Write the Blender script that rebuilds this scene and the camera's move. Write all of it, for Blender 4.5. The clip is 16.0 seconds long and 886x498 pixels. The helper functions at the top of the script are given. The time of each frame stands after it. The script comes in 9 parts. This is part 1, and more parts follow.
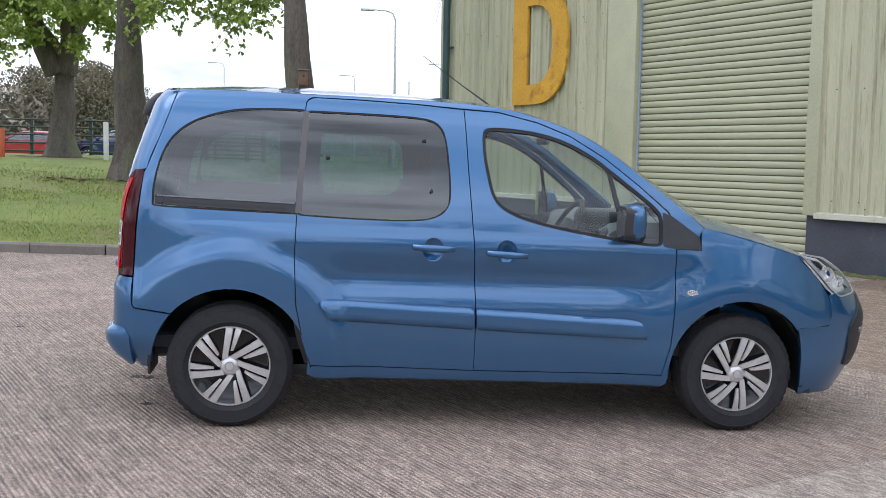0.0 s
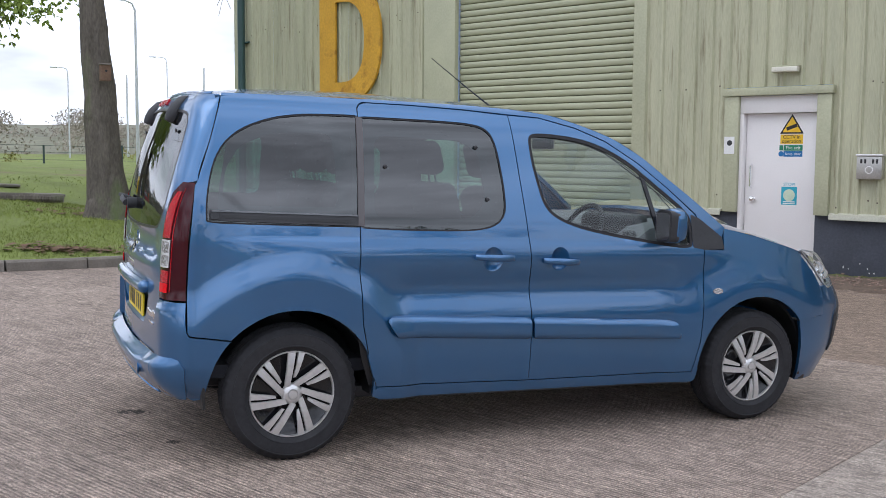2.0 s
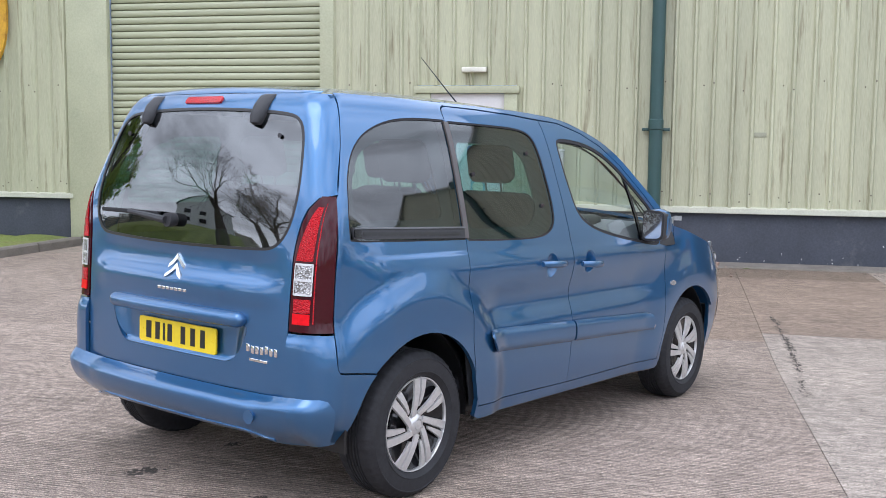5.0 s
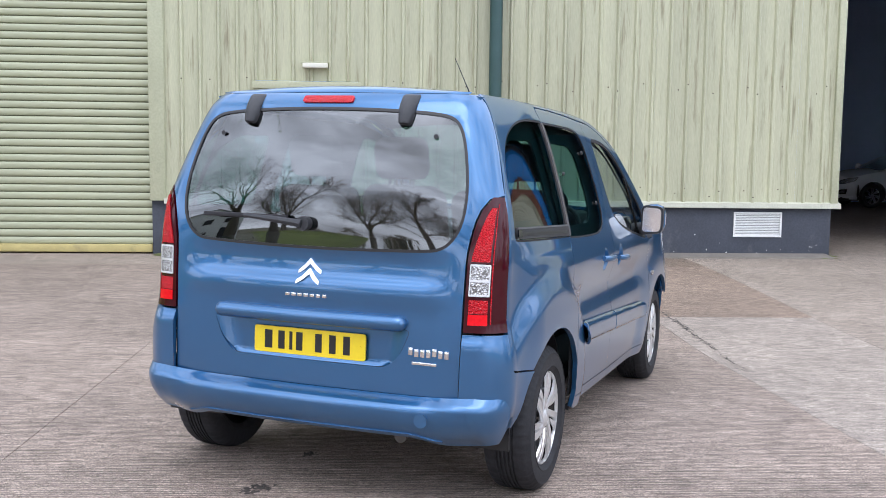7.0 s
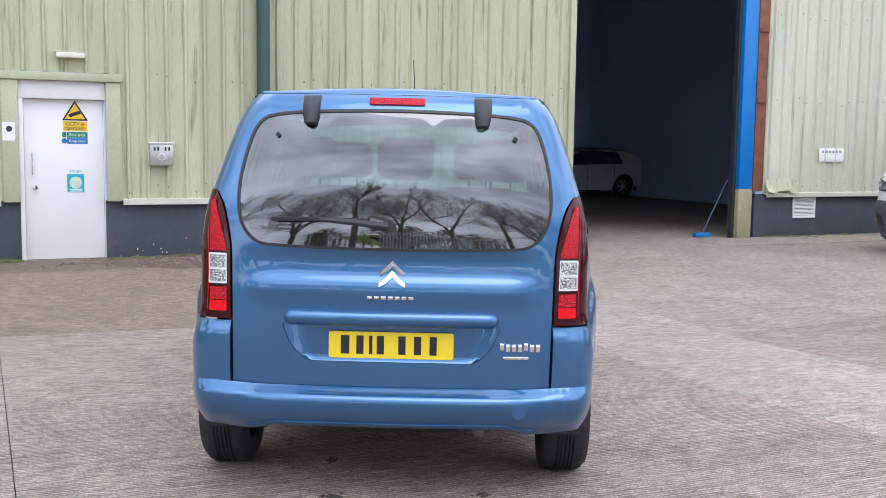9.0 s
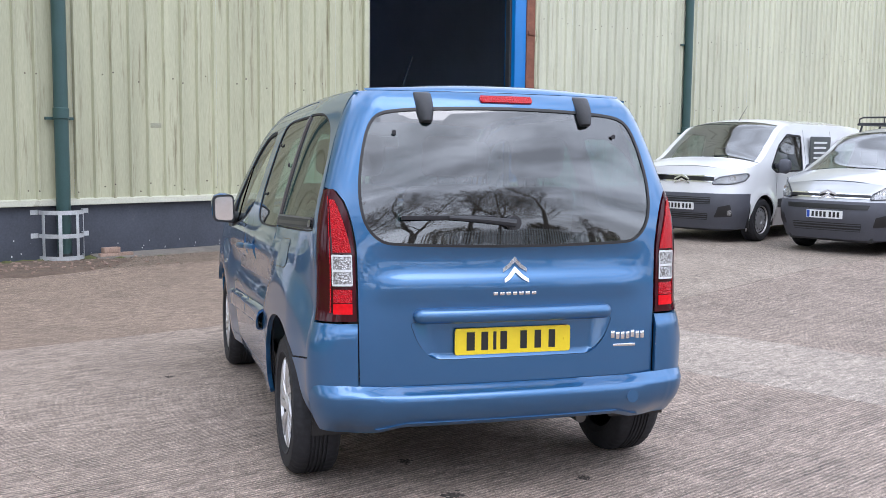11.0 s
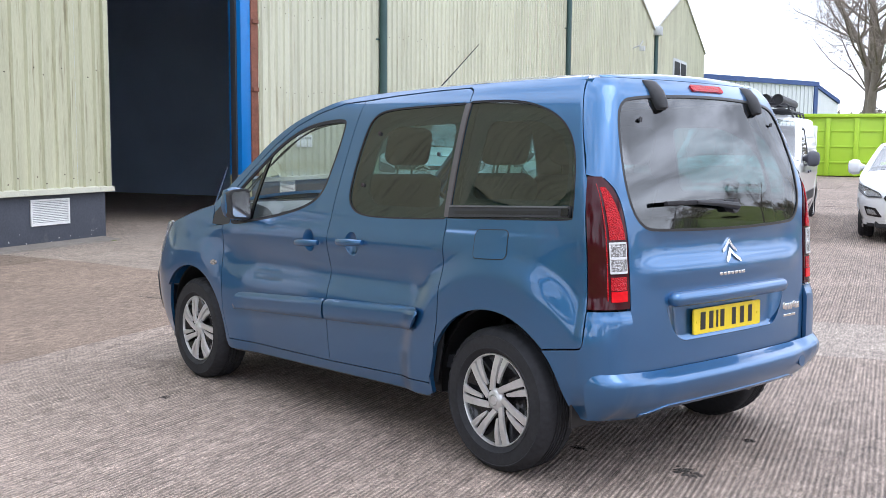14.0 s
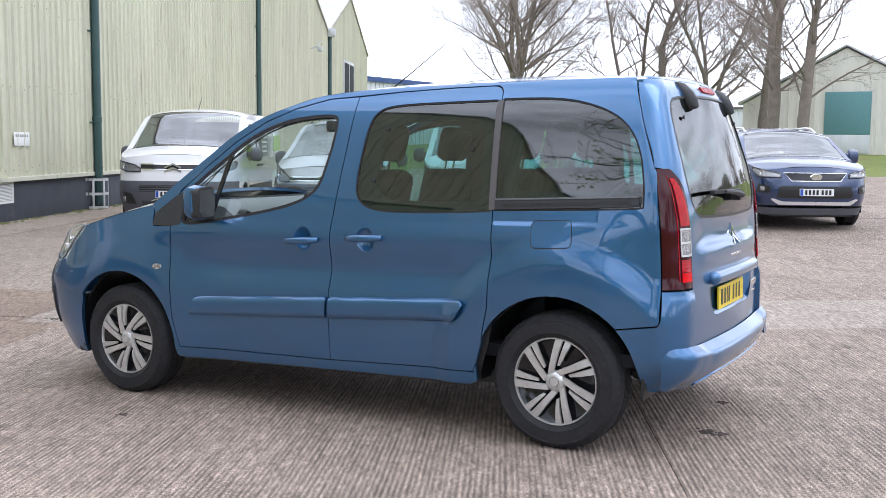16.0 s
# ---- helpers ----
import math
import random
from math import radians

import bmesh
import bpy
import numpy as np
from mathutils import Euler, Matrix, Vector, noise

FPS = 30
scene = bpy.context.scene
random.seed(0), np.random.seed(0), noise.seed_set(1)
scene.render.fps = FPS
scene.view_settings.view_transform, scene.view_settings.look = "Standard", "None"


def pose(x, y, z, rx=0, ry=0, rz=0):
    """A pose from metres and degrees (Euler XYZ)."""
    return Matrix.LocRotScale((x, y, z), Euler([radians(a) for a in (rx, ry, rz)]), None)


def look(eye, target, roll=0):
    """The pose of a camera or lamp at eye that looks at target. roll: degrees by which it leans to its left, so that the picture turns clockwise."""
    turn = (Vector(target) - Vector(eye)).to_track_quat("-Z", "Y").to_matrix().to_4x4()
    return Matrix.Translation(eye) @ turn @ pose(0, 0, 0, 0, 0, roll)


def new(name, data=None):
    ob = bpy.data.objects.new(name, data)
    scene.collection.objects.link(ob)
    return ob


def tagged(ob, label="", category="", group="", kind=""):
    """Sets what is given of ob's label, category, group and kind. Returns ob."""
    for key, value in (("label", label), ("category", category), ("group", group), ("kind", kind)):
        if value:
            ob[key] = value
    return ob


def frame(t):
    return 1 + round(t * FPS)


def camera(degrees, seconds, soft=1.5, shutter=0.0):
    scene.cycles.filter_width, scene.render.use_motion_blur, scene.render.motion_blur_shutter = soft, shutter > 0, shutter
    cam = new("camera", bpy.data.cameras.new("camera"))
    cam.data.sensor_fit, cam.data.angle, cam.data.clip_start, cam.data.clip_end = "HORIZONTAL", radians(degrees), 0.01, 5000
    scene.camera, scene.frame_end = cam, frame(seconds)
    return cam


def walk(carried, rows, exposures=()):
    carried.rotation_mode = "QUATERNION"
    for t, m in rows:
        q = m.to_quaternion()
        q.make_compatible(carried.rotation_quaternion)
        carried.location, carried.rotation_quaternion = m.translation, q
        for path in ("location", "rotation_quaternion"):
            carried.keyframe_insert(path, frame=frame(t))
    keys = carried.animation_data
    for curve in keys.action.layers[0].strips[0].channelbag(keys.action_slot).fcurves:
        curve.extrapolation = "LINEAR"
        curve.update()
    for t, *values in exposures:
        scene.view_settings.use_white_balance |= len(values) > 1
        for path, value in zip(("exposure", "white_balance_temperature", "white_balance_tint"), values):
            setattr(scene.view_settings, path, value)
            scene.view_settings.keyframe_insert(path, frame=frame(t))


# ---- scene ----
cam = camera(46.9, 16.0, soft=0.35)
PATH = [
    (0, (-1.103, -6.11, 1.425), (-0.825, -4.137, 1.249), 1.0),
    (0.5, (-1.525, -6.025, 1.433), (-1.191, -4.061, 1.258), 0.8),
    (1, (-1.911, -5.856, 1.437), (-1.311, -3.956, 1.259), 0.7),
    (1.5, (-2.315, -5.673, 1.444), (-1.665, -3.79, 1.266), 0.6),
    (2, (-2.732, -5.474, 1.469), (-1.922, -3.653, 1.289), 0.4),
    (2.5, (-3.106, -5.213, 1.484), (-2.145, -3.468, 1.3), 0.5),
    (3, (-3.495, -4.968, 1.493), (-2.436, -3.282, 1.305), 0.4),
    (3.5, (-3.851, -4.69, 1.519), (-2.623, -3.123, 1.327), 0.3),
    (3.7, (-3.982, -4.547, 1.513), (-2.689, -3.033, 1.32), 0.3),
    (4.75, (-4.666, -3.788, 1.536), (-3.135, -2.517, 1.339), 0.5),
    (5.8, (-5.21, -2.93, 1.551), (-3.511, -1.895, 1.35), 0.8),
    (6, (-5.312, -2.777, 1.543), (-3.589, -1.782, 1.341), 0.8),
    (6.5, (-5.535, -2.417, 1.547), (-3.751, -1.535, 1.346), 0.8),
    (7, (-5.766, -2.031, 1.549), (-3.909, -1.316, 1.347), 0.7),
    (7.5, (-5.96, -1.61, 1.547), (-4.044, -1.075, 1.341), 0.9),
    (8, (-6.124, -1.158, 1.563), (-4.166, -0.804, 1.358), 0.9),
    (8.2, (-6.192, -0.968, 1.569), (-4.222, -0.689, 1.364), 0.9),
    (9.25, (-6.235, -0.045, 1.558), (-4.246, -0.102, 1.356), 0.6),
    (10.3, (-6.129, 0.883, 1.538), (-4.178, 0.491, 1.341), 0.3),
    (10.5, (-6.126, 1.111, 1.545), (-4.19, 0.65, 1.34), 0.7),
    (11, (-6.026, 1.556, 1.549), (-4.127, 0.962, 1.343), 0.6),
    (11.5, (-5.843, 2.011, 1.541), (-3.994, 1.278, 1.333), 0.7),
    (12, (-5.636, 2.463, 1.529), (-3.845, 1.597, 1.321), 0.7),
    (12.5, (-5.402, 2.842, 1.515), (-3.668, 1.868, 1.303), 0.5),
    (13, (-5.145, 3.183, 1.512), (-3.474, 2.105, 1.301), 0.6),
    (13.5, (-4.915, 3.562, 1.53), (-3.315, 2.38, 1.319), 0.6),
    (14, (-4.604, 3.932, 1.499), (-3.108, 2.622, 1.287), 0.5),
    (14.5, (-4.286, 4.303, 1.482), (-2.92, 2.858, 1.269), 0.5),
    (15, (-3.959, 4.634, 1.474), (-2.739, 3.064, 1.263), 0.6),
    (15.5, (-3.592, 4.937, 1.46), (-2.442, 3.313, 1.254), 0.8),
    (16, (-3.227, 5.196, 1.461), (-2.272, 3.451, 1.255), 0.6),
]
walk(cam, [(t, look(eye, target, roll)) for t, eye, target, roll in PATH], exposures=[(0.0, -0.26, 5950, 14), (0.5, -0.22, 5950, 14), (1.0, -0.40, 5950, 14), (2.0, -0.45, 5950, 14), (2.5, -0.06, 5950, 14), (3.5, 0.06, 5930, 14), (5.0, 0.10, 5850, 14), (7.0, 0.18, 5830, 14), (9.0, 0.11, 5800, 14), (11.5, 0.08, 5800, 14), (14.0, 0.17, 5860, 14), (16.0, 0.08, 5950, 14)])

# ---- sky and sun: a bright overcast spring day ----
SUN_ELEVATION, SUN_AZIMUTH = 64.0, -170.0  # degrees; azimuth from +x towards +y
world = bpy.data.worlds.new("overcast")
scene.world = world
world.use_nodes = True
wn = world.node_tree
sky = wn.nodes.new("ShaderNodeTexSky")
sky.sky_type, sky.sun_disc = "NISHITA", False
sky.sun_elevation, sky.sun_rotation = radians(SUN_ELEVATION), radians(90 - SUN_AZIMUTH)
sky.air_density, sky.dust_density, sky.ozone_density = 1.0, 4.0, 1.0
grey = wn.nodes.new("ShaderNodeMix")
grey.data_type = "RGBA"
grey.inputs["Factor"].default_value = 0.86
grey.inputs["B"].default_value = (8.6, 8.9, 9.3, 1)
wn.links.new(sky.outputs[0], grey.inputs["A"])
wtc, wmap, wno, wrng, wmul = (wn.nodes.new("ShaderNode" + k) for k in ("TexCoord", "Mapping", "TexNoise", "MapRange", "VectorMath"))
wmap.inputs["Scale"].default_value = (1.6, 1.6, 5.0)
wno.inputs["Scale"].default_value, wno.inputs["Detail"].default_value, wno.inputs["Roughness"].default_value = 1.8, 6, 0.55
wrng.inputs["From Min"].default_value, wrng.inputs["From Max"].default_value = 0.35, 0.65
wrng.inputs["To Min"].default_value, wrng.inputs["To Max"].default_value = 0.62, 1.38
wmul.operation = "SCALE"
wn.links.new(wtc.outputs["Generated"], wmap.inputs["Vector"])
wn.links.new(wmap.outputs[0], wno.inputs["Vector"])
wn.links.new(wno.outputs["Fac"], wrng.inputs["Value"])
wn.links.new(grey.outputs["Result"], wmul.inputs[0])
wn.links.new(wrng.outputs["Result"], wmul.inputs["Scale"])
wn.links.new(wmul.outputs[0], wn.nodes["Background"].inputs["Color"])
wn.nodes["Background"].inputs["Strength"].default_value = 0.225
sun = new("sun", bpy.data.lights.new("sun", "SUN"))
sun.data.energy, sun.data.angle, sun.data.color = 0.72, radians(36), (1.0, 0.95, 0.88)
sun.matrix_basis = look((0, 0, 0), (-math.cos(radians(SUN_ELEVATION)) * math.cos(radians(SUN_AZIMUTH)), -math.cos(radians(SUN_ELEVATION)) * math.sin(radians(SUN_AZIMUTH)), -math.sin(radians(SUN_ELEVATION))))

# ---- small tools ----
WALL_O = Vector((6.37, 4.43, 0.0))       # a point on the shed's long wall
WALL_D = Vector((0.4246, -0.9054, 0.0))  # along the wall
WALL_N = Vector((-0.9054, -0.4246, 0.0))  # out of the wall, into the yard
WALL_TURN = math.degrees(math.atan2(WALL_D.y, WALL_D.x))


def wp(u, s, z=0.0):
    """World place from metres along the wall, out of it and up."""
    return WALL_O + u * WALL_D + s * WALL_N + Vector((0, 0, z))


def smooth(a, b, x):
    t = min(1.0, max(0.0, (x - a) / (b - a)))
    return t * t * (3 - 2 * t)


def yard_z(x, y):
    """Height of the yard: it falls gently towards the shed and rises again at its foot."""
    p = Vector((x, y, 0)) - WALL_O
    s, u = p.dot(WALL_N), p.dot(WALL_D)
    tilt = -0.0276 * min(2.5, max(-9.0, x)) + 0.0083 * min(8.0, max(-2.0, y))
    w = smooth(0.3, 6.2, s) * (1 - smooth(5.0, 10.0, u))
    return 0.07 * (1 - w) + tilt * w + 0.15 * smooth(-10.0, -13.0, y) * smooth(1.0, 6.0, s)


def kerb_y(x):
    pts = [(-300, 9.0), (-40, 7.3), (-3.4, 7.08), (-2.2, 7.22), (0.6, 8.4), (3.95, 9.75), (60, 34)]
    for (x0, y0), (x1, y1) in zip(pts, pts[1:]):
        if x <= x1:
            return y0 + (y1 - y0) * (x - x0) / (x1 - x0)
    return 34.0


def verge_z(x, y):
    """Height of the grass, which climbs away from the kerb."""
    s = (Vector((x, y, 0)) - WALL_O).dot(WALL_N)
    u = (Vector((x, y, 0)) - WALL_O).dot(WALL_D)
    away = max(smooth(-0.2, 4.6, s), smooth(-11.0, -17.0, u))
    rise = 0.98 * (1 - math.exp(-max(0.0, y - kerb_y(x)) / 10.0)) * away
    far = (0.9 * smooth(60, 130, y) - 0.45 * smooth(36, 46, y)) * smooth(-11.0, -17.0, u)
    bump = 0.03 * noise.noise((x * 0.5, y * 0.5, 3.0)) * smooth(0.3, 2.5, y - kerb_y(x))
    z = yard_z(x, min(y, kerb_y(x))) + 0.12 + rise + far + bump
    return 0.0 if s < -0.15 and u > -10.9 else z


def pchip(xs, ys):
    """A smooth monotone curve through a table."""
    xs, ys = np.array(xs, float), np.array(ys, float)
    h, d = np.diff(xs), np.diff(ys) / np.diff(xs)
    m = np.zeros(len(xs))
    m[0], m[-1] = d[0], d[-1]
    for i in range(1, len(xs) - 1):
        if d[i - 1] * d[i] > 0:
            m[i] = 2 * d[i - 1] * d[i] / (d[i - 1] + d[i])
    X, Y, M = xs.tolist(), ys.tolist(), m.tolist()

    def at(x):
        x = min(X[-1], max(X[0], x))
        i = 0
        while i < len(X) - 2 and x > X[i + 1]:
            i += 1
        w = X[i + 1] - X[i]
        t = (x - X[i]) / w
        return (Y[i] * (1 + 2 * t) * (1 - t) ** 2 + M[i] * w * t * (1 - t) ** 2 + Y[i + 1] * t * t * (3 - 2 * t) + M[i + 1] * w * t * t * (t - 1))
    return at


def as_mesh(name, bm, smooth_faces=False):
    me = bpy.data.meshes.new(name)
    bm.to_mesh(me)
    bm.free()
    if smooth_faces:
        me.polygons.foreach_set("use_smooth", [True] * len(me.polygons))
    return me


def soft_edges(me, degrees=35):
    me.polygons.foreach_set("use_smooth", [True] * len(me.polygons))
    me.set_sharp_from_angle(angle=radians(degrees))
    return me


def part(name, shape, material, parent=None, label="", at=None):
    """Links a bmesh or a mesh as ONE mesh object under a thing or a part."""
    me = shape if isinstance(shape, bpy.types.Mesh) else soft_edges(as_mesh(name, shape))
    if material is not None and not me.materials:
        me.materials.append(material)
    ob = new(name, me)
    ob.parent = parent
    if at is not None:
        ob.matrix_basis = at
    if label:
        ob["label"] = label
    return ob


def thing(name, label, category, m=None, group="", kind=""):
    ob = new(name)
    ob.empty_display_size = 0.2
    if m is not None:
        ob.matrix_basis = m
    return tagged(ob, label, category, group, kind)


def solo(name, shape, material, label, category, m=None, group="", kind=""):
    ob = part(name, shape, material)
    if m is not None:
        ob.matrix_basis = m
    return tagged(ob, label, category, group, kind)


def box(bm, lo, hi, bev=0.0, m=None, seg=2):
    r = bmesh.ops.create_cube(bm, size=1)
    vs = r["verts"]
    lo, hi = Vector(lo), Vector(hi)
    for v in vs:
        v.co = Vector([(lo[i] + hi[i]) / 2 + v.co[i] * (hi[i] - lo[i]) for i in range(3)])
    if m is not None:
        bmesh.ops.transform(bm, matrix=m, verts=vs)
    if bev > 0:
        es = list({e for v in vs for e in v.link_edges})
        bmesh.ops.bevel(bm, geom=es, offset=bev, segments=seg, profile=0.5, affect="EDGES")
    return bm


def nb():
    return bmesh.new()


def tube(bm, pts, rads, seg=10, caps=True):
    """A round bar along points, with a radius at each."""
    pts = [Vector(p) for p in pts]
    if not isinstance(rads, (list, tuple)):
        rads = [rads] * len(pts)
    rings, side = [], None
    for i, p in enumerate(pts):
        d = (pts[min(i + 1, len(pts) - 1)] - pts[max(i - 1, 0)]).normalized()
        if side is None:
            side = d.orthogonal().normalized()
        side = (side - d * side.dot(d)).normalized()
        up = d.cross(side)
        rings.append([bm.verts.new(p + rads[i] * (math.cos(a) * side + math.sin(a) * up)) for a in [2 * math.pi * k / seg for k in range(seg)]])
    for a, b in zip(rings, rings[1:]):
        for k in range(seg):
            bm.faces.new((a[k], a[(k + 1) % seg], b[(k + 1) % seg], b[k]))
    if caps:
        bm.faces.new(rings[0][::-1])
        bm.faces.new(rings[-1])
    return bm


def lathe(bm, prof, seg=48, axis="y", m=None):
    """Turns a profile of (radius, height) about an axis."""
    rings = []
    for r, h in prof:
        ring = []
        for k in range(seg):
            a = 2 * math.pi * k / seg
            c, s = r * math.cos(a), r * math.sin(a)
            ring.append(bm.verts.new((c, h, s) if axis == "y" else (c, s, h)))
        rings.append(ring)
    for a, b in zip(rings, rings[1:]):
        for k in range(seg):
            bm.faces.new((a[k], a[(k + 1) % seg], b[(k + 1) % seg], b[k]))
    if m is not None:
        bmesh.ops.transform(bm, matrix=m, verts=[v for r in rings for v in r])
    bmesh.ops.recalc_face_normals(bm, faces=bm.faces)
    return bm


def loft(bm, rings, caps=True, closed=True):
    vs = [[bm.verts.new(p) for p in r] for r in rings]
    n = len(vs[0])
    for a, b in zip(vs, vs[1:]):
        for k in range(n if closed else n - 1):
            bm.faces.new((a[k], a[(k + 1) % n], b[(k + 1) % n], b[k]))
    if caps:
        bm.faces.new(vs[0][::-1])
        bm.faces.new(vs[-1])
    bmesh.ops.recalc_face_normals(bm, faces=bm.faces)
    return bm


def prism(bm, outline, axis, a, b):
    """A flat outline pushed from a to b along an axis; outline gives the two other axes in order."""
    def put(p, h):
        q = [p[0], p[1]]
        q.insert("xyz".index(axis), h)
        return q
    loft(bm, [[put(p, a) for p in outline], [put(p, b) for p in outline]])
    return bm


def chaikin(pts, rounds=2, closed=True):
    for _ in range(rounds):
        out = []
        n = len(pts)
        for i in range(n if closed else n - 1):
            p, q = pts[i], pts[(i + 1) % n]
            out += [(0.75 * p[0] + 0.25 * q[0], 0.75 * p[1] + 0.25 * q[1]), (0.25 * p[0] + 0.75 * q[0], 0.25 * p[1] + 0.75 * q[1])]
        pts = out if closed else [pts[0]] + out + [pts[-1]]
    return pts


def rounded(pts, r, seg=5):
    """A polygon with its corners rounded by r (or a radius for each corner)."""
    out, n = [], len(pts)
    for i in range(n):
        p = Vector(pts[i])
        a, b = Vector(pts[i - 1]) - p, Vector(pts[(i + 1) % n]) - p
        rr = r[i] if isinstance(r, (list, tuple)) else r
        k = min(rr, 0.45 * a.length, 0.45 * b.length)
        if k < 1e-4:
            out.append(tuple(p))
            continue
        p0, p1 = p + a.normalized() * k, p + b.normalized() * k
        for j in range(seg + 1):
            t = j / seg
            out.append(tuple((1 - t) ** 2 * p0 + 2 * t * (1 - t) * p + t * t * p1))
    return out


def inset(pts, d):
    """A polygon drawn in by d (out if negative)."""
    n = len(pts)
    area = sum(pts[i][0] * pts[(i + 1) % n][1] - pts[(i + 1) % n][0] * pts[i][1] for i in range(n))
    sg = 1 if area > 0 else -1
    out = []
    for i in range(n):
        p = Vector(pts[i])
        e = (Vector(pts[(i + 1) % n]) - Vector(pts[i - 1]))
        if e.length < 1e-6:
            continue
        e.normalize()
        out.append((p.x - sg * e.y * d, p.y + sg * e.x * d))
    return out


# ---- materials ----
def mat(name, color, rough=0.6, metal=0.0, vary=0.15, scale=8.0, fine=60.0, bump=0.0, bump_scale=80.0, coat=0.0, spec=0.5, stain=None, stain_at=0.6, stain_scale=1.5, rand=0.0, stretch=None):
    """A surface with variation at two scales, optional stains and fine relief."""
    m = bpy.data.materials.new(name)
    m.use_nodes = True
    nt = m.node_tree
    b = nt.nodes["Principled BSDF"]
    L = nt.links.new
    tc = nt.nodes.new("ShaderNodeTexCoord")
    src = tc.outputs["Object"]
    if stretch:
        mp = nt.nodes.new("ShaderNodeMapping")
        mp.inputs["Scale"].default_value = stretch
        L(src, mp.inputs["Vector"])
        src = mp.outputs["Vector"]
    n1, n2 = nt.nodes.new("ShaderNodeTexNoise"), nt.nodes.new("ShaderNodeTexNoise")
    n1.inputs["Scale"].default_value, n2.inputs["Scale"].default_value = scale, fine
    n1.inputs["Detail"].default_value, n2.inputs["Detail"].default_value = 5, 3
    L(src, n1.inputs["Vector"]), L(src, n2.inputs["Vector"])
    add = nt.nodes.new("ShaderNodeMath")
    add.operation = "ADD"
    L(n1.outputs["Fac"], add.inputs[0]), L(n2.outputs["Fac"], add.inputs[1])
    rng = nt.nodes.new("ShaderNodeMapRange")
    rng.inputs["From Min"].default_value, rng.inputs["From Max"].default_value = 0.6, 1.4
    rng.inputs["To Min"].default_value, rng.inputs["To Max"].default_value = 1 - vary, 1 + vary
    L(add.outputs[0], rng.inputs["Value"])
    val = rng.outputs["Result"]
    if rand:
        oi = nt.nodes.new("ShaderNodeObjectInfo")
        r2 = nt.nodes.new("ShaderNodeMapRange")
        r2.inputs["To Min"].default_value, r2.inputs["To Max"].default_value = 1 - rand, 1 + rand
        L(oi.outputs["Random"], r2.inputs["Value"])
        mul = nt.nodes.new("ShaderNodeMath")
        mul.operation = "MULTIPLY"
        L(val, mul.inputs[0]), L(r2.outputs["Result"], mul.inputs[1])
        val = mul.outputs[0]
    hsv = nt.nodes.new("ShaderNodeHueSaturation")
    hsv.inputs["Color"].default_value = (*color, 1)
    L(val, hsv.inputs["Value"])
    out = hsv.outputs["Color"]
    if stain:
        n3 = nt.nodes.new("ShaderNodeTexNoise")
        n3.inputs["Scale"].default_value, n3.inputs["Detail"].default_value, n3.inputs["Roughness"].default_value = stain_scale, 8, 0.65
        L(src, n3.inputs["Vector"])
        r3 = nt.nodes.new("ShaderNodeMapRange")
        r3.inputs["From Min"].default_value, r3.inputs["From Max"].default_value = stain_at, stain_at + 0.15
        L(n3.outputs["Fac"], r3.inputs["Value"])
        mx = nt.nodes.new("ShaderNodeMix")
        mx.data_type = "RGBA"
        mx.inputs["B"].default_value = (*stain, 1)
        L(r3.outputs["Result"], mx.inputs["Factor"]), L(out, mx.inputs["A"])
        out = mx.outputs["Result"]
    L(out, b.inputs["Base Color"])
    b.inputs["Roughness"].default_value, b.inputs["Metallic"].default_value = rough, metal
    b.inputs["Specular IOR Level"].default_value, b.inputs["Coat Weight"].default_value = spec, coat
    b.inputs["Coat Roughness"].default_value = 0.03
    if bump:
        n4 = nt.nodes.new("ShaderNodeTexNoise")
        n4.inputs["Scale"].default_value, n4.inputs["Detail"].default_value = bump_scale, 4
        L(src, n4.inputs["Vector"])
        bp = nt.nodes.new("ShaderNodeBump")
        bp.inputs["Strength"].default_value, bp.inputs["Distance"].default_value = 1.0, bump
        L(n4.outputs["Fac"], bp.inputs["Height"])
        L(bp.outputs["Normal"], b.inputs["Normal"])
    return m


def glass(name, tint, gloss=0.02, base=0.055):
    """A thin pane: tinted see-through, with mirror-like gloss that grows towards grazing sight."""
    m = bpy.data.materials.new(name)
    m.use_nodes = True
    nt = m.node_tree
    nt.nodes.remove(nt.nodes["Principled BSDF"])
    tr, gl, mx, lw, pw, ma = (nt.nodes.new("ShaderNode" + k) for k in ("BsdfTransparent", "BsdfGlossy", "MixShader", "LayerWeight", "Math", "Math"))
    tr.inputs["Color"].default_value = (*tint, 1)
    gl.inputs["Roughness"].default_value = gloss
    lw.inputs["Blend"].default_value = 0.5
    pw.operation, ma.operation = "POWER", "MULTIPLY_ADD"
    pw.inputs[1].default_value, ma.inputs[1].default_value, ma.inputs[2].default_value = 5.0, 1 - base, base
    nt.links.new(lw.outputs["Facing"], pw.inputs[0]), nt.links.new(pw.outputs[0], ma.inputs[0]), nt.links.new(ma.outputs[0], mx.inputs[0])
    nt.links.new(tr.outputs[0], mx.inputs[1]), nt.links.new(gl.outputs[0], mx.inputs[2])
    nt.links.new(mx.outputs[0], nt.nodes["Material Output"].inputs["Surface"])
    return m


def car_paint(name, color, flake=0.25, rough=0.32, metal=0.6):
    m = mat(name, color, rough=rough, metal=metal, vary=0.05, scale=3, fine=900, coat=1.0, spec=0.5)
    m.node_tree.nodes["Principled BSDF"].inputs["Coat IOR"].default_value = 1.66
    return m


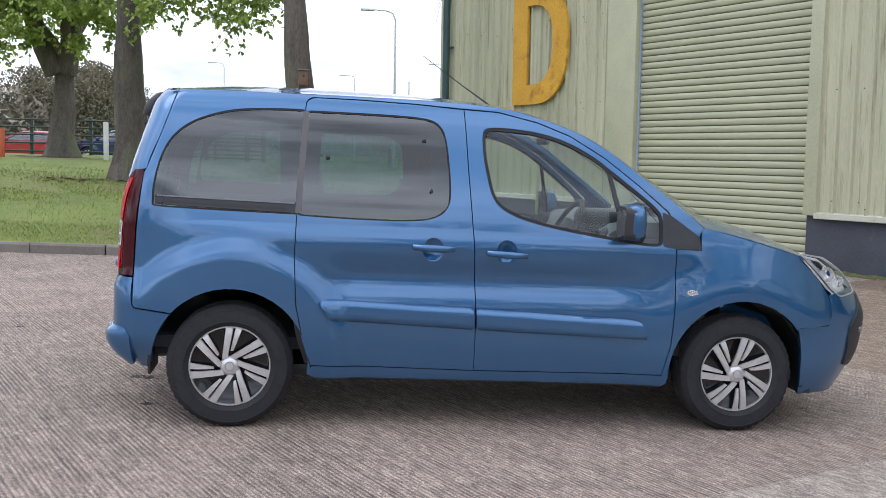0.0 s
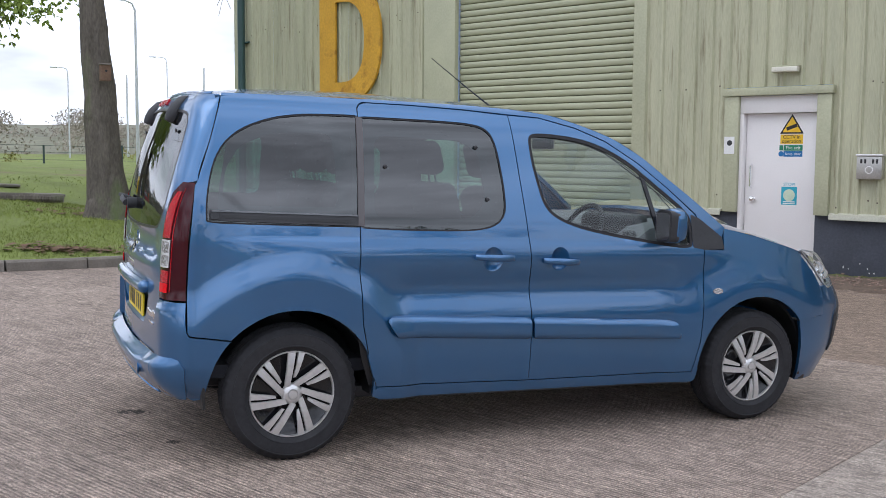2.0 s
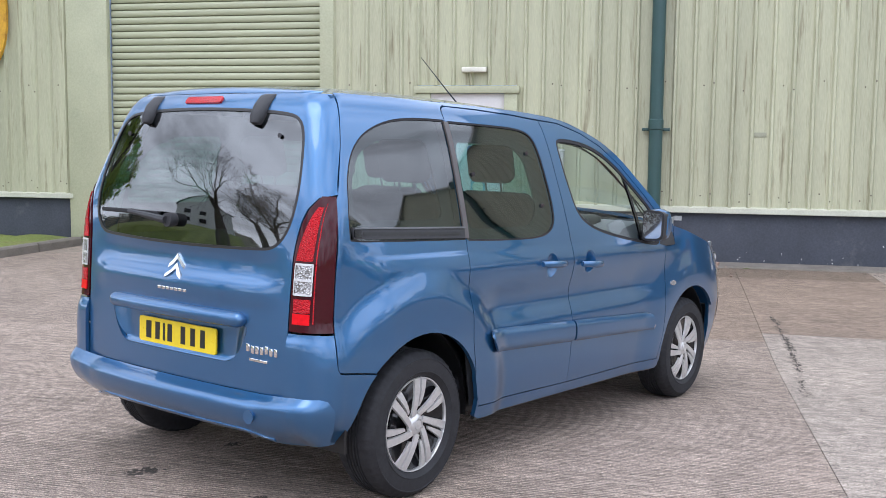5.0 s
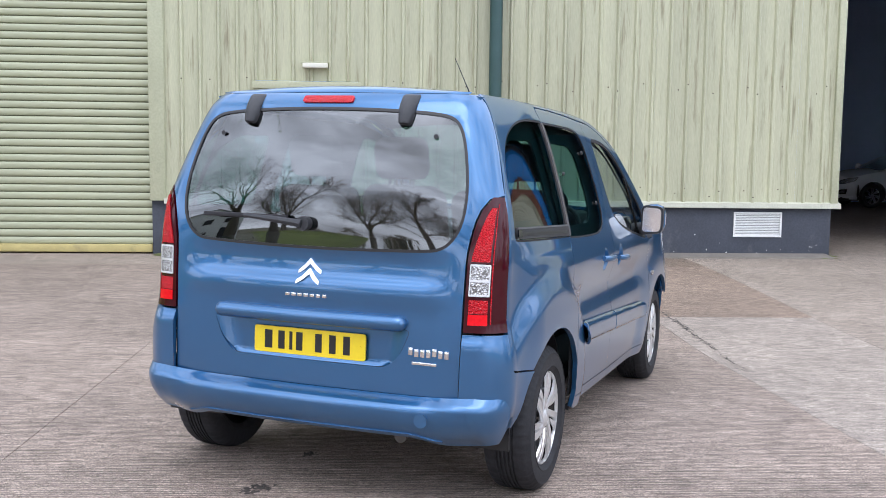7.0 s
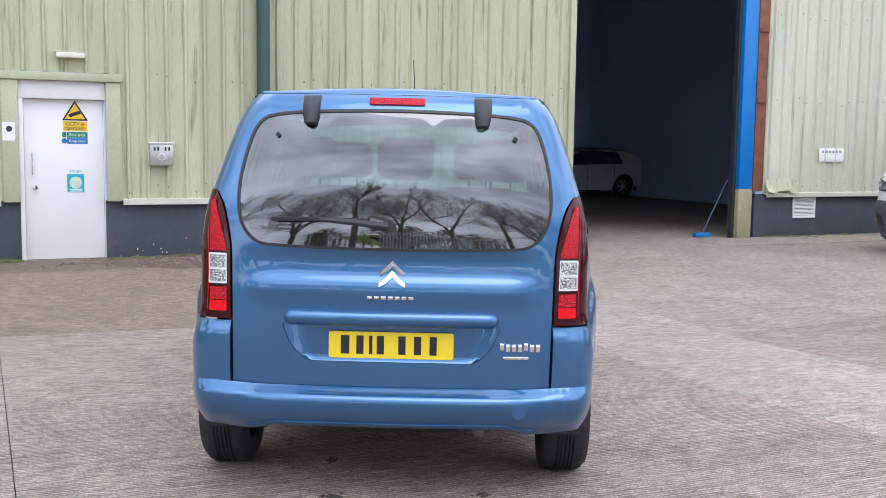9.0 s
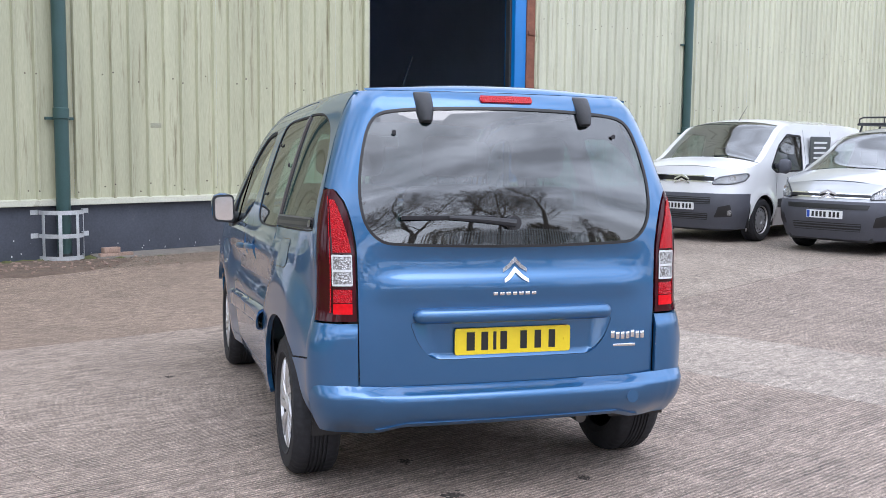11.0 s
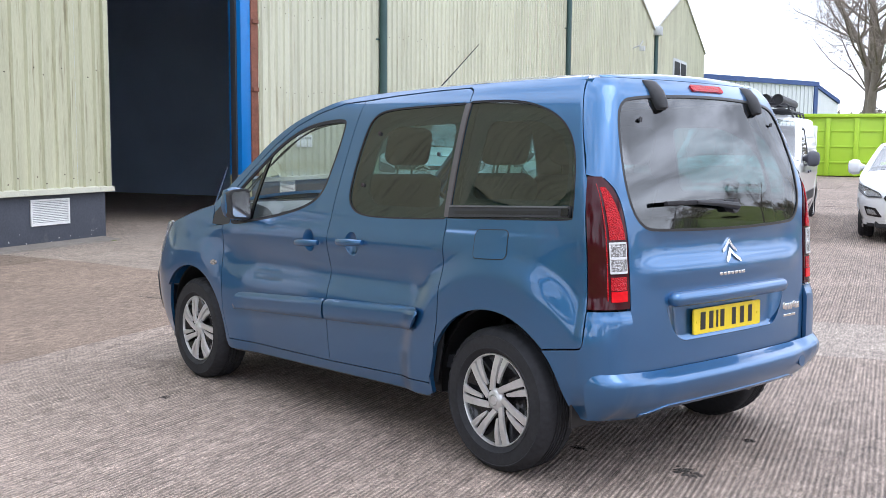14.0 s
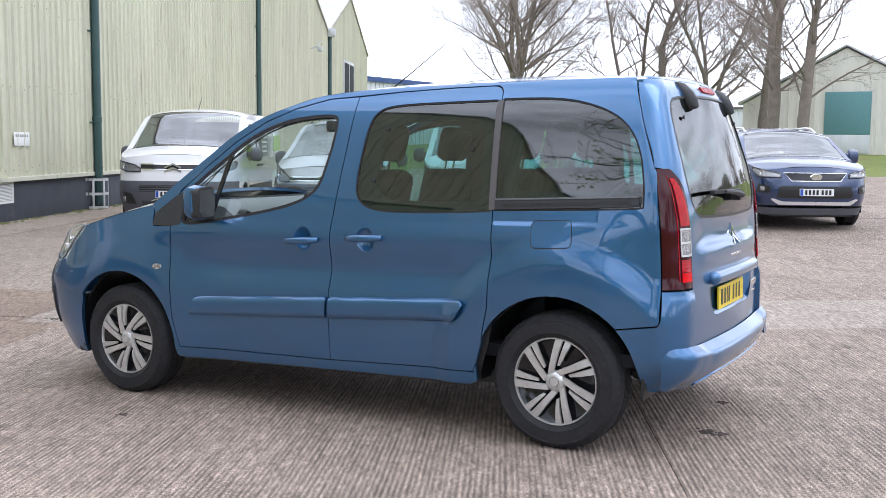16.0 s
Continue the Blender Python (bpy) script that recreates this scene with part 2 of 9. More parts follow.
PAINT = car_paint("blue_paint", (0.027, 0.124, 0.285), metal=0.66, rough=0.33)
BLACK_PLASTIC = mat("black_plastic", (0.030, 0.031, 0.035), 0.55, bump=0.0004, bump_scale=400)
GLOSS_BLACK = mat("gloss_black", (0.012, 0.012, 0.014), 0.12)
RUBBER = mat("tyre_rubber", (0.026, 0.026, 0.029), 0.7, spec=0.3, vary=0.3, scale=14, bump=0.0006, bump_scale=200)
SILVER = mat("wheel_silver", (0.74, 0.74, 0.75), 0.30, metal=0.55, vary=0.06)
COVER_SILVER = mat("cover_silver", (0.64, 0.635, 0.63), 0.30, metal=0.6, vary=0.10, scale=20)
CHROME = mat("chrome", (0.85, 0.85, 0.86), 0.08, metal=1.0, vary=0.03)
DARK_CLOTH = mat("dark_cloth", (0.012, 0.013, 0.018), 0.9, vary=0.25, scale=30, fine=200)
LINING = mat("grey_lining", (0.024, 0.026, 0.034), 0.85, vary=0.1)
DASH = mat("dash_plastic", (0.20, 0.205, 0.21), 0.6, vary=0.1)
GLASS_DARK = glass("privacy_glass", (0.13, 0.26, 0.255), base=0.185)
SIDE_GLASS = glass("side_privacy_glass", (0.20, 0.42, 0.405), base=0.125)
GLASS_CLEAR = glass("clear_glass", (0.78, 0.84, 0.83), base=0.06)
RED_LENS = mat("red_lens", (0.60, 0.006, 0.014), 0.10, vary=0.1, scale=40, spec=0.25)
DARK_RED = mat("dark_red_lens", (0.045, 0.003, 0.007), 0.07, vary=0.1, spec=0.35)
BRIGHT_RED = mat("bright_red_lens", (0.72, 0.006, 0.012), 0.12, vary=0.12, scale=60, spec=0.25)


def prisms(m, size, low):
    """Moulded optic cells: darker joints round small cells, with relief."""
    nt = m.node_tree
    b = nt.nodes["Principled BSDF"]
    tc, vo, rg, mx, bp = (nt.nodes.new("ShaderNode" + k) for k in ("TexCoord", "TexVoronoi", "MapRange", "Mix", "Bump"))
    vo.inputs["Scale"].default_value = size
    rg.inputs["From Min"].default_value, rg.inputs["From Max"].default_value = 0.25, 0.75
    rg.inputs["To Min"].default_value, rg.inputs["To Max"].default_value = 0.0, 0.9
    mx.data_type = "RGBA"
    mx.inputs["B"].default_value = (*low, 1)
    old = b.inputs["Base Color"].links[0].from_socket
    nt.links.new(tc.outputs["Object"], vo.inputs["Vector"]), nt.links.new(vo.outputs["Distance"], rg.inputs["Value"])
    nt.links.new(rg.outputs[0], mx.inputs["Factor"]), nt.links.new(old, mx.inputs["A"]), nt.links.new(mx.outputs["Result"], b.inputs["Base Color"])
    bp.inputs["Distance"].default_value = 0.004
    nt.links.new(vo.outputs["Distance"], bp.inputs["Height"]), nt.links.new(bp.outputs["Normal"], b.inputs["Normal"])


prisms(RED_LENS, 170, (0.30, 0.003, 0.008))
CLEAR_LENS = mat("clear_lens", (0.66, 0.665, 0.67), 0.12, metal=0.55, vary=0.3, scale=60, fine=160, coat=0.5)
prisms(CLEAR_LENS, 130, (0.13, 0.12, 0.11))
YELLOW_PLATE = mat("yellow_plate", (0.83, 0.62, 0.015), 0.35, vary=0.04)
WHITE_PLATE = mat("white_plate", (0.78, 0.79, 0.79), 0.35, vary=0.04)
INK = mat("plate_ink", (0.015, 0.015, 0.016), 0.4)
BLUE_BAND = mat("plate_blue", (0.02, 0.08, 0.45), 0.4)
REFLECTOR = mat("lamp_reflector", (0.80, 0.80, 0.79), 0.18, metal=0.3, vary=0.3, scale=40)
HEAD_GLASS = glass("headlamp_glass", (0.93, 0.94, 0.95), base=0.07)
PILLAR_TRIM = mat("grey_pillar_trim", (0.095, 0.088, 0.09), 0.38, vary=0.08)
WHEEL_DARK = mat("exhaust_steel", (0.12, 0.115, 0.11), 0.4, metal=0.7)

# ---- surfaces of the place ----
def concrete(name, color, ridge=0.007, rand=0.08):
    """Tamped concrete: ridges along the shed's wall, stones, dirt patches."""
    m = bpy.data.materials.new(name)
    m.use_nodes = True
    nt = m.node_tree
    L = nt.links.new
    b = nt.nodes["Principled BSDF"]
    geo, mp = (nt.nodes.new("ShaderNode" + k) for k in ("NewGeometry", "Mapping"))
    mp.vector_type = "TEXTURE"
    mp.inputs["Rotation"].default_value = (0, 0, radians(WALL_TURN))
    L(geo.outputs["Position"], mp.inputs["Vector"])

    def noise_node(scale, detail, rough, vec):
        n = nt.nodes.new("ShaderNodeTexNoise")
        n.inputs["Scale"].default_value, n.inputs["Detail"].default_value, n.inputs["Roughness"].default_value = scale, detail, rough
        L(vec, n.inputs["Vector"])
        return n.outputs["Fac"]

    def ranged(v, a, b_, c, d):
        r = nt.nodes.new("ShaderNodeMapRange")
        for k, x in zip(("From Min", "From Max", "To Min", "To Max"), (a, b_, c, d)):
            r.inputs[k].default_value = x
        L(v, r.inputs["Value"])
        return r.outputs["Result"]

    def math_node(op, a, b_):
        n = nt.nodes.new("ShaderNodeMath")
        n.operation = op
        for i, v in enumerate((a, b_)):
            if isinstance(v, (int, float)):
                n.inputs[i].default_value = v
            else:
                L(v, n.inputs[i])
        return n.outputs[0]
    wave = nt.nodes.new("ShaderNodeTexWave")
    wave.bands_direction, wave.wave_type, wave.wave_profile = "Y", "BANDS", "SIN"
    for key, x in (("Scale", 12.5), ("Distortion", 1.4), ("Detail", 3.0), ("Detail Scale", 1.0), ("Detail Roughness", 0.65)):
        wave.inputs[key].default_value = x
    stretch = nt.nodes.new("ShaderNodeMapping")
    stretch.inputs["Scale"].default_value = (0.35, 1.0, 1.0)
    L(mp.outputs[0], stretch.inputs["Vector"])
    L(stretch.outputs[0], wave.inputs["Vector"])
    streak = nt.nodes.new("ShaderNodeMapping")
    streak.inputs["Scale"].default_value = (1.1, 38.0, 1.0)
    L(mp.outputs[0], streak.inputs["Vector"])
    streaks = ranged(noise_node(1.0, 4, 0.6, streak.outputs[0]), 0.32, 0.68, 0.0, 1.0)
    streak_mid = nt.nodes.new("ShaderNodeMapping")
    streak_mid.inputs["Scale"].default_value = (0.35, 1.0, 1.0)
    L(mp.outputs[0], streak_mid.inputs["Vector"])
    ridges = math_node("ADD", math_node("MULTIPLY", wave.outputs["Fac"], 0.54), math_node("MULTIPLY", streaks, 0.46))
    patchy = noise_node(0.45, 6, 0.62, mp.outputs[0])
    patch2 = noise_node(2.6, 5, 0.6, mp.outputs[0])
    stones = noise_node(95, 3, 0.6, mp.outputs[0])
    pitted = noise_node(30, 4, 0.65, streak_mid.outputs[0])
    fine = noise_node(260, 2, 0.5, mp.outputs[0])
    v = math_node("MULTIPLY", ranged(patchy, 0.3, 0.7, 0.86, 1.14), ranged(patch2, 0.3, 0.7, 0.91, 1.09))
    v = math_node("MULTIPLY", v, ranged(stones, 0.3, 0.7, 0.42, 1.60))
    v = math_node("MULTIPLY", v, ranged(fine, 0.3, 0.7, 0.36, 1.68))
    v = math_node("MULTIPLY", v, ranged(pitted, 0.32, 0.68, 0.62, 1.36))
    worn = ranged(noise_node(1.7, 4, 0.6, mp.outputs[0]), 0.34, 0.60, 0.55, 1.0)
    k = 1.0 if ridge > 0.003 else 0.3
    # shade in the grooves is put into the colour too, weaker where worn
    groove_shade = math_node("MULTIPLY", math_node("SUBTRACT", 1.0, ranged(ridges, 0.05, 0.75, 0.0, 1.0)), worn)
    v = math_node("MULTIPLY", v, math_node("SUBTRACT", 1.0 + 0.24 * k, math_node("MULTIPLY", groove_shade, 0.88 * k)))
    oi = nt.nodes.new("ShaderNodeObjectInfo")
    v = math_node("MULTIPLY", v, ranged(oi.outputs["Random"], 0, 1, 1 - rand, 1 + rand))
    hsv = nt.nodes.new("ShaderNodeHueSaturation")
    hsv.inputs["Color"].default_value = (*color, 1)
    L(v, hsv.inputs["Value"])
    dark = noise_node(0.85, 7, 0.7, mp.outputs[0])
    mx = nt.nodes.new("ShaderNodeMix")
    mx.data_type = "RGBA"
    mx.inputs["B"].default_value = (0.045, 0.042, 0.04, 1)
    L(ranged(dark, 0.70, 0.78, 0.0, 0.75), mx.inputs["Factor"]), L(hsv.outputs[0], mx.inputs["A"])
    L(mx.outputs["Result"], b.inputs["Base Color"])
    b.inputs["Roughness"].default_value = 0.86
    h1 = math_node("MULTIPLY", math_node("MULTIPLY", ridges, worn), ridge)
    h2 = math_node("MULTIPLY", stones, 0.005)
    h3 = math_node("MULTIPLY", fine, 0.0020)
    bp = nt.nodes.new("ShaderNodeBump")
    bp.inputs["Distance"].default_value = 1.0
    L(math_node("ADD", math_node("ADD", h1, h2), h3), bp.inputs["Height"])
    L(bp.outputs["Normal"], b.inputs["Normal"])
    return m


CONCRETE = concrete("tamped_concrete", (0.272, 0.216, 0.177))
CONCRETE_PALE = concrete("pale_concrete", (0.318, 0.268, 0.225), ridge=0.002, rand=0.05)
CONCRETE_STONY = concrete("stony_concrete", (0.225, 0.168, 0.128), ridge=0.001, rand=0.04)
CONCRETE_SILTED = concrete("silted_concrete", (0.165, 0.124, 0.092), ridge=0.001, rand=0.04)
CONCRETE_SMOOTH = concrete("smooth_concrete", (0.272, 0.224, 0.183), ridge=0.001, rand=0.06)
GRASS = mat("grass", (0.165, 0.205, 0.045), 0.95, vary=0.4, scale=0.9, fine=24, bump=0.03, bump_scale=26, stain=(0.17, 0.125, 0.075), stain_at=0.54, stain_scale=0.45)
EARTH = mat("earth", (0.13, 0.092, 0.068), 0.95, vary=0.4, scale=6, fine=40, bump=0.02, bump_scale=30)
ASPHALT = mat("asphalt", (0.16, 0.155, 0.15), 0.9, vary=0.18, scale=0.7, fine=90, bump=0.004, bump_scale=120)
KERB = mat("kerb_stone", (0.19, 0.17, 0.145), 0.9, vary=0.3, scale=5, fine=60, bump=0.006, bump_scale=40, rand=0.12)
CLAD = mat("pale_green_cladding", (0.455, 0.455, 0.312), 0.5, vary=0.20, scale=1.1, fine=30, stretch=(5.0, 5.0, 0.35), stain=(0.23, 0.205, 0.125), stain_at=0.555, stain_scale=2.6, rand=0.07)
CLAD_WORN = mat("bleached_cladding", (0.545, 0.545, 0.415), 0.55, vary=0.18, scale=1.4, fine=34, stretch=(5.0, 5.0, 0.30), stain=(0.30, 0.26, 0.16), stain_at=0.59, stain_scale=2.2, rand=0.06)
CLAD_TRIM = mat("pale_green_trim", (0.44, 0.445, 0.30), 0.5, vary=0.14, scale=2.0, fine=40, stain=(0.27, 0.285, 0.2), stain_at=0.62)
SHUTTER = mat("shutter_slats", (0.405, 0.415, 0.28), 0.42, vary=0.07, scale=2.0, fine=30, rand=0.03, stretch=(0.4, 3, 3))
PLINTH = mat("plinth_paint", (0.052, 0.058, 0.075), 0.7, vary=0.25, scale=2.5, fine=40, bump=0.003, bump_scale=25, stain=(0.11, 0.115, 0.125), stain_at=0.62, stain_scale=2.2)
SILL = mat("drip_flashing", (0.52, 0.52, 0.42), 0.5, vary=0.15, scale=3, stain=(0.22, 0.2, 0.14), stain_at=0.6, stain_scale=4)
GREEN_PIPE = mat("green_downpipe", (0.032, 0.075, 0.072), 0.4, vary=0.15, scale=3)
GALV = mat("galvanised_steel", (0.55, 0.57, 0.58), 0.45, metal=0.5, vary=0.2, scale=12)
RUST = mat("rusty_steel", (0.20, 0.075, 0.045), 0.8, vary=0.4, scale=8, fine=50, bump=0.002)
BLUE_POST = mat("blue_post_paint", (0.005, 0.165, 0.50), 0.35, vary=0.1, scale=3, stain=(0.01, 0.09, 0.33), stain_at=0.64)
YELLOW_PAINT = mat("yellow_sign_paint", (0.62, 0.34, 0.028), 0.6, vary=0.18, scale=2.2, fine=26, stain=(0.33, 0.15, 0.02), stain_at=0.56, stain_scale=3.0, bump=0.002)
WHITE_DOOR = mat("white_door_paint", (0.78, 0.755, 0.74), 0.45, vary=0.06, scale=1.5, stain=(0.55, 0.55, 0.56), stain_at=0.66)
SHED_DARK = mat("shed_interior", (0.56, 0.69, 0.90), 0.9, vary=0.2, scale=0.5)
ROOF_SHEET = mat("fibre_roof", (0.50, 0.49, 0.45), 0.8, vary=0.2, scale=0.7, fine=9, stain=(0.36, 0.25, 0.17), stain_at=0.57, stain_scale=0.5)

# ---- ground: one sheet to the horizon, the yard's slabs, the verge ----
bm = nb()
xs = sorted({*np.linspace(-60, 60, 61).round(2).tolist(), -1500, -700, -350, -200, -120, -80, 80, 120, 200, 350, 700, 1500})
grid = [[bm.verts.new((x, y, -0.12 + 1.9 * smooth(-30, -100, y) + 0.6 * smooth(-30, -80, x) * smooth(20, -20, y))) for y in xs] for x in xs]
for i in range(len(xs) - 1):
    for j in range(len(xs) - 1):
        bm.faces.new((grid[i][j], grid[i + 1][j], grid[i + 1][j + 1], grid[i][j + 1]))
tagged(part("ground", bm, ASPHALT), "worn grey asphalt round the concrete yard", "ground", kind="structure")

bm = nb()
vx = sorted({*np.linspace(-14, 8, 56).round(2).tolist(), *np.linspace(-70, -15, 24).round(1).tolist(), 12, 20, 40, 80, 150, 400, 1200, -100, -150, -400, -1200})
vb = [0.0, 0.12, 0.3, 0.6, 1.0, 1.5, 2, 2.6, 3.2, 4, 5, 6, 7.5, 9, 11, 13, 16, 20, 25, 30, 36, 42, 46, 50, 54, 58, 62, 70, 90, 120, 180, 400, 1500]
grid = [[bm.verts.new((x, kerb_y(x) + b, verge_z(x, kerb_y(x) + b))) for b in vb] for x in vx]
for i in range(len(vx) - 1):
    for j in range(len(vb) - 1):
        bm.faces.new((grid[i][j], grid[i + 1][j], grid[i + 1][j + 1], grid[i][j + 1]))
tagged(part("grass_verge", bm, GRASS), "patchy spring lawn rising behind the kerb", "lawn", kind="structure")

# kerb stones, each a piece of its own
kerb = thing("kerb", "weathered concrete kerb along the lawn", "kerb", kind="structure")
kx = -26.0
while kx < 3.4:
    nx = kx + 0.90
    a, b_ = Vector((kx, kerb_y(kx), 0)), Vector((nx, kerb_y(nx), 0))
    d = (b_ - a).normalized()
    nrm = Vector((-d.y, d.x, 0))
    za, zb = yard_z(a.x, a.y), yard_z(b_.x, b_.y)
    bm = nb()
    ring = [(-0.075, -0.15), (-0.072, 0.10), (-0.05, 0.125), (0.06, 0.125), (0.06, -0.15)]
    rr = random.uniform(-0.008, 0.008)
    loft(bm, [[(p + d * e + nrm * (o + rr) + Vector((0, 0, z0 + h)))[:] for o, h in ring] for p, e, z0 in ((a, 0.006, za), (b_, -0.006, zb))])
    part("kerb_stone", bm, KERB, kerb)
    kx = nx

# ---- the shed ----
RIB, RIB_AT = 0.2405, 0.026


def rib(u):
    """How far the cladding stands out at u: narrow ribs on a flat sheet."""
    t = ((u - RIB_AT) / RIB) % 1.0
    d = abs(t - 0.5) * RIB
    return 0.040 * (1 - smooth(0.014, 0.030, d))


def roof_z(u):
    k = (u + 10.9) % 13.29
    return 6.5 + 0.37 * (6.645 - abs(k - 6.645))


def sheet(u0, u1, z0, z1=None, s0=0.02):
    bm = nb()
    us = {u0, u1}
    k = math.floor(u0 / RIB) - 1
    while k * RIB < u1 + RIB:
        for f in (0.5 * RIB + RIB_AT + d for d in (-0.031, -0.013, 0.013, 0.031)):
            if u0 < k * RIB + f < u1:
                us.add(k * RIB + f)
        k += 1
    us = sorted(us)
    cols = []
    for u in us:
        top = roof_z(u) if z1 is None else z1
        zz = [z0 + (top - z0) * f for f in (0, 0.5, 1)]
        cols.append([bm.verts.new(wp(u, s0 + rib(u), z)) for z in zz] + [bm.verts.new(wp(u, s0 - 0.003, z)) for z in zz])
    for a, b_ in zip(cols, cols[1:]):
        for k in (0, 1):
            bm.faces.new((a[k], b_[k], b_[k + 1], a[k + 1]))
        bm.faces.new((a[0], a[3], b_[3], b_[0]))
    bmesh.ops.recalc_face_normals(bm, faces=bm.faces)
    me = as_mesh("cladding_sheet", bm)
    return me


wall = thing("wall_yard", "long pale green ribbed steel wall of the shed over a dark painted plinth", "wall", kind="structure")
# backing wall in three heights, with the openings left free
OPEN = [(-5.42, -2.19, 0.0, 4.35), (-0.64, 0.35, 0.0, 2.255), (7.06, 10.72, 0.0, 4.9)]
bm = nb()
edges = [-10.85, -5.42, -2.19, -0.64, 0.35, 7.06, 10.72, 55.6]
for a, b_ in zip(edges, edges[1:]):
    hole = [o for o in OPEN if o[0] <= a + 1e-6 and b_ <= o[1] + 1e-6]
    lo = hole[0][3] if hole else 0.8
    box(bm, (a, -0.2, lo), (b_, 0.015, 6.45), m=Matrix.Translation(WALL_O) @ Matrix(((WALL_D.x, WALL_N.x, 0, 0), (WALL_D.y, WALL_N.y, 0, 0), (0, 0, 1, 0), (0, 0, 0, 1))))
WALL_M = Matrix.Translation(WALL_O) @ Matrix(((WALL_D.x, WALL_N.x, 0, 0), (WALL_D.y, WALL_N.y, 0, 0), (0, 0, 1, 0), (0, 0, 0, 1)))
part("wall_core", bm, SHED_DARK, wall)
bm = nb()
for a, b_ in zip(edges, edges[1:]):
    if not [o for o in OPEN if o[0] <= a + 1e-6 and b_ <= o[1] + 1e-6]:
        box(bm, (a, -0.22, -0.3), (b_, 0.0, 0.8), 0.006, m=WALL_M)
part("plinth", bm, PLINTH, wall, "dark blue-grey painted block plinth")
for a, b_, z0, z1 in [(-10.85, -6.03, 0.8, None), (-2.0, -0.82, 0.8, None), (0.52, 7.1, 0.8, None), (10.86, 42.25, 0.8, None), (42.4, 55.6, 0.8, None), (-6.03, -2.0, 4.5, None), (-0.82, 0.52, 2.37, None), (7.1, 10.86, 4.9, None)]:
    u = a
    while u < b_ - 0.05:
        v = min(b_, u + 1.0)
        if b_ - v < 0.3:
            v = b_
        part("cladding_sheet", sheet(u, v, z0, z1, 0.02 + 0.002 * (int(u * 7) % 2)), CLAD_WORN if u > 10.8 else CLAD, wall)
        u = v
# flashings under the sheets
for a, b_ in [(-10.9, -6.0), (-2.02, -0.86), (0.55, 3.1), (3.1, 7.16), (10.9, 13.6), (13.62, 28.0), (28.02, 42.3), (42.3, 55.6)]:
    bm = nb()
    prism(bm, [(0.0, 0.80), (0.075, 0.785), (0.08, 0.74), (0.088, 0.745), (0.084, 0.81), (0.0, 0.83)], "x", a, b_)
    bmesh.ops.transform(bm, matrix=WALL_M, verts=bm.verts)
    part("drip_flashing", bm, SILL, wall)
# corner and opening trims
for n, (a, b_, z0, z1, s1) in enumerate([(-6.05, -5.40, 0.15, 4.5, 0.075), (-2.2, -2.0, 0.78, 4.5, 0.075), (7.02, 7.12, 0.80, 4.9, 0.075), (-10.95, -10.82, 0.8, 6.5, 0.07), (-6.05, -2.0, 4.33, 4.52, 0.09), (7.02, 10.8, 4.88, 5.0, 0.08)]):
    bm = box(nb(), (a, -0.02, z0), (b_, s1, z1), 0.006, m=WALL_M)
    part("trim", bm, CLAD_TRIM, wall)
# screws
bm = nb()
for row in (0.95, 2.35, 3.75, 5.2):
    k = int(-10.8 / RIB)
    while k * RIB < 30:
        u = (k + 0.5) * RIB + RIB_AT
        if (-10.8 < u < -6.1 or -1.95 < u < -0.85 or 0.55 < u < 7.05 or 10.9 < u < 30) and not (k % 4 == 2 and row != 0.95):
            z = row + 0.06 * math.sin(k * 2.3)
            if k % 2:
                u += 0.5 * RIB
            s = 0.022 + rib(u)
            box(bm, (u - 0.008, s, z - 0.008), (u + 0.008, s + 0.006, z + 0.008), m=WALL_M)
        k += 1
tagged(part("screws", bm, mat("screw_heads", (0.09, 0.07, 0.05), 0.6), wall), kind="stuff")

# shed roof, side, back, floor and ceiling
for k in range(5):
    c = -10.9 + 13.29 * k
    for a, b_ in ((c, c + 6.645), (c + 6.645, c + 13.29)):
        bm = nb()
        za, zb = roof_z(a + 1e-4) if a == c else 8.96, 8.96 if a == c else roof_z(b_ - 1e-4)
        n = 40
        rows = []
        for i in range(n + 1):
            u = a + (b_ - a) * i / n
            z = za + (zb - za) * i / n
            rows.append([bm.verts.new(wp(u, s, z + h)) for s, h in ((0.12, 0.03), (-34, 0.03), (-34, -0.05), (0.12, -0.05))])
        for p, q in zip(rows, rows[1:]):
            for m in range(4):
                bm.faces.new((p[m], p[(m + 1) % 4], q[(m + 1) % 4], q[m]))
        bm.faces.new(rows[0]), bm.faces.new(rows[-1][::-1])
        bmesh.ops.recalc_face_normals(bm, faces=bm.faces)
        tagged(part("roof", bm, ROOF_SHEET), "weathered fibre cement roof slope of the shed", "roof", kind="structure")
tagged(part("wall_end_far", box(nb(), (55.3, -34, 0), (55.6, 0.0, 6.5), m=WALL_M), CLAD), "green clad end wall of the shed", "wall", kind="structure")
tagged(part("wall_end_near", box(nb(), (-10.9, -34, 0), (-10.7, 0.0, 6.5), m=WALL_M), CLAD), "green clad end wall of the shed", "wall", kind="structure")
tagged(part("wall_back", box(nb(), (-10.9, -34.2, 0), (55.6, -34, 6.5), m=WALL_M), SHED_DARK), "blue-grey back wall inside the unlit shed", "wall", kind="structure")
SHED_DEEP = 15.0
# added partitions, not known in the shed, to catch daylight from the doorway
tagged(part("wall_inside", box(nb(), (1.0, -34, 0.05), (1.2, -0.25, 6.5), m=WALL_M), SHED_DARK), "added blue-grey partition inside the unlit shed", "wall", kind="structure")
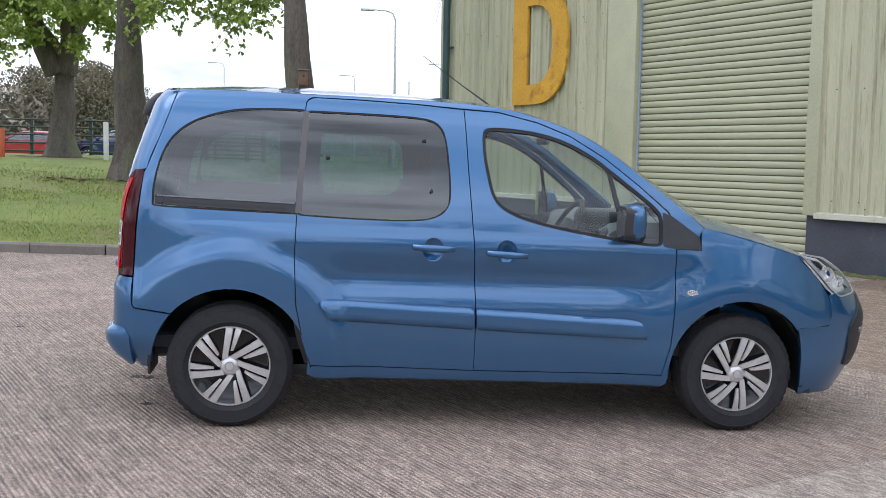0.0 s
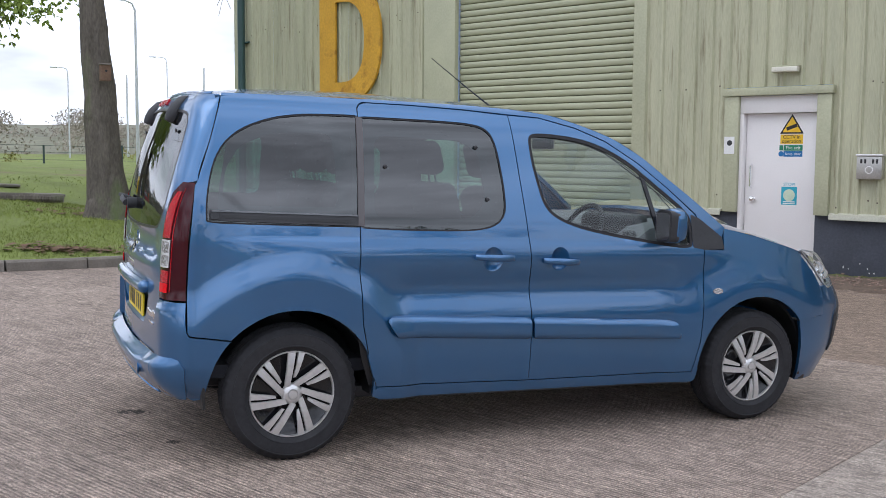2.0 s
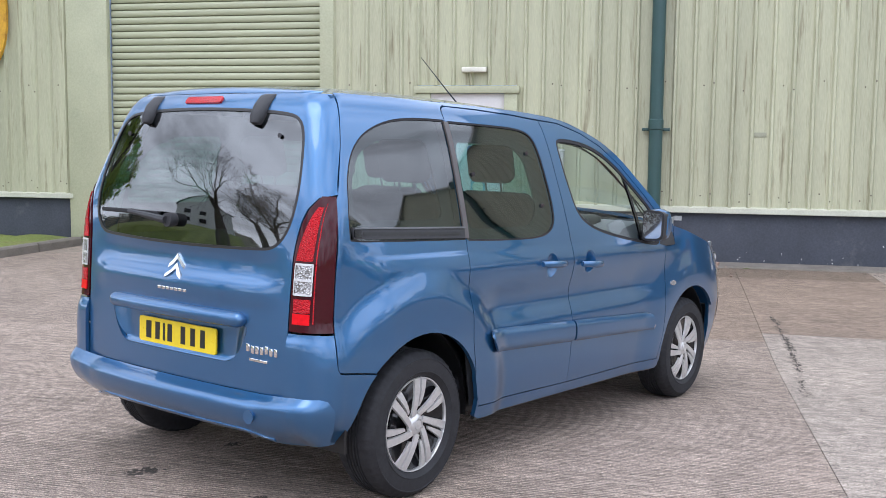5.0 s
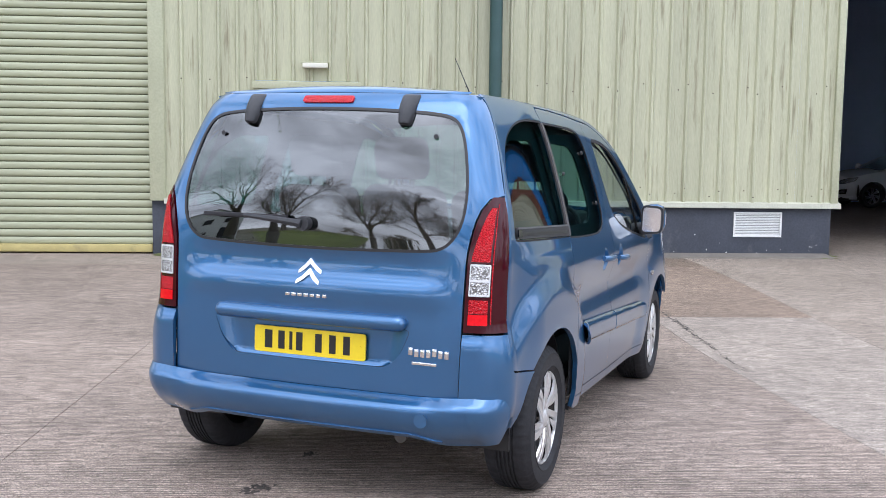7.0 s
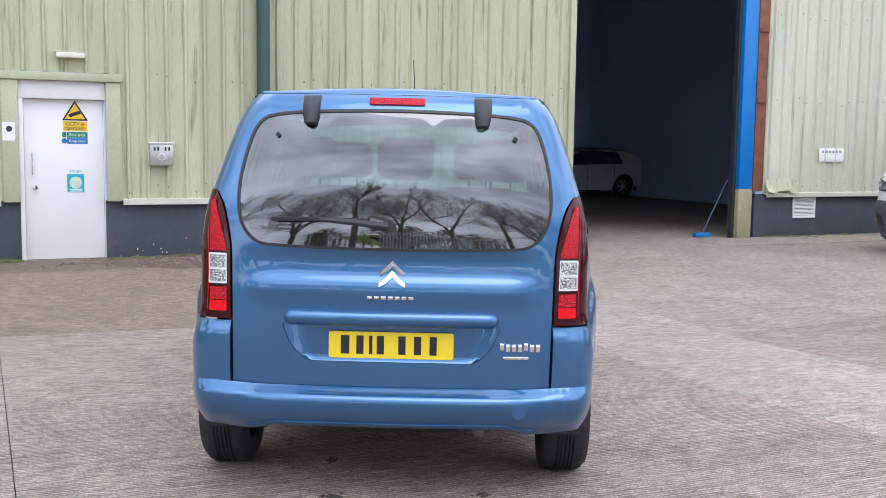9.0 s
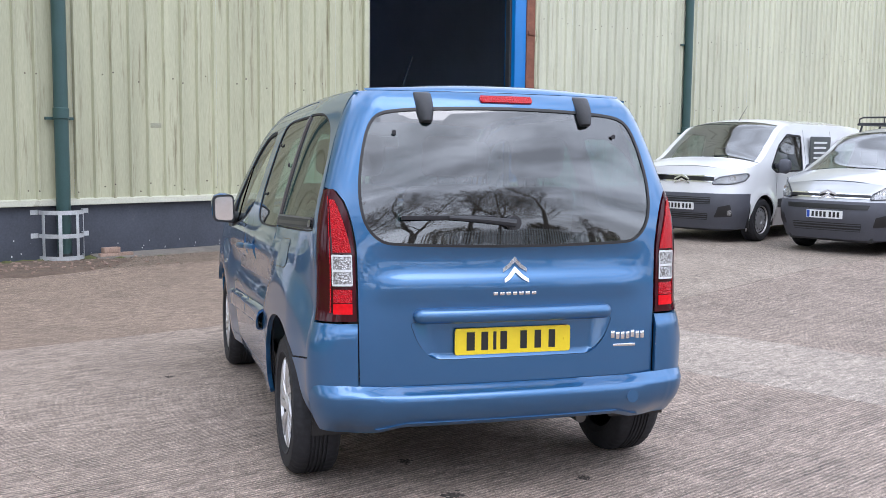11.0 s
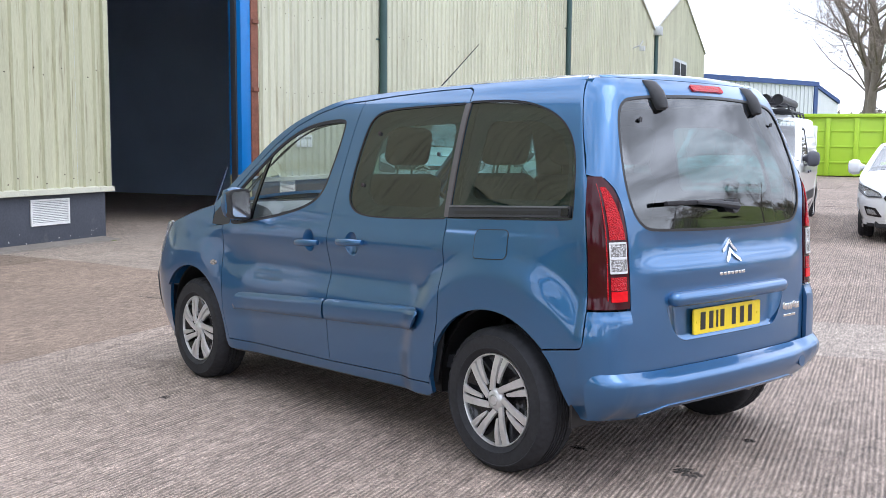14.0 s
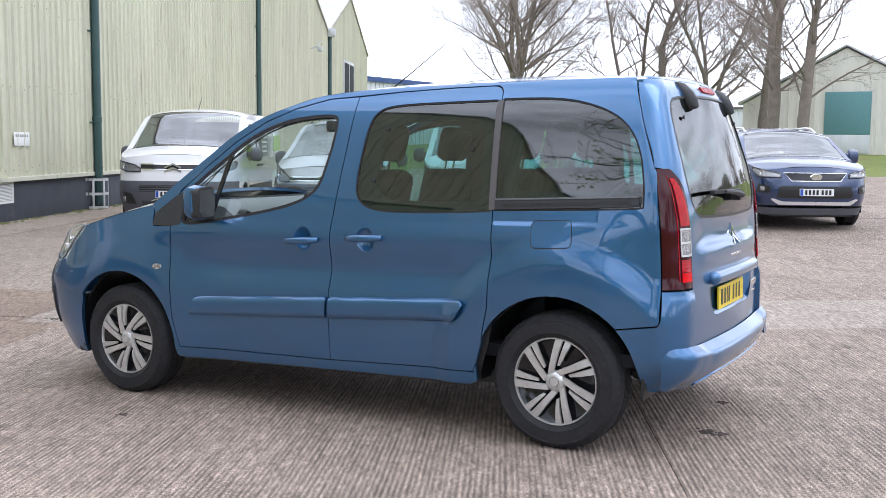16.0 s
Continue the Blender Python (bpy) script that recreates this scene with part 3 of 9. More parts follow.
tagged(part("wall_inside", box(nb(), (1.2, -SHED_DEEP - 0.2, 0.05), (17.0, -SHED_DEEP, 6.5), m=WALL_M), SHED_DARK), "added blue-grey partition across the unlit shed", "wall", kind="structure")
tagged(part("wall_inside", box(nb(), (17.0, -34, 0.05), (17.2, -0.25, 6.5), m=WALL_M), SHED_DARK), "added blue-grey partition inside the unlit shed", "wall", kind="structure")
tagged(part("floor_shed", box(nb(), (-10.7, -34, -0.3), (55.3, -0.005, 0.06), m=WALL_M), CONCRETE_SMOOTH), "bare concrete floor of the shed", "floor", kind="structure")

# ---- the blue family van, in its own frame: x ahead, y to its left, z up from its tyres ----
CAR = thing("car", "blue metallic five-door family van parked on the concrete", "car", pose(0, 0, 0, 0.475, 1.58, 0))
HUB_F, HUB_R, HUB_Z, TYRE_R = 1.265, -1.463, 0.318, 0.322
half_w = pchip([.15, .25, .35, .5, .7, .9, 1.0, 1.1, 1.25, 1.4, 1.55, 1.65, 1.71, 1.75, 1.78], [.80, .845, .868, .883, .889, .887, .883, .868, .83, .785, .735, .692, .65, .59, .50])
front_x = pchip([.15, .3, .45, .62, .75, .85, .95, 1.05, 1.2], [2.02, 2.10, 2.17, 2.19, 2.13, 2.06, 1.98, 1.93, 1.9])
rear_x = pchip([.2, .5, .75, 1.0, 1.15, 1.28, 1.41, 1.58, 1.66, 1.71, 1.75], [-2.03, -2.045, -2.045, -2.036, -2.025, -2.003, -1.970, -1.92, -1.895, -1.86, -1.80])
CORNER = 0.13
bulge = pchip([0.3, 0.9, 1.05, 1.2, 1.3, 1.45, 1.58, 1.72], [0.040, 0.040, 0.042, 0.0525, 0.060, 0.066, 0.061, 0.045])


def side_y(x, z):
    w = half_w(z)
    if x < -1.2:
        w -= 0.028 * smooth(-1.2, -2.0, x) + 0.036 * smooth(-1.66, -1.93, x) * smooth(1.30, 0.92, z)
    if x > 1.0:
        t = min(1.0, max(0.0, x - 1.2) / (front_x(z) - 1.2))
        w *= (1 - t ** 3.8) ** (1 / 3.8)
    if z < 1.05:
        for hx in (HUB_F, HUB_R):
            d = math.hypot(x - hx, z - 0.33)
            w += 0.026 * (1 - smooth(0.43, 0.72, d)) if hx > 0 else 0.034 * (1 - smooth(0.53, 0.67, d))
        w -= 0.030 * math.exp(-((z - 0.79) / 0.085) ** 2) * smooth(-1.1, -0.85, x) * (1 - smooth(0.5, 0.85, x))
        w += 0.012 * math.exp(-((z - 0.97) / 0.07) ** 2) * smooth(-1.9, -1.2, x) * (1 - smooth(0.8, 1.2, x))
    return w


def wrap(s, z):
    """The skin as one strip: along the side (s is x), round the rear corner and across the back."""
    cx = rear_x(z) + CORNER
    if s >= cx:
        return Vector((s, side_y(s, z), z))
    cy = side_y(cx, z) - CORNER
    th = (cx - s) / CORNER
    if th < math.pi / 2:
        return Vector((cx - CORNER * math.sin(th), cy + CORNER * math.cos(th), z))
    y = cy - (cx - CORNER * math.pi / 2 - s)
    return Vector((rear_x(z) - bulge(z) * (1 - (y / cy) ** 2) * (1 if abs(y) < cy else 0), y, z))


def mid_s(z):
    """The strip's coordinate at the middle of the back."""
    cx = rear_x(z) + CORNER
    return cx - CORNER * math.pi / 2 - (side_y(cx, z) - CORNER)


def rear_q(q, z):
    """The back by distance from its middle line, to both sides."""
    p = wrap(mid_s(z) + abs(q), z)
    return Vector((p.x, p.y if q >= 0 else -p.y, z))


def q_of_s(s, z):
    return s - mid_s(z)


def skin(fn, outline, holes=(), step=0.045, depth=0.022, lift=0.0, centre=(0, 0, 0.8), ref=None):
    """A curved panel: an outline (and holes) in two coordinates, laid on the surface fn, with turned-in edges."""
    def fine_loop(pts):
        out = []
        for i, p in enumerate(pts):
            q = pts[(i + 1) % len(pts)]
            n = max(1, int(math.hypot(q[0] - p[0], q[1] - p[1]) / step))
            out += [(p[0] + (q[0] - p[0]) * k / n, p[1] + (q[1] - p[1]) * k / n) for k in range(n)]
        keep = []
        for p in out:
            if not keep or math.hypot(p[0] - keep[-1][0], p[1] - keep[-1][1]) > 1e-4:
                keep.append(p)
        if math.hypot(keep[0][0] - keep[-1][0], keep[0][1] - keep[-1][1]) < 1e-4:
            keep.pop()
        return keep

    def inside(poly, P):
        x, y = P[:, 0], P[:, 1]
        c = np.zeros(len(P), bool)
        a = np.array(poly)
        b = np.roll(a, -1, 0)
        for (x0, y0), (x1, y1) in zip(a, b):
            if y0 == y1:
                continue
            c ^= ((y0 > y) != (y1 > y)) & (x < (x1 - x0) * (y - y0) / (y1 - y0) + x0)
        return c

    def far_from(poly, P, d):
        a = np.array(poly)
        return np.array([((a - p) ** 2).sum(1).min() > d * d for p in P]) if len(P) else np.zeros(0, bool)
    loops = [fine_loop(outline)] + [fine_loop(h) for h in holes]
    a = np.array(loops[0])
    gx, gy = np.meshgrid(np.arange(a[:, 0].min(), a[:, 0].max(), step), np.arange(a[:, 1].min(), a[:, 1].max(), step))
    G = np.stack([gx.ravel(), gy.ravel()], 1)
    ok = inside(loops[0], G)
    for h in loops[1:]:
        ok &= ~inside(h, G)
    G = G[ok]
    for lp in loops:
        if len(G):
            G = G[far_from(lp, G, step * 0.55)]
    pts = [Vector(p) for lp in loops for p in lp] + [Vector(p) for p in G.tolist()]
    es, n0 = [], 0
    for lp in loops:
        es += [(n0 + k, n0 + (k + 1) % len(lp)) for k in range(len(lp))]
        n0 += len(lp)
    from mathutils.geometry import delaunay_2d_cdt
    V, _, F, *_ = delaunay_2d_cdt(pts, es, [], 0, 1e-6)
    V = [tuple(v) for v in V]
    C = np.array([[sum(V[i][k] for i in f) / 3 for k in (0, 1)] for f in F])
    ok = inside(loops[0], C)
    for h in loops[1:]:
        ok &= ~inside(h, C)
    F = [f for f, k in zip(F, ok) if k]
    e = 2e-3
    co, no = [], []
    for u, v in V:
        p = fn(u, v)
        n = (fn(u + e, v) - fn(u - e, v)).cross(fn(u, v + e) - fn(u, v - e))
        n = n.normalized() if n.length > 1e-12 else Vector((0, 0, 1))
        if n.dot(p - Vector(ref)) < 0 if ref else n.dot(p - Vector((min(1.2, max(-1.3, p.x)), centre[1], centre[2]))) < 0:
            n = -n
        co.append(p + n * lift)
        no.append(n)
    faces = []
    for f in F:
        a_, b_, c_ = (co[i] for i in f)
        faces.append(f if (b_ - a_).cross(c_ - a_).dot(no[f[0]]) > 0 else f[::-1])
    verts, norms = list(co), list(no)
    if depth > 0:
        for lp in loops:
            ring = []
            for u, v in lp:
                i = min(range(len(V)), key=lambda k: (V[k][0] - u) ** 2 + (V[k][1] - v) ** 2)
                ring.append(i)
            k0 = len(verts)
            for i in ring:
                verts += [co[i] - no[i] * 0.0006, co[i] - no[i] * depth]
                norms += [Vector((0, 0, 0))] * 2
            m = len(ring)
            for k in range(m):
                p, q = k0 + 2 * k, k0 + 2 * ((k + 1) % m)
                faces.append((p, q, q + 1, p + 1))
    me = bpy.data.meshes.new("panel")
    me.from_pydata([tuple(v) for v in verts], [], [tuple(f) for f in faces])
    me.polygons.foreach_set("use_smooth", [True] * len(me.polygons))
    me.update()
    me.normals_split_custom_set_from_vertices([tuple(n) for n in norms])
    return me


def both(name, outline, material, holes=(), lift=0.0, depth=0.022, step=0.045, label="", parent=None, sides=(-1, 1), fn=None):
    made = []
    for sg in sides:
        f = fn or wrap
        g = (lambda u, v, f=f, sg=sg: (lambda p: Vector((p.x, sg * p.y, p.z)))(f(u, v)))
        made.append(part(name, skin(g, outline, holes, step, depth, lift), material, parent or CAR, label))
    return made


# side outlines (x, z)
SEAM_Q = [(-1.12, 1.66), (-1.15, 1.09), (-1.155, 0.90), (-1.14, 0.65), (-1.10, 0.47), (-1.055, 0.335)]
SEAM_F = [(-0.285, 1.685), (-0.265, 1.37), (-0.24, 1.08), (-0.215, 0.79), (-0.205, 0.61), (-0.20, 0.315)]
Q_WIN = chaikin([(-1.865, 1.13), (-1.865, 1.22), (-1.84, 1.36), (-1.79, 1.47), (-1.70, 1.55), (-1.56, 1.605), (-1.42, 1.63), (-1.25, 1.637), (-1.128, 1.637)], 2, closed=False) + [(-1.158, 1.11), (-1.50, 1.118), (-1.80, 1.124), (-1.845, 1.127)]
S_WIN = [(-1.118, 1.633)] + chaikin([(-1.118, 1.633), (-0.68, 1.632), (-0.50, 1.625), (-0.425, 1.60), (-0.39, 1.54), (-0.37, 1.38), (-0.362, 1.24), (-0.372, 1.175), (-0.42, 1.125), (-0.52, 1.10), (-0.70, 1.096), (-0.95, 1.10), (-1.14, 1.108)], 2, closed=False)[1:]
F_WIN = chaikin([(-0.18, 1.45), (-0.185, 1.56), (-0.165, 1.59), (-0.05, 1.592), (0.13, 1.575), (0.27, 1.535), (0.42, 1.46), (0.53, 1.375), (0.68, 1.265), (0.765, 1.195), (0.785, 1.15), (0.785, 1.04), (0.775, 1.015), (0.70, 1.012), (0.44, 1.048), (0.25, 1.077), (0.05, 1.118), (-0.08, 1.17), (-0.135, 1.235), (-0.16, 1.34)], 2)


def arch(hx, r, a0, a1, n=18):
    return [(hx + r * math.cos(radians(a0 + (a1 - a0) * k / n)), 0.325 + r * math.sin(radians(a0 + (a1 - a0) * k / n))) for k in range(n + 1)]


GAP = 0.0025


def cup_loop(xc):
    return [(xc + 0.055 * math.cos(t), 0.952 + 0.062 * math.sin(t)) for t in np.linspace(0, 2 * math.pi, 28, endpoint=False)]


# rear quarter: from the sliding door to the tailgate, over the wheel
quarter = [(-1.055, 0.335), (-1.10, 0.47), (-1.14, 0.65), (-1.155, 0.90), (-1.15, 1.09), (-1.12, 1.66), (-1.117, 1.682), (-1.105, 1.699), (-1.085, 1.709), (-1.06, 1.713), (-1.06, 1.728), (-1.40, 1.728), (-1.77, 1.722), (-1.84, 1.50), (-1.906, 1.31), (-1.920, 1.285), (-1.945, 1.02), (-1.955, 0.76), (-1.955, 0.625), (-1.945, 0.608), (-1.92, 0.603), (-1.76, 0.585)] + arch(HUB_R, 0.395, 139, 8) + [(-1.075, 0.285), (-1.05, 0.285)]
both("rear_quarter_panel", inset(quarter, GAP), PAINT, [inset(Q_WIN, -0.007)], step=0.015)
sliding = SEAM_Q[::-1] + [(-1.117, 1.680), (-1.105, 1.696), (-1.085, 1.706), (-1.06, 1.709), (-0.83, 1.708), (-0.53, 1.70), (-0.33, 1.688)] + SEAM_F + [(-0.62, 0.325)]
both("sliding_door", inset(sliding, GAP), PAINT, [inset(S_WIN, -0.007), cup_loop(-0.445)], step=0.03)
front_door = SEAM_F[::-1] + [(-0.10, 1.68), (0.11, 1.635), (0.29, 1.57), (0.48, 1.46), (0.66, 1.325), (0.82, 1.19), (0.855, 1.12), (0.865, 1.0), (0.872, 0.69), (0.862, 0.48), (0.825, 0.31), (0.30, 0.312)]
both("front_door", inset(front_door, GAP), PAINT, [inset(F_WIN, -0.007), cup_loop(-0.0575)], step=0.03)
wing = [(0.825, 0.31), (0.862, 0.48), (0.872, 0.69), (0.866, 0.995), (1.005, 0.995), (1.005, 1.075), (1.02, 1.115), (1.2, 1.075), (1.40, 1.025), (1.555, 0.985), (1.70, 0.86), (1.775, 0.765), (1.80, 0.70), (1.79, 0.60), (1.60, 0.585)] + arch(HUB_F, 0.40, 38, 186)
both("front_wing", inset(wing, GAP), PAINT, step=0.024)
sill = [(-1.05, 0.335), (-0.62, 0.325), (-0.20, 0.315), (0.30, 0.312), (0.825, 0.31), (0.868, 0.33), (0.862, 0.262), (0.84, 0.247), (-1.030, 0.268), (-1.058, 0.278), (-1.068, 0.30)]
both("sill", inset(sill, GAP), PAINT)
both("sill_underside", [(-1.03, 0.275), (0.84, 0.252), (0.84, 0.228), (-1.03, 0.252)], BLACK_PLASTIC, lift=-0.02)
# roof rail strip between door tops and roof or windscreen
rail = [(-1.07, 1.712), (-0.83, 1.712), (-0.53, 1.704), (-0.30, 1.692), (-0.10, 1.684), (0.11, 1.639), (0.29, 1.574), (0.48, 1.464), (0.66, 1.329), (0.825, 1.195), (0.86, 1.12), (0.995, 1.065), (1.015, 1.118), (0.95, 1.17), (0.82, 1.27), (0.66, 1.385), (0.51, 1.495), (0.33, 1.592), (0.14, 1.655), (-0.04, 1.70), (-0.28, 1.72), (-0.53, 1.727), (-1.07, 1.728)]
both("roof_rail", rail, PAINT, depth=0.03)
both("mirror_triangle", rounded([(0.79, 1.19), (0.85, 1.165), (0.995, 1.065), (1.005, 0.998), (0.868, 0.996), (0.79, 1.008)], 0.012), BLACK_PLASTIC, lift=0.0015, depth=0.008)
# glazing
both("rear_side_window", inset(Q_WIN, -0.004), SIDE_GLASS, depth=0.004, lift=-0.006, label="dark tinted rear side window")
both("sliding_door_window", inset(S_WIN, -0.004), SIDE_GLASS, depth=0.004, lift=-0.006, label="dark tinted door window")
both("front_door_window", inset(F_WIN, -0.004), GLASS_CLEAR, depth=0.004, lift=-0.009, label="clear front door window")


def ring_of(outline, wide):
    return inset(outline, -0.007), [inset(outline, wide)]


for nm, o, w in (("window_seal", Q_WIN, 0.001), ("window_seal", S_WIN, 0.001), ("window_seal", F_WIN, 0.010)):
    a, h = ring_of(o, w)
    both(nm, a, RUBBER, h, depth=0.008, lift=-0.0025, step=0.03)
both("window_pillar", [(-1.16, 1.112), (-1.128, 1.112), (-1.10, 1.632), (-1.132, 1.636)], PILLAR_TRIM, lift=0.002, depth=0.008)
both("quarter_bar", [(0.485, 1.405), (0.512, 1.385), (0.60, 1.035), (0.575, 1.03)], GLOSS_BLACK, lift=-0.004, depth=0.012)
# sliding door track under the rear side window
both("door_track", [(-1.855, 1.132), (-1.16, 1.113), (-1.155, 1.165), (-1.857, 1.178)], BLACK_PLASTIC, lift=0.004, depth=0.012)
RAIL_GREY = mat("rail_grey", (0.16, 0.17, 0.18), 0.45, metal=0.6)
both("track_rail", [(-1.845, 1.170), (-1.160, 1.157), (-1.160, 1.164), (-1.845, 1.177)], RAIL_GREY, lift=0.008, depth=0.008)
both("track_slot", [(-1.80, 1.143), (-1.20, 1.126), (-1.20, 1.140), (-1.80, 1.157)], INK, lift=0.0055, depth=0.002)
both("track_end", rounded([(-1.852, 1.137), (-1.815, 1.136), (-1.815, 1.166), (-1.852, 1.168)], 0.008), GLOSS_BLACK, lift=0.010, depth=0.008)
# rubbing strips

def strip_fn(x, z):
    p = wrap(x, z)
    mid_z = 0.613 - 0.047 * (x + 0.62)
    t = min(1.0, abs(z - mid_z) / 0.058)
    p.y += 0.026 * (1 - t ** 5) * smooth(0.0, 0.02, x + 1.03) * smooth(0.0, 0.02, 0.735 - x) + 0.006
    return p


both("rubbing_strip", rounded([(-1.025, 0.665), (-0.99, 0.685), (-0.222, 0.652), (-0.217, 0.537), (-0.92, 0.570), (-0.965, 0.578)], 0.02), PAINT, depth=0.012, step=0.018, fn=strip_fn)
both("rubbing_strip", rounded([(-0.208, 0.651), (0.64, 0.611), (0.69, 0.600), (0.728, 0.505), (-0.198, 0.536)], 0.02), PAINT, depth=0.012, step=0.018, fn=strip_fn)
both("door_seal", [(x - 0.03, z) for x, z in SEAM_Q] + [(x + 0.03, z) for x, z in SEAM_Q[::-1]], INK, lift=-0.03, depth=0.006)
# fuel flap on the left
flap = rounded([(-1.355, 1.062), (-1.545, 1.068), (-1.55, 0.945), (-1.36, 0.94)], 0.025)
both("fuel_flap_gap", inset(flap, -0.0035), INK, lift=0.0016, depth=0.002, sides=(1,))
both("fuel_flap", flap, PAINT, lift=0.0026, depth=0.003, sides=(1,))
# indicators
for sg in (-1, 1):
    e = [(0.962 + 0.032 * math.cos(t), 0.765 + 0.016 * math.sin(t)) for t in np.linspace(0, 2 * math.pi, 16, endpoint=False)]
    both("side_indicator", e, CLEAR_LENS, lift=0.006, depth=0.006, step=0.02, sides=(sg,), label="small clear side indicator")
# hinge and catch knobs of the pop-out windows in the sliding doors
KNOB = as_mesh("window_knob", lathe(nb(), [(0, 0.006), (0.006, 0.006), (0.010, 0.003), (0.011, -0.003), (0, -0.003)], 14))
for sg in (-1, 1):
    for x, z in ((-1.0, 1.40), (-0.50, 1.51), (-0.46, 1.25)):
        p = wrap(x, z)
        part("window_knob", KNOB, BLACK_PLASTIC, CAR, at=pose(x, sg * p.y, z, 0, 0, 0 if sg > 0 else 180))
# handles with their dark cups
for x0, x1, z0, z1 in ((-0.555, -0.335, 0.965, 0.958), (-0.165, 0.05, 0.945, 0.935)):
    xc = x0 * 0.5 + x1 * 0.5

    def cup_fn(x, z, xc=xc):
        p = wrap(x, z)
        p.y -= 0.030 * max(0.0, 1 - ((x - xc) / 0.055) ** 2 - ((z - 0.952) / 0.062) ** 2) ** 0.9
        return p
    for sg in (-1, 1):
        both("handle_cup", cup_loop(xc), PAINT, depth=0.0, step=0.012, sides=(sg,), fn=cup_fn)
        bm = nb()
        n = 14
        rings = []
        for k in range(n + 1):
            t = k / n
            x = x0 + (x1 - x0) * t
            out = 0.012 + 0.030 * math.sin(math.pi * min(1, max(0, (t - 0.02) / 0.96))) ** 0.55
            h = 0.0135 + 0.004 * math.sin(math.pi * t)
            yy = sg * (side_y(x, 0.955) + out)
            zz = z0 + (z1 - z0) * t
            rings.append([(x, yy + sg * 0.011 * math.cos(a), zz + h * math.sin(a)) for a in np.linspace(0, 2 * math.pi, 12, endpoint=False)])
        loft(bm, rings)
        part("door_handle", bm, PAINT, CAR)

# ---- back: tailgate, lamps, bumper ----


def q_seam(z):
    """Half width of the tailgate on the strip: it wraps the corner above the lamps."""
    sx = pchip([1.28, 1.31, 1.50, 1.73], [-1.908, -1.904, -1.839, -1.769])
    inner = pchip([0.44, 0.76, 0.95, 1.05, 1.15, 1.24, 1.30], [0.662, 0.668, 0.672, 0.675, 0.69, 0.715, 0.76])(z)
    if z <= 1.30:
        return inner
    return q_of_s(sx(z), z)


zs = np.concatenate([np.linspace(0.492, 1.29, 20), np.linspace(1.305, 1.715, 12)])
tail = [(q_seam(z), z) for z in zs] + [(-q_seam(z), z) for z in zs[::-1]]
GL = chaikin([(0.575, 1.60), (0.50, 1.625), (0.25, 1.638), (0.0, 1.642), (-0.25, 1.638), (-0.50, 1.625), (-0.575, 1.60), (-0.615, 1.52), (-0.648, 1.36), (-0.652, 1.24), (-0.63, 1.15), (-0.575, 1.09), (-0.50, 1.078), (0, 1.068), (0.50, 1.078), (0.575, 1.09), (0.63, 1.15), (0.652, 1.24), (0.648, 1.36), (0.615, 1.52)], 2)
RECESS = rounded([(0.455, 0.755), (-0.455, 0.755), (-0.42, 0.665), (-0.36, 0.60), (0.36, 0.60), (0.42, 0.665)], [0.02, 0.02, 0.05, 0.05, 0.05, 0.05])


def tail_fn(q, z):
    p = rear_q(q, z)
    dent = 0.018 * math.exp(-((z - 1.0) / 0.06) ** 4) * smooth(0.66, 0.45, abs(q))
    p.x += dent - 0.012 * math.exp(-((z - 0.90) / 0.05) ** 2) * smooth(0.66, 0.5, abs(q))
    return p


tg = part("tailgate", skin(tail_fn, inset(tail, GAP), [inset(GL, -0.010), inset(RECESS, -0.002)], 0.03, 0.02), PAINT, CAR)
part("rear_window", skin(rear_q, inset(GL, -0.004), (), 0.05, 0.004, -0.004), GLASS_DARK, tg, "dark tinted rear window")
part("window_seal", skin(rear_q, inset(GL, -0.010), [inset(GL, 0.002)], 0.03, 0.008, 0.0005), INK, tg)


def recess_fn(q, z):
    p = rear_q(q, z)
    k = min(smooth(0.0, 0.09, 0.455 - 0.03 * (0.76 - z) / 0.16 - abs(q)), smooth(0.598, 0.622, z))
    p.x += 0.035 * k
    return p


part("plate_recess", skin(recess_fn, RECESS, (), 0.025, 0.0, 0.0), PAINT, tg)
bm = nb()
rings = []
for k in range(41):
    y = -0.445 * math.cos(math.pi * k / 40)
    h = 0.031 * max(0.0, 1 - max(0.0, (abs(y) - 0.41) / 0.035) ** 2) ** 0.5 + 0.001
    x = rear_q(y, 0.785).x - 0.014
    rings.append([(x - 0.030 * (h / 0.032) ** 0.7 * math.cos(a) + 0.010 * (1 - h / 0.032), y, 0.782 + h * math.sin(a)) for a in np.linspace(0, 2 * math.pi, 14, endpoint=False)])
part("tailgate_grip", loft(bm, rings), PAINT, tg)
# number plate: yellow with dark bars
bm = prism(nb(), rounded([(-0.26, 0.612), (0.26, 0.612), (0.26, 0.723), (-0.26, 0.723)], 0.012), "x", -2.068, -2.060)
plate = part("number_plate", bm, YELLOW_PLATE, tg, "yellow rear number plate")
for y0, w in ((0.192, 0.036), (0.130, 0.030), (0.085, 0.014), (0.045, 0.030), (-0.045, 0.030), (-0.11, 0.030), (-0.175, 0.030)):
    bm = box(nb(), (-2.0695, y0 - w / 2, 0.63), (-2.0675, y0 + w / 2, 0.707), 0.0)
    part("plate_bar", bm, INK, plate)
for y0 in (0.235, -0.235):
    part("plate_bolt", lathe(nb(), [(0, -0.002), (0.007, -0.002), (0.007, 0.002), (0, 0.002)], 10, m=pose(-2.069, y0, 0.667, 0, 0, 90)), YELLOW_PLATE, plate)
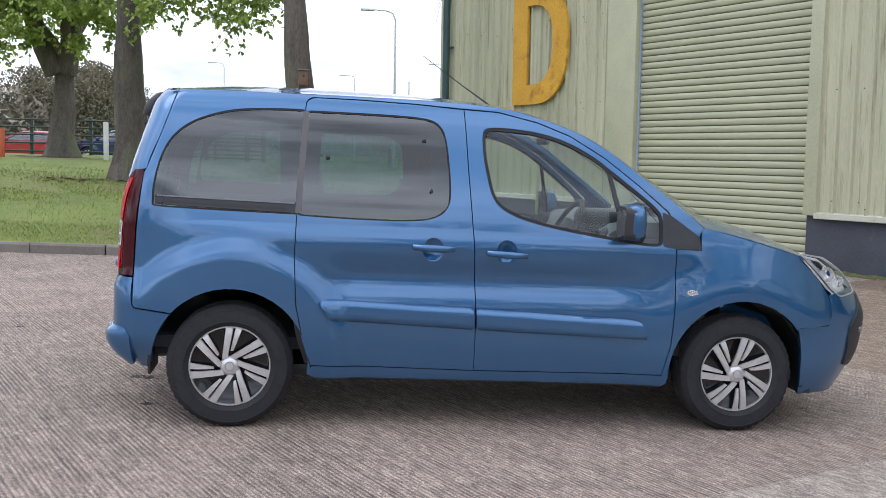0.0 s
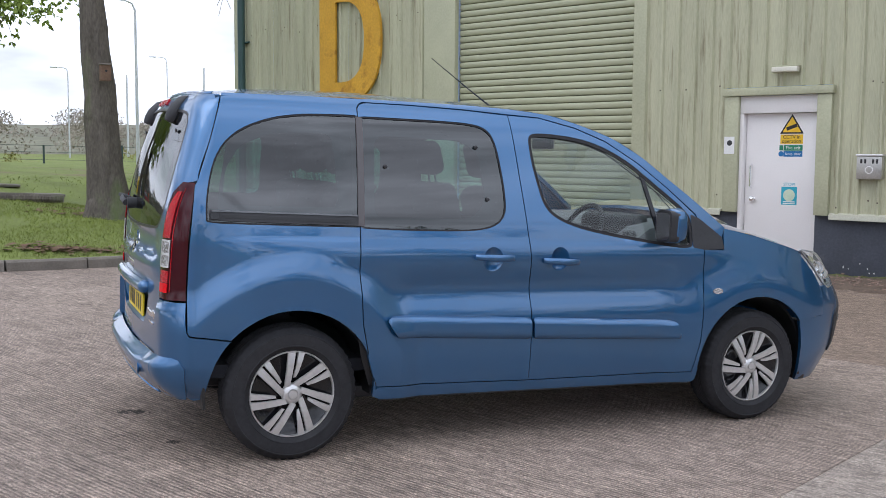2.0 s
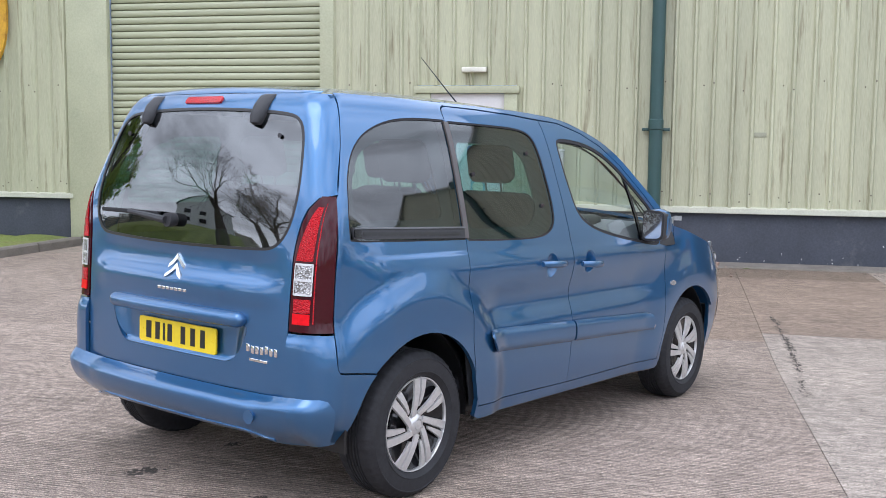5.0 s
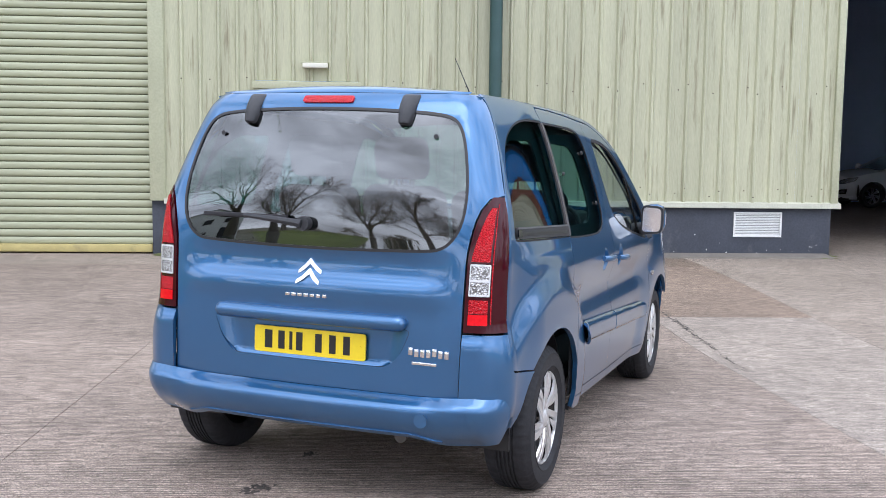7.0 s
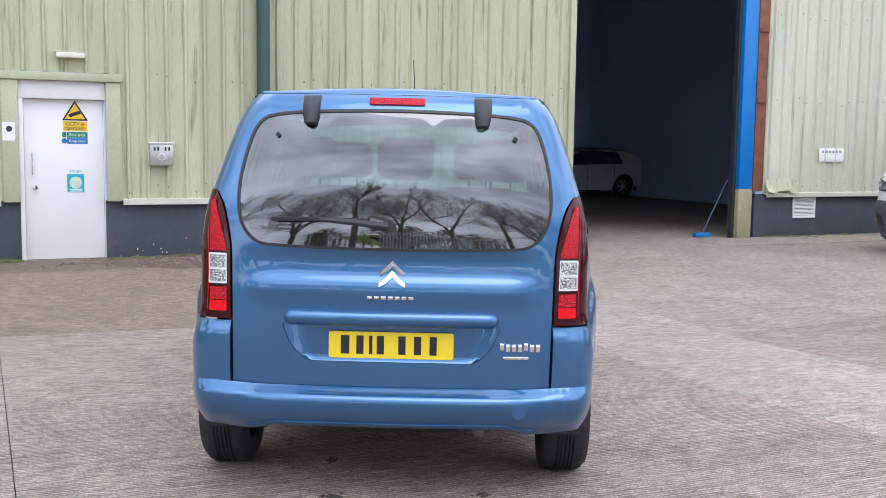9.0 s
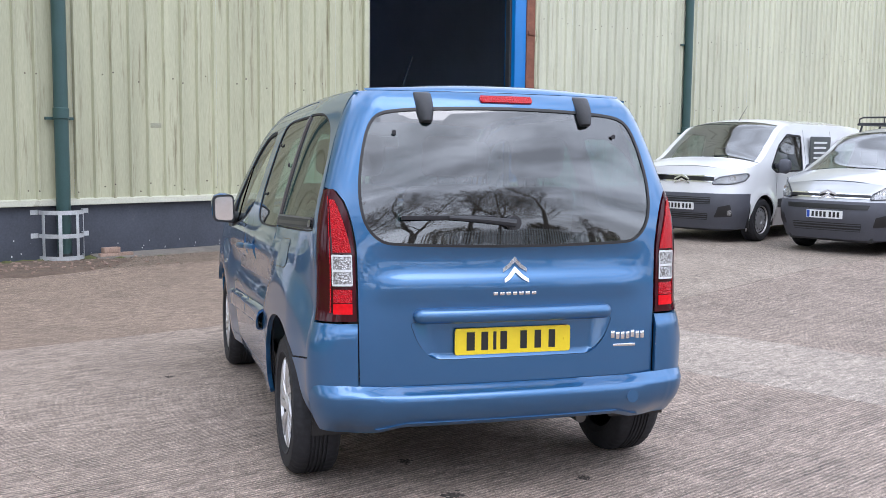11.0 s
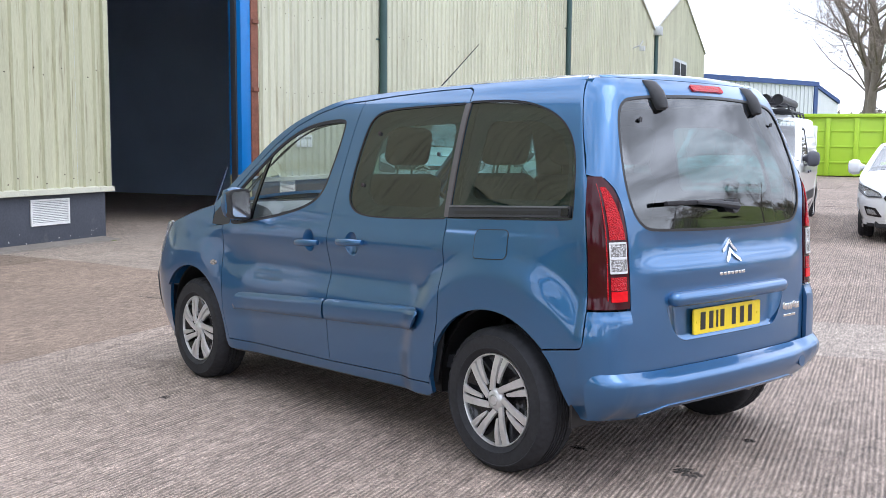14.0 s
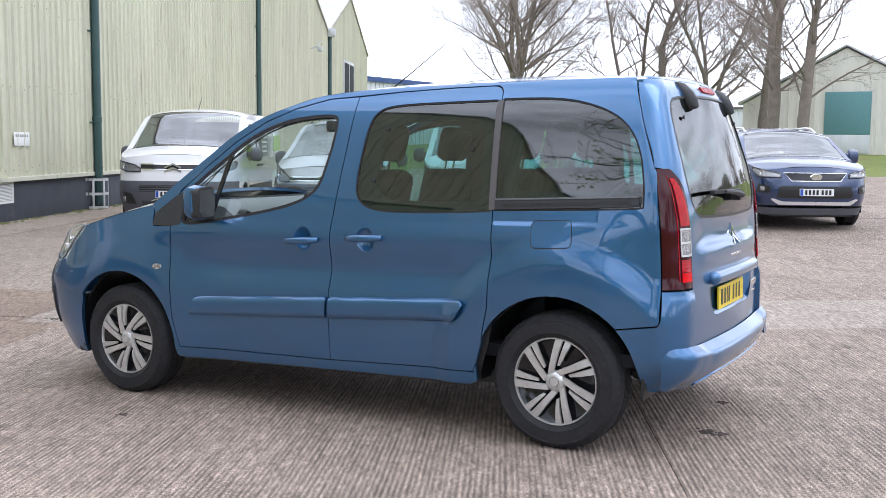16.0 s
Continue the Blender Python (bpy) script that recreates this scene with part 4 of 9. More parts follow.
# double chevron badge
bm = nb()
for dz in (0.0, -0.042):
    for sg in (-1, 1):
        pts = [(0.0, 1.022 + dz), (0.030 * sg, 0.990 + dz), (0.055 * sg, 0.972 + dz), (0.055 * sg, 0.957 + dz), (0.028 * sg, 0.972 + dz), (0.0, 0.998 + dz)]
        loft(bm, [[(tail_fn(p[0], p[1]).x + 0.006, p[0], p[1]) for p in pts], [(tail_fn(p[0], p[1]).x - 0.007, p[0] * 0.97, p[1]) for p in pts]])
part("badge", bm, CHROME, tg, "chrome double chevron badge")
# lettering that is a maker's or a model name: plain bars
for y0, y1, z0, z1 in ((0.105, -0.095, 0.862, 0.876), (-0.45, -0.625, 0.652, 0.684), (-0.45, -0.60, 0.620, 0.632)):
    n = 7
    if z0 == 0.620:
        n = 1
    for k in range(n):
        a, b_ = y0 + (y1 - y0) * (k + 0.10) / n, y0 + (y1 - y0) * (k + 0.82) / n
        zz = 0.006 if n == 7 and k in (0, 4) and z0 < 0.7 else 0.0
        xb = tail_fn((a + b_) / 2, z0).x
        part("name_bar", box(nb(), (xb - 0.004, min(a, b_), z0 + zz), (xb + 0.01, max(a, b_), z1 + zz), 0.0015), CHROME, tg)
# high brake lamp, hinge caps, wiper
part("high_brake_lamp", skin(rear_q, rounded([(0.118, 1.668), (-0.118, 1.668), (-0.118, 1.695), (0.118, 1.695)], 0.010), (), 0.03, 0.012, 0.008), RED_LENS, tg, "red high brake lamp")
for sg in (-1, 1):
    bm = nb()
    rings = []
    for z, w, o in ((1.708, 0.034, 0.015), (1.70, 0.039, 0.030), (1.66, 0.038, 0.040), (1.62, 0.035, 0.042), (1.588, 0.028, 0.036), (1.578, 0.020, 0.015)):
        xb = rear_q(sg * 0.362, z).x
        rings.append([(xb - o * (1 - 0.25 * abs(math.cos(a)) ** 3) * max(0.0, math.sin(a)) + (0.02 if math.sin(a) < 0 else 0), sg * 0.362 + w * math.cos(a), z) for a in np.linspace(0, 2 * math.pi, 16, endpoint=False)])
    part("hinge_cap", loft(bm, rings), BLACK_PLASTIC, tg)
    part("glass_bolt", lathe(nb(), [(0, -0.005), (0.008, -0.004), (0.010, 0.004), (0, 0.004)], 14, m=pose(rear_q(0.50, 1.535).x - 0.004, sg * 0.50, 1.535, 0, 0, 90)), BLACK_PLASTIC, tg)
bm = nb()
xw = rear_q(0, 1.17).x
lathe(bm, [(0, -0.03), (0.026, -0.028), (0.03, -0.01), (0.03, 0.02), (0, 0.02)], 18, m=pose(xw - 0.02, 0.02, 1.165, 0, 0, 90))
wip = part("wiper", bm, BLACK_PLASTIC, tg)
bm = nb()
tube(bm, [(xw - 0.045, 0.02, 1.165), (xw - 0.05, 0.16, 1.180), (xw - 0.03, 0.30, 1.188)], [0.017, 0.013, 0.008], 8)
part("wiper_arm", bm, BLACK_PLASTIC, wip)
bm = nb()
box(bm, (xw - 0.030, 0.10, 1.178), (xw - 0.008, 0.50, 1.196), 0.003)
part("wiper_blade", bm, RUBBER, wip)


# tail lamps in three pieces
def lamp_edge(z):
    return q_seam(z) if z < 1.295 else q_seam(1.295)


def s_outer(z):
    return pchip([0.74, 1.02, 1.30], [-1.955, -1.945, -1.912])(z)


def lamp_piece(z0, z1, f0, f1):
    out = []
    for z in np.linspace(z0, z1, 12):
        qi, qo = lamp_edge(z) + 0.006, q_of_s(s_outer(z), z) - 0.004
        out.append((qi + (qo - qi) * f1, z))
    for z in np.linspace(z1, z0, 12):
        qi, qo = lamp_edge(z) + 0.006, q_of_s(s_outer(z), z) - 0.004
        out.append((qi + (qo - qi) * f0, z))
    return out


for sg in (-1, 1):
    g = (lambda q, z, sg=sg: (lambda p: Vector((p.x, sg * p.y, p.z)))(rear_q(q, z)))
    lamp = part("tail_lamp", skin(g, lamp_piece(0.765, 1.298, 0.0, 1.0), (), 0.03, 0.02, 0.004), DARK_RED, CAR, "tall dark red tail lamp")
    part("brake_lens", skin(g, [(a + (0.02 * (z - 1.045) / 0.2 if k > 11 else 0), z) for k, (a, z) in enumerate(lamp_piece(1.045, 1.255, 0.09, 0.50))], (), 0.03, 0.004, 0.009), RED_LENS, lamp, "bright red upper lens")
    for z0, z1 in ((0.915, 0.966), (0.976, 1.030)):
        part("reverse_lens", skin(g, rounded(lamp_piece(z0, z1, 0.10, 0.50), 0.006), (), 0.03, 0.004, 0.009), CLEAR_LENS, lamp, "clear middle lens")
    part("lens_rim", skin(g, rounded(lamp_piece(0.909, 1.036, 0.075, 0.525), 0.006), [rounded(lamp_piece(0.917, 0.966, 0.105, 0.495), 0.006), rounded(lamp_piece(0.976, 1.028, 0.105, 0.495), 0.006)], 0.03, 0.004, 0.011), SILVER, lamp)
    part("light_guide", skin(g, lamp_piece(0.80, 1.27, 0.56, 0.585), (), 0.03, 0.002, 0.006), RED_LENS, lamp)
    part("fog_lens", skin(g, rounded(lamp_piece(0.795, 0.838, 0.09, 0.50), 0.006), (), 0.03, 0.004, 0.009), BRIGHT_RED, lamp, "bright red lower lens")
    part("fog_lens", skin(g, rounded(lamp_piece(0.841, 0.895, 0.09, 0.50), 0.006), (), 0.03, 0.004, 0.007), RED_LENS, lamp, "red prismatic lower lens")
    part("tailgate_seal", skin(g, [(q_seam(z) - 0.03, z) for z in np.linspace(0.50, 1.66, 24)] + [(q_seam(z) + 0.035, z) for z in np.linspace(1.66, 0.50, 24)], (), 0.05, 0.006, -0.035), INK, CAR)
# lower corner piece under the lamp and down to the bumper
def tuck(z):
    return min(1.0, max(0.0, 0.47 - z) / 0.17) ** 2


for sg in (-1, 1):
    g = (lambda q, z, sg=sg: (lambda p: Vector((p.x + 0.06 * smooth(0.40, 0.28, z) * smooth(-1.90, -2.0, p.x) - 0.017 * smooth(0.757, 0.705, z) * smooth(0.86, 0.70, abs(p.y)), sg * (p.y + 0.003 * smooth(0.757, 0.70, z) - 0.085 * tuck(z) * smooth(-1.72, -1.93, p.x)), p.z)))(rear_q(q, z)))
    low = [(q_seam(z) + 0.003, z) for z in np.linspace(0.46, 0.757, 12)] + [(q_of_s(-1.957, 0.757), 0.757), (q_of_s(-1.957, 0.625), 0.623), (q_of_s(-1.945, 0.606), 0.605), (q_of_s(-1.92, 0.601), 0.600), (q_of_s(-1.76, 0.585), 0.582)] + [(q_of_s(p[0], p[1]), p[1]) for p in arch(HUB_R, 0.395, 140, 180, 8)] + [(q_of_s(x, z), z) for x, z in ((-1.863, 0.304), (-1.875, 0.293), (-1.90, 0.288), (-1.95, 0.300), (-1.99, 0.318), (-1.99, 0.46))]
    part("bumper_corner", skin(g, inset(low, 0.001), (), 0.02, 0.02, 0.003), PAINT, CAR)
# rear bumper: a rounded bar that wraps the corners
bar = pchip([0.26, 0.29, 0.31, 0.33, 0.36, 0.40, 0.43, 0.448, 0.458, 0.470, 0.485, 0.496], [-0.11, -0.062, -0.030, 0.002, 0.034, 0.056, 0.064, 0.065, 0.061, 0.045, 0.020, 0.0])
Q_END = q_of_s(-1.962, 0.5)


def bumper_fn(q, z):
    """The bumper's face: the back skin pushed out along its level normal."""
    p = rear_q(q, 0.5)
    e = rear_q(q + 4e-3, 0.5) - rear_q(q - 4e-3, 0.5)
    n = Vector((e.y, -e.x, 0)).normalized()
    if n.dot(p - Vector((-1.2, 0, 0.5))) < 0:
        n = -n
    k = abs(q) / Q_END
    o = bar(z - 0.012 * smooth(0.6, 0.85, k)) * (1 - 0.35 * smooth(0.50, 0.80, k)) * (1 - 0.9 * smooth(0.80, 1.0, k)) + 0.006 + 0.012 * smooth(0.62, 0.75, k) * (1 - smooth(0.85, 1.0, k))
    return Vector((p.x, p.y, z)) + n * (o - 0.05 * tuck(z) * smooth(0.62, 0.85, k))


def bumper_low(q):
    return 0.322 - 0.030 * smooth(0.46, 0.60, abs(q)) + 0.016 * smooth(0.75, 1.0, abs(q) / Q_END)


qs = np.linspace(-Q_END, Q_END, 61)
bumper = part("rear_bumper", skin(bumper_fn, [(q, bumper_low(q)) for q in qs] + [(q, 0.495 + 0.012 * smooth(0.6, 0.85, abs(q) / Q_END) - 0.05 * smooth(0.955, 1.0, abs(q) / Q_END)) for q in qs[::-1]], (), 0.016, 0.03, ref=(-1.3, 0, 0.25)), PAINT, CAR)
c = bumper_fn(-0.53, 0.41)
part("tow_cover", lathe(nb(), [(0, -0.003), (0.026, -0.002), (0.028, 0.008), (0, 0.008)], 20, m=pose(c.x, c.y, c.z, 0, 0, 92)), PAINT, bumper)
qs = np.linspace(-0.60, 0.60, 49)
part("bumper_lip", skin(bumper_fn, [(q, bumper_low(q) + 0.012) for q in qs] + [(q, bumper_low(q) + 0.026) for q in qs[::-1]], (), 0.012, 0.008, 0.006, ref=(-1.3, 0, 0.25)), PAINT, bumper)
# under the back: valance, silencer and tail pipe
bm = box(nb(), (-1.96, -0.66, 0.33), (-1.60, 0.66, 0.38), 0.02)
part("under_valance", bm, BLACK_PLASTIC, CAR)
bm = nb()
tube(bm, [(-1.60, -0.36, 0.29), (-1.84, -0.37, 0.29), (-1.95, -0.375, 0.285)], 0.026, 16)
part("exhaust_pipe", bm, WHEEL_DARK, CAR)

# ---- front: bonnet, windscreen, roof, bumper, headlamps ----
gut = pchip([-1.83, -1.07, -0.53, -0.28, -0.04, 0.14, 0.33, 0.51, 0.66, 0.82, 0.95, 1.02], [1.705, 1.728, 1.727, 1.72, 1.70, 1.655, 1.592, 1.495, 1.385, 1.27, 1.17, 1.118])
mid = pchip([-1.86, -1.5, -1.07, -0.53, -0.2, 0.05, 0.25, 0.45, 0.65, 0.85, 1.05, 1.18], [1.745, 1.775, 1.785, 1.775, 1.755, 1.725, 1.675, 1.60, 1.50, 1.385, 1.265, 1.185])


def top(x, y):
    g, m = gut(x), mid(x)
    e = side_y(min(x, 1.0), g)
    t = min(1.0, abs(y) / e)
    return Vector((x, y, g + (m - g) * (1 - t ** 2.4)))


def roof_out(x0, x1, k=1.0, n=26):
    xs = np.linspace(x0, x1, n)
    e = [k * side_y(min(x, 1.0), gut(x)) for x in xs]
    return [(x, w) for x, w in zip(xs, e)] + [(x, -w) for x, w in zip(xs[::-1], e[::-1])]


part("roof", skin(top, roof_out(-1.80, 0.10), (), 0.07, 0.02), PAINT, CAR)
part("windscreen", skin(top, inset(roof_out(0.10, 1.10, 0.93), 0.004), (), 0.07, 0.004, -0.004), GLASS_CLEAR, CAR, "clear windscreen")
for sg in (-1, 1):
    xs = np.linspace(0.095, 1.02, 18)
    o = [(x, sg * 0.925 * side_y(x, gut(x))) for x in xs] + [(x, sg * side_y(x, gut(x))) for x in xs[::-1]]
    part("windscreen_pillar", skin(top, o, (), 0.05, 0.03), PAINT, CAR)
# tailgate top lip joins the roof


def lip_fn(y, k):
    a = rear_q(y, 1.715)
    b_ = top(-1.81, y * 0.97)
    c = Vector((min(a.x, b_.x) + 0.02, y, max(b_.z, 1.735)))
    return (1 - k) ** 2 * a + 2 * k * (1 - k) * c + k * k * b_


part("tailgate_lip", skin(lip_fn, [(-0.60, 0), (0.60, 0), (0.60, 1), (-0.60, 1)], (), 0.1, 0.0), PAINT, tg)
bon_e = pchip([0.98, 1.2, 1.4, 1.56, 1.70, 1.80, 1.92], [1.118, 1.078, 1.028, 0.985, 0.93, 0.87, 0.80])
bon_m = pchip([0.98, 1.2, 1.4, 1.6, 1.8, 1.95, 2.06], [1.20, 1.165, 1.12, 1.06, 0.975, 0.89, 0.80])


def bonnet_fn(x, y):
    e = side_y(min(x, 1.85), bon_e(x))
    t = min(1.0, abs(y) / e)
    return Vector((x, y, bon_e(x) + (bon_m(x) - bon_e(x)) * (1 - t ** 2.2)))


xs = np.linspace(1.03, 1.88, 20)
bo = [(x, 0.995 * side_y(min(x, 1.85), bon_e(x)) * (1 - 0.22 * smooth(1.55, 1.9, x))) for x in xs]
part("bonnet", skin(bonnet_fn, bo + [(1.98, 0.45), (2.02, 0.0), (1.98, -0.45)] + [(x, -w) for x, w in bo[::-1]], (), 0.06, 0.02), PAINT, CAR)


def nose(a, z):
    """The front by angle from its middle (radians), at a height."""
    fx, w = front_x(z), half_w(min(z, 0.9))
    n = 3.8
    c, s = math.cos(a), math.sin(a)
    r = (abs(c) ** n + abs(s) ** n) ** (-1 / n)
    return Vector((1.2 + (fx - 1.2) * r * c, w * r * s, z))


def a_of_x(x, z):
    t = min(0.9999, max(0.0, (x - 1.2) / (front_x(z) - 1.2)))
    return math.atan2((1 - t ** 3.8) ** (1 / 3.8), t)


fb = [(a_of_x(x, z), z) for x, z in ((1.62, 0.20), (1.64, 0.36), (1.60, 0.58), (1.79, 0.595), (1.80, 0.70), (1.78, 0.765), (1.95, 0.80))]
fb = [(a_of_x(1.66, 0.20), 0.20)] + fb[1:] + [(0.35, 0.80), (-0.35, 0.80)] + [(-a, z) for a, z in fb[:0:-1]] + [(-a_of_x(1.66, 0.20), 0.20)]
part("front_bumper", skin(nose, fb, (), 0.05, 0.02), PAINT, CAR)
for sg in (-1, 1):
    o = rounded([(sg * a, z) for a, z in ((a_of_x(1.95, 0.60), 0.60), (a_of_x(2.03, 0.76), 0.755), (0.30, 0.765), (0.30, 0.34), (a_of_x(1.95, 0.40), 0.36), (a_of_x(1.94, 0.5), 0.5))], 0.02)
    ins = part("fog_surround", skin(nose, o, (), 0.025, 0.014, 0.009), BLACK_PLASTIC, CAR)
    o = [(sg * a, z) for a, z in ((a_of_x(2.03, 0.58), 0.545), (a_of_x(2.03, 0.58), 0.575), (a_of_x(2.13, 0.58), 0.578), (a_of_x(2.13, 0.58), 0.55))]
    part("daytime_lamp", skin(nose, o, (), 0.03, 0.008, 0.014), CLEAR_LENS, ins)

    def head_fn(x, z, sg=sg):
        p = wrap(min(x, front_x(z) - 0.02), z)
        return Vector((x, sg * p.y, z))
    o = rounded([(1.575, 0.995), (1.74, 0.972), (1.88, 0.905), (1.975, 0.835), (2.03, 0.775), (1.86, 0.755), (1.79, 0.80), (1.70, 0.89)], 0.02)
    lampf = part("headlamp", skin(head_fn, o, (), 0.02, 0.012, 0.004), HEAD_GLASS, CAR, "clear swept headlamp")
    part("reflector", skin(head_fn, inset(o, 0.004), (), 0.02, 0.004, -0.035), REFLECTOR, lampf, "bright faceted reflector")
    part("lamp_rim", skin(head_fn, inset(o, -0.002), [inset(o, 0.005)], 0.03, 0.012, 0.002), COVER_SILVER, lampf)
    # chrome piece added in place of a bright reflection inside the lamp
    part("lamp_fin", skin(head_fn, [(1.64, 0.968), (1.74, 0.945), (1.79, 0.915), (1.74, 0.905), (1.69, 0.935)], (), 0.03, 0.006, -0.018), CHROME, lampf)
    for cx, cz, r in ((1.80, 0.875, 0.045), (1.90, 0.835, 0.035)):
        c0 = head_fn(cx, cz)
        part("bulb_bowl", lathe(nb(), [(0.0, -0.02), (r * 0.5, -0.015), (r, 0.012), (r * 0.9, 0.012)], 20, m=Matrix.Translation(c0 + Vector((-0.02, -sg * 0.022, 0))) @ Matrix.Rotation(radians(0 if sg > 0 else 180), 4, "Z") @ Matrix.Rotation(radians(-35), 4, "Z")), CHROME, lampf)
part("grille_backing", loft(nb(), [[(1.55, y, 0.60), (2.02 - 0.25 * (y / 0.6) ** 2, y, 0.60), (1.98 - 0.25 * (y / 0.6) ** 2, y, 0.80), (1.55, y, 0.86)] for y in np.linspace(-0.62, 0.62, 9)]), BLACK_PLASTIC, CAR)
# scuttle and wipers
bm = box(nb(), (1.00, -0.66, 1.08), (1.12, 0.66, 1.135), 0.02)
part("scuttle", bm, BLACK_PLASTIC, CAR)
# aerial
bm = tube(nb(), [(0.02, 0.0, 1.72), (-0.20, 0.0, 1.86), (-0.44, 0.0, 2.02)], [0.006, 0.0035, 0.002], 6)
aer = part("aerial", bm, BLACK_PLASTIC, CAR)
bm = tube(nb(), [(0.09, 0, 1.70), (0.03, 0, 1.725), (-0.02, 0, 1.745)], [0.018, 0.014, 0.007], 8)
part("aerial_foot", bm, BLACK_PLASTIC, aer)

# ---- door mirrors ----
for sg in (-1, 1):
    bm = nb()
    rings = []
    for y, wx, wz, cz in ((0.895, 0.035, 0.05, 1.115), (0.91, 0.060, 0.082, 1.125), (0.94, 0.058, 0.094, 1.132), (0.985, 0.056, 0.094, 1.135), (1.02, 0.046, 0.078, 1.136), (1.035, 0.028, 0.046, 1.136)):
        rings.append([(0.60 + wx * (math.copysign(abs(math.cos(a)) ** 0.7, math.cos(a)) if math.cos(a) > 0 else 0.85 * math.cos(a) / max(0.35, abs(math.cos(a)))) , sg * y, cz + wz * math.copysign(abs(math.sin(a)) ** 0.75, math.sin(a))) for a in np.linspace(0, 2 * math.pi, 24, endpoint=False)])
    mir = part("door_mirror", loft(bm, rings), PAINT, CAR)
    bm = prism(nb(), rounded([(sg * 0.895, 1.040), (sg * 1.028, 1.048), (sg * 1.033, 1.212), (sg * 0.900, 1.222)], 0.035), "x", 0.531, 0.588)
    part("mirror_surround", bm, BLACK_PLASTIC, mir)
    bm = prism(nb(), rounded([(sg * 0.906, 1.053), (sg * 1.016, 1.060), (sg * 1.020, 1.200), (sg * 0.911, 1.208)], 0.028), "x", 0.5275, 0.531)
    for v in bm.verts:
        v.co.x += 0.07 * (abs(v.co.y) - 0.96) - 0.015 * (v.co.z - 1.13) - 0.005
    part("mirror_glass", bm, CHROME, mir, "mirror glass")
    bm = tube(nb(), [(0.66, sg * 0.84, 1.06), (0.64, sg * 0.90, 1.07), (0.61, sg * 0.96, 1.085)], [0.045, 0.04, 0.04], 12)
    part("mirror_foot", bm, BLACK_PLASTIC, mir)

# ---- wheels ----
def wheel_meshes():
    t = nb()
    R = TYRE_R
    prof = [(0.205, 0.085), (0.215, 0.098), (0.228, 0.105), (0.230, 0.1085), (0.233, 0.1085), (0.235, 0.106), (0.268, 0.108), (0.284, 0.1055), (0.286, 0.108), (0.290, 0.107), (0.292, 0.102), (0.312, 0.088), (R - 0.002, 0.072), (R, 0.050)]
    for y in (0.034, 0.018, 0.0, -0.018, -0.034):
        prof += [(R, y + 0.005), (R - 0.007, y + 0.003), (R - 0.007, y - 0.003), (R, y - 0.005)]
    prof += [(R, -0.050), (R - 0.002, -0.072), (0.312, -0.088), (0.295, -0.100), (0.235, -0.106), (0.205, -0.085)]
    lathe(t, prof, 144)
    for v in t.verts:
        if 0.045 < abs(v.co.y) < 0.089 and math.hypot(v.co.x, v.co.z) > 0.30 and int(round(math.atan2(v.co.z, v.co.x) * 72 / math.pi)) % 3 == 0:
            v.co.x *= 0.982
            v.co.z *= 0.982
    tyre = soft_edges(as_mesh("tyre", t), 40)
    c = lathe(nb(), [(0.0, 0.050), (0.07, 0.050), (0.12, 0.060), (0.185, 0.070), (0.196, 0.080)], 48)
    cover = soft_edges(as_mesh("wheel_cover", c), 40)
    r = lathe(nb(), [(0.197, 0.070), (0.199, 0.090), (0.201, 0.093), (0.2045, 0.093), (0.207, 0.088), (0.207, 0.070)], 64)
    rimm = soft_edges(as_mesh("rim_edge", r), 40)
    sp = nb()
    sec = [(-1, 0.0), (-0.85, 0.010), (0.85, 0.010), (1, 0.0)]
    for w0, w1, o0, o1, ra, r1 in ((0.0150, 0.0205, -0.018, -0.026, 0.040, 0.200), (0.0075, 0.0165, 0.010, 0.020, 0.078, 0.200)):
        rings = []
        for f in (0, 0.25, 0.5, 0.75, 1):
            rad = ra + (r1 - ra) * f
            w, o = w0 + (w1 - w0) * f, o0 + (o1 - o0) * f
            slant = 0.30 * (rad - 0.05)
            yb = 0.064 + 0.026 * math.sin(math.pi * (0.25 + 0.5 * f))
            rings.append([(math.sqrt(rad * rad - (o + slant + w * s_) ** 2) if rad > 0.1 else rad, yb + h, o + slant + w * s_) for s_, h in sec])
        loft(sp, rings)
    spoke = soft_edges(as_mesh("spoke", sp), 30)
    hb = lathe(nb(), [(0.0, 0.101), (0.020, 0.100), (0.0225, 0.094), (0.025, 0.099), (0.036, 0.096), (0.046, 0.088), (0.052, 0.074)], 32)
    hub = soft_edges(as_mesh("wheel_hub", hb), 30)
    return tyre, cover, rimm, spoke, hub


TYRE, COVER, RIM_EDGE, SPOKE, HUB = wheel_meshes()


def add_wheel(parent, x, y, z, sg, spin, k=1.0, steer=0.0, spoke_mat=None, spokes=7):
    m = pose(x, y, z, 0, 0, (0 if sg > 0 else 180) + steer) @ Matrix.Rotation(radians(spin), 4, "Y") @ Matrix.Scale(k, 4)
    w = part("wheel", TYRE, RUBBER, parent, "black tyre on a silver wheel cover", at=m)
    part("wheel_cover", COVER, GLOSS_BLACK, w)
    part("rim_edge", RIM_EDGE, COVER_SILVER, w)
    for n in range(spokes):
        part("spoke", SPOKE, spoke_mat or COVER_SILVER, w, at=Matrix.Rotation(2 * math.pi * n / spokes, 4, "Y"))
    part("wheel_hub", HUB, COVER_SILVER, w)
    return w


for x, y, sg, spin in ((HUB_F, -0.775, -1, 8), (HUB_R, -0.775, -1, 20), (HUB_F, 0.775, 1, 33), (HUB_R, 0.775, 1, 12)):
    add_wheel(CAR, x, y, HUB_Z, sg, spin)
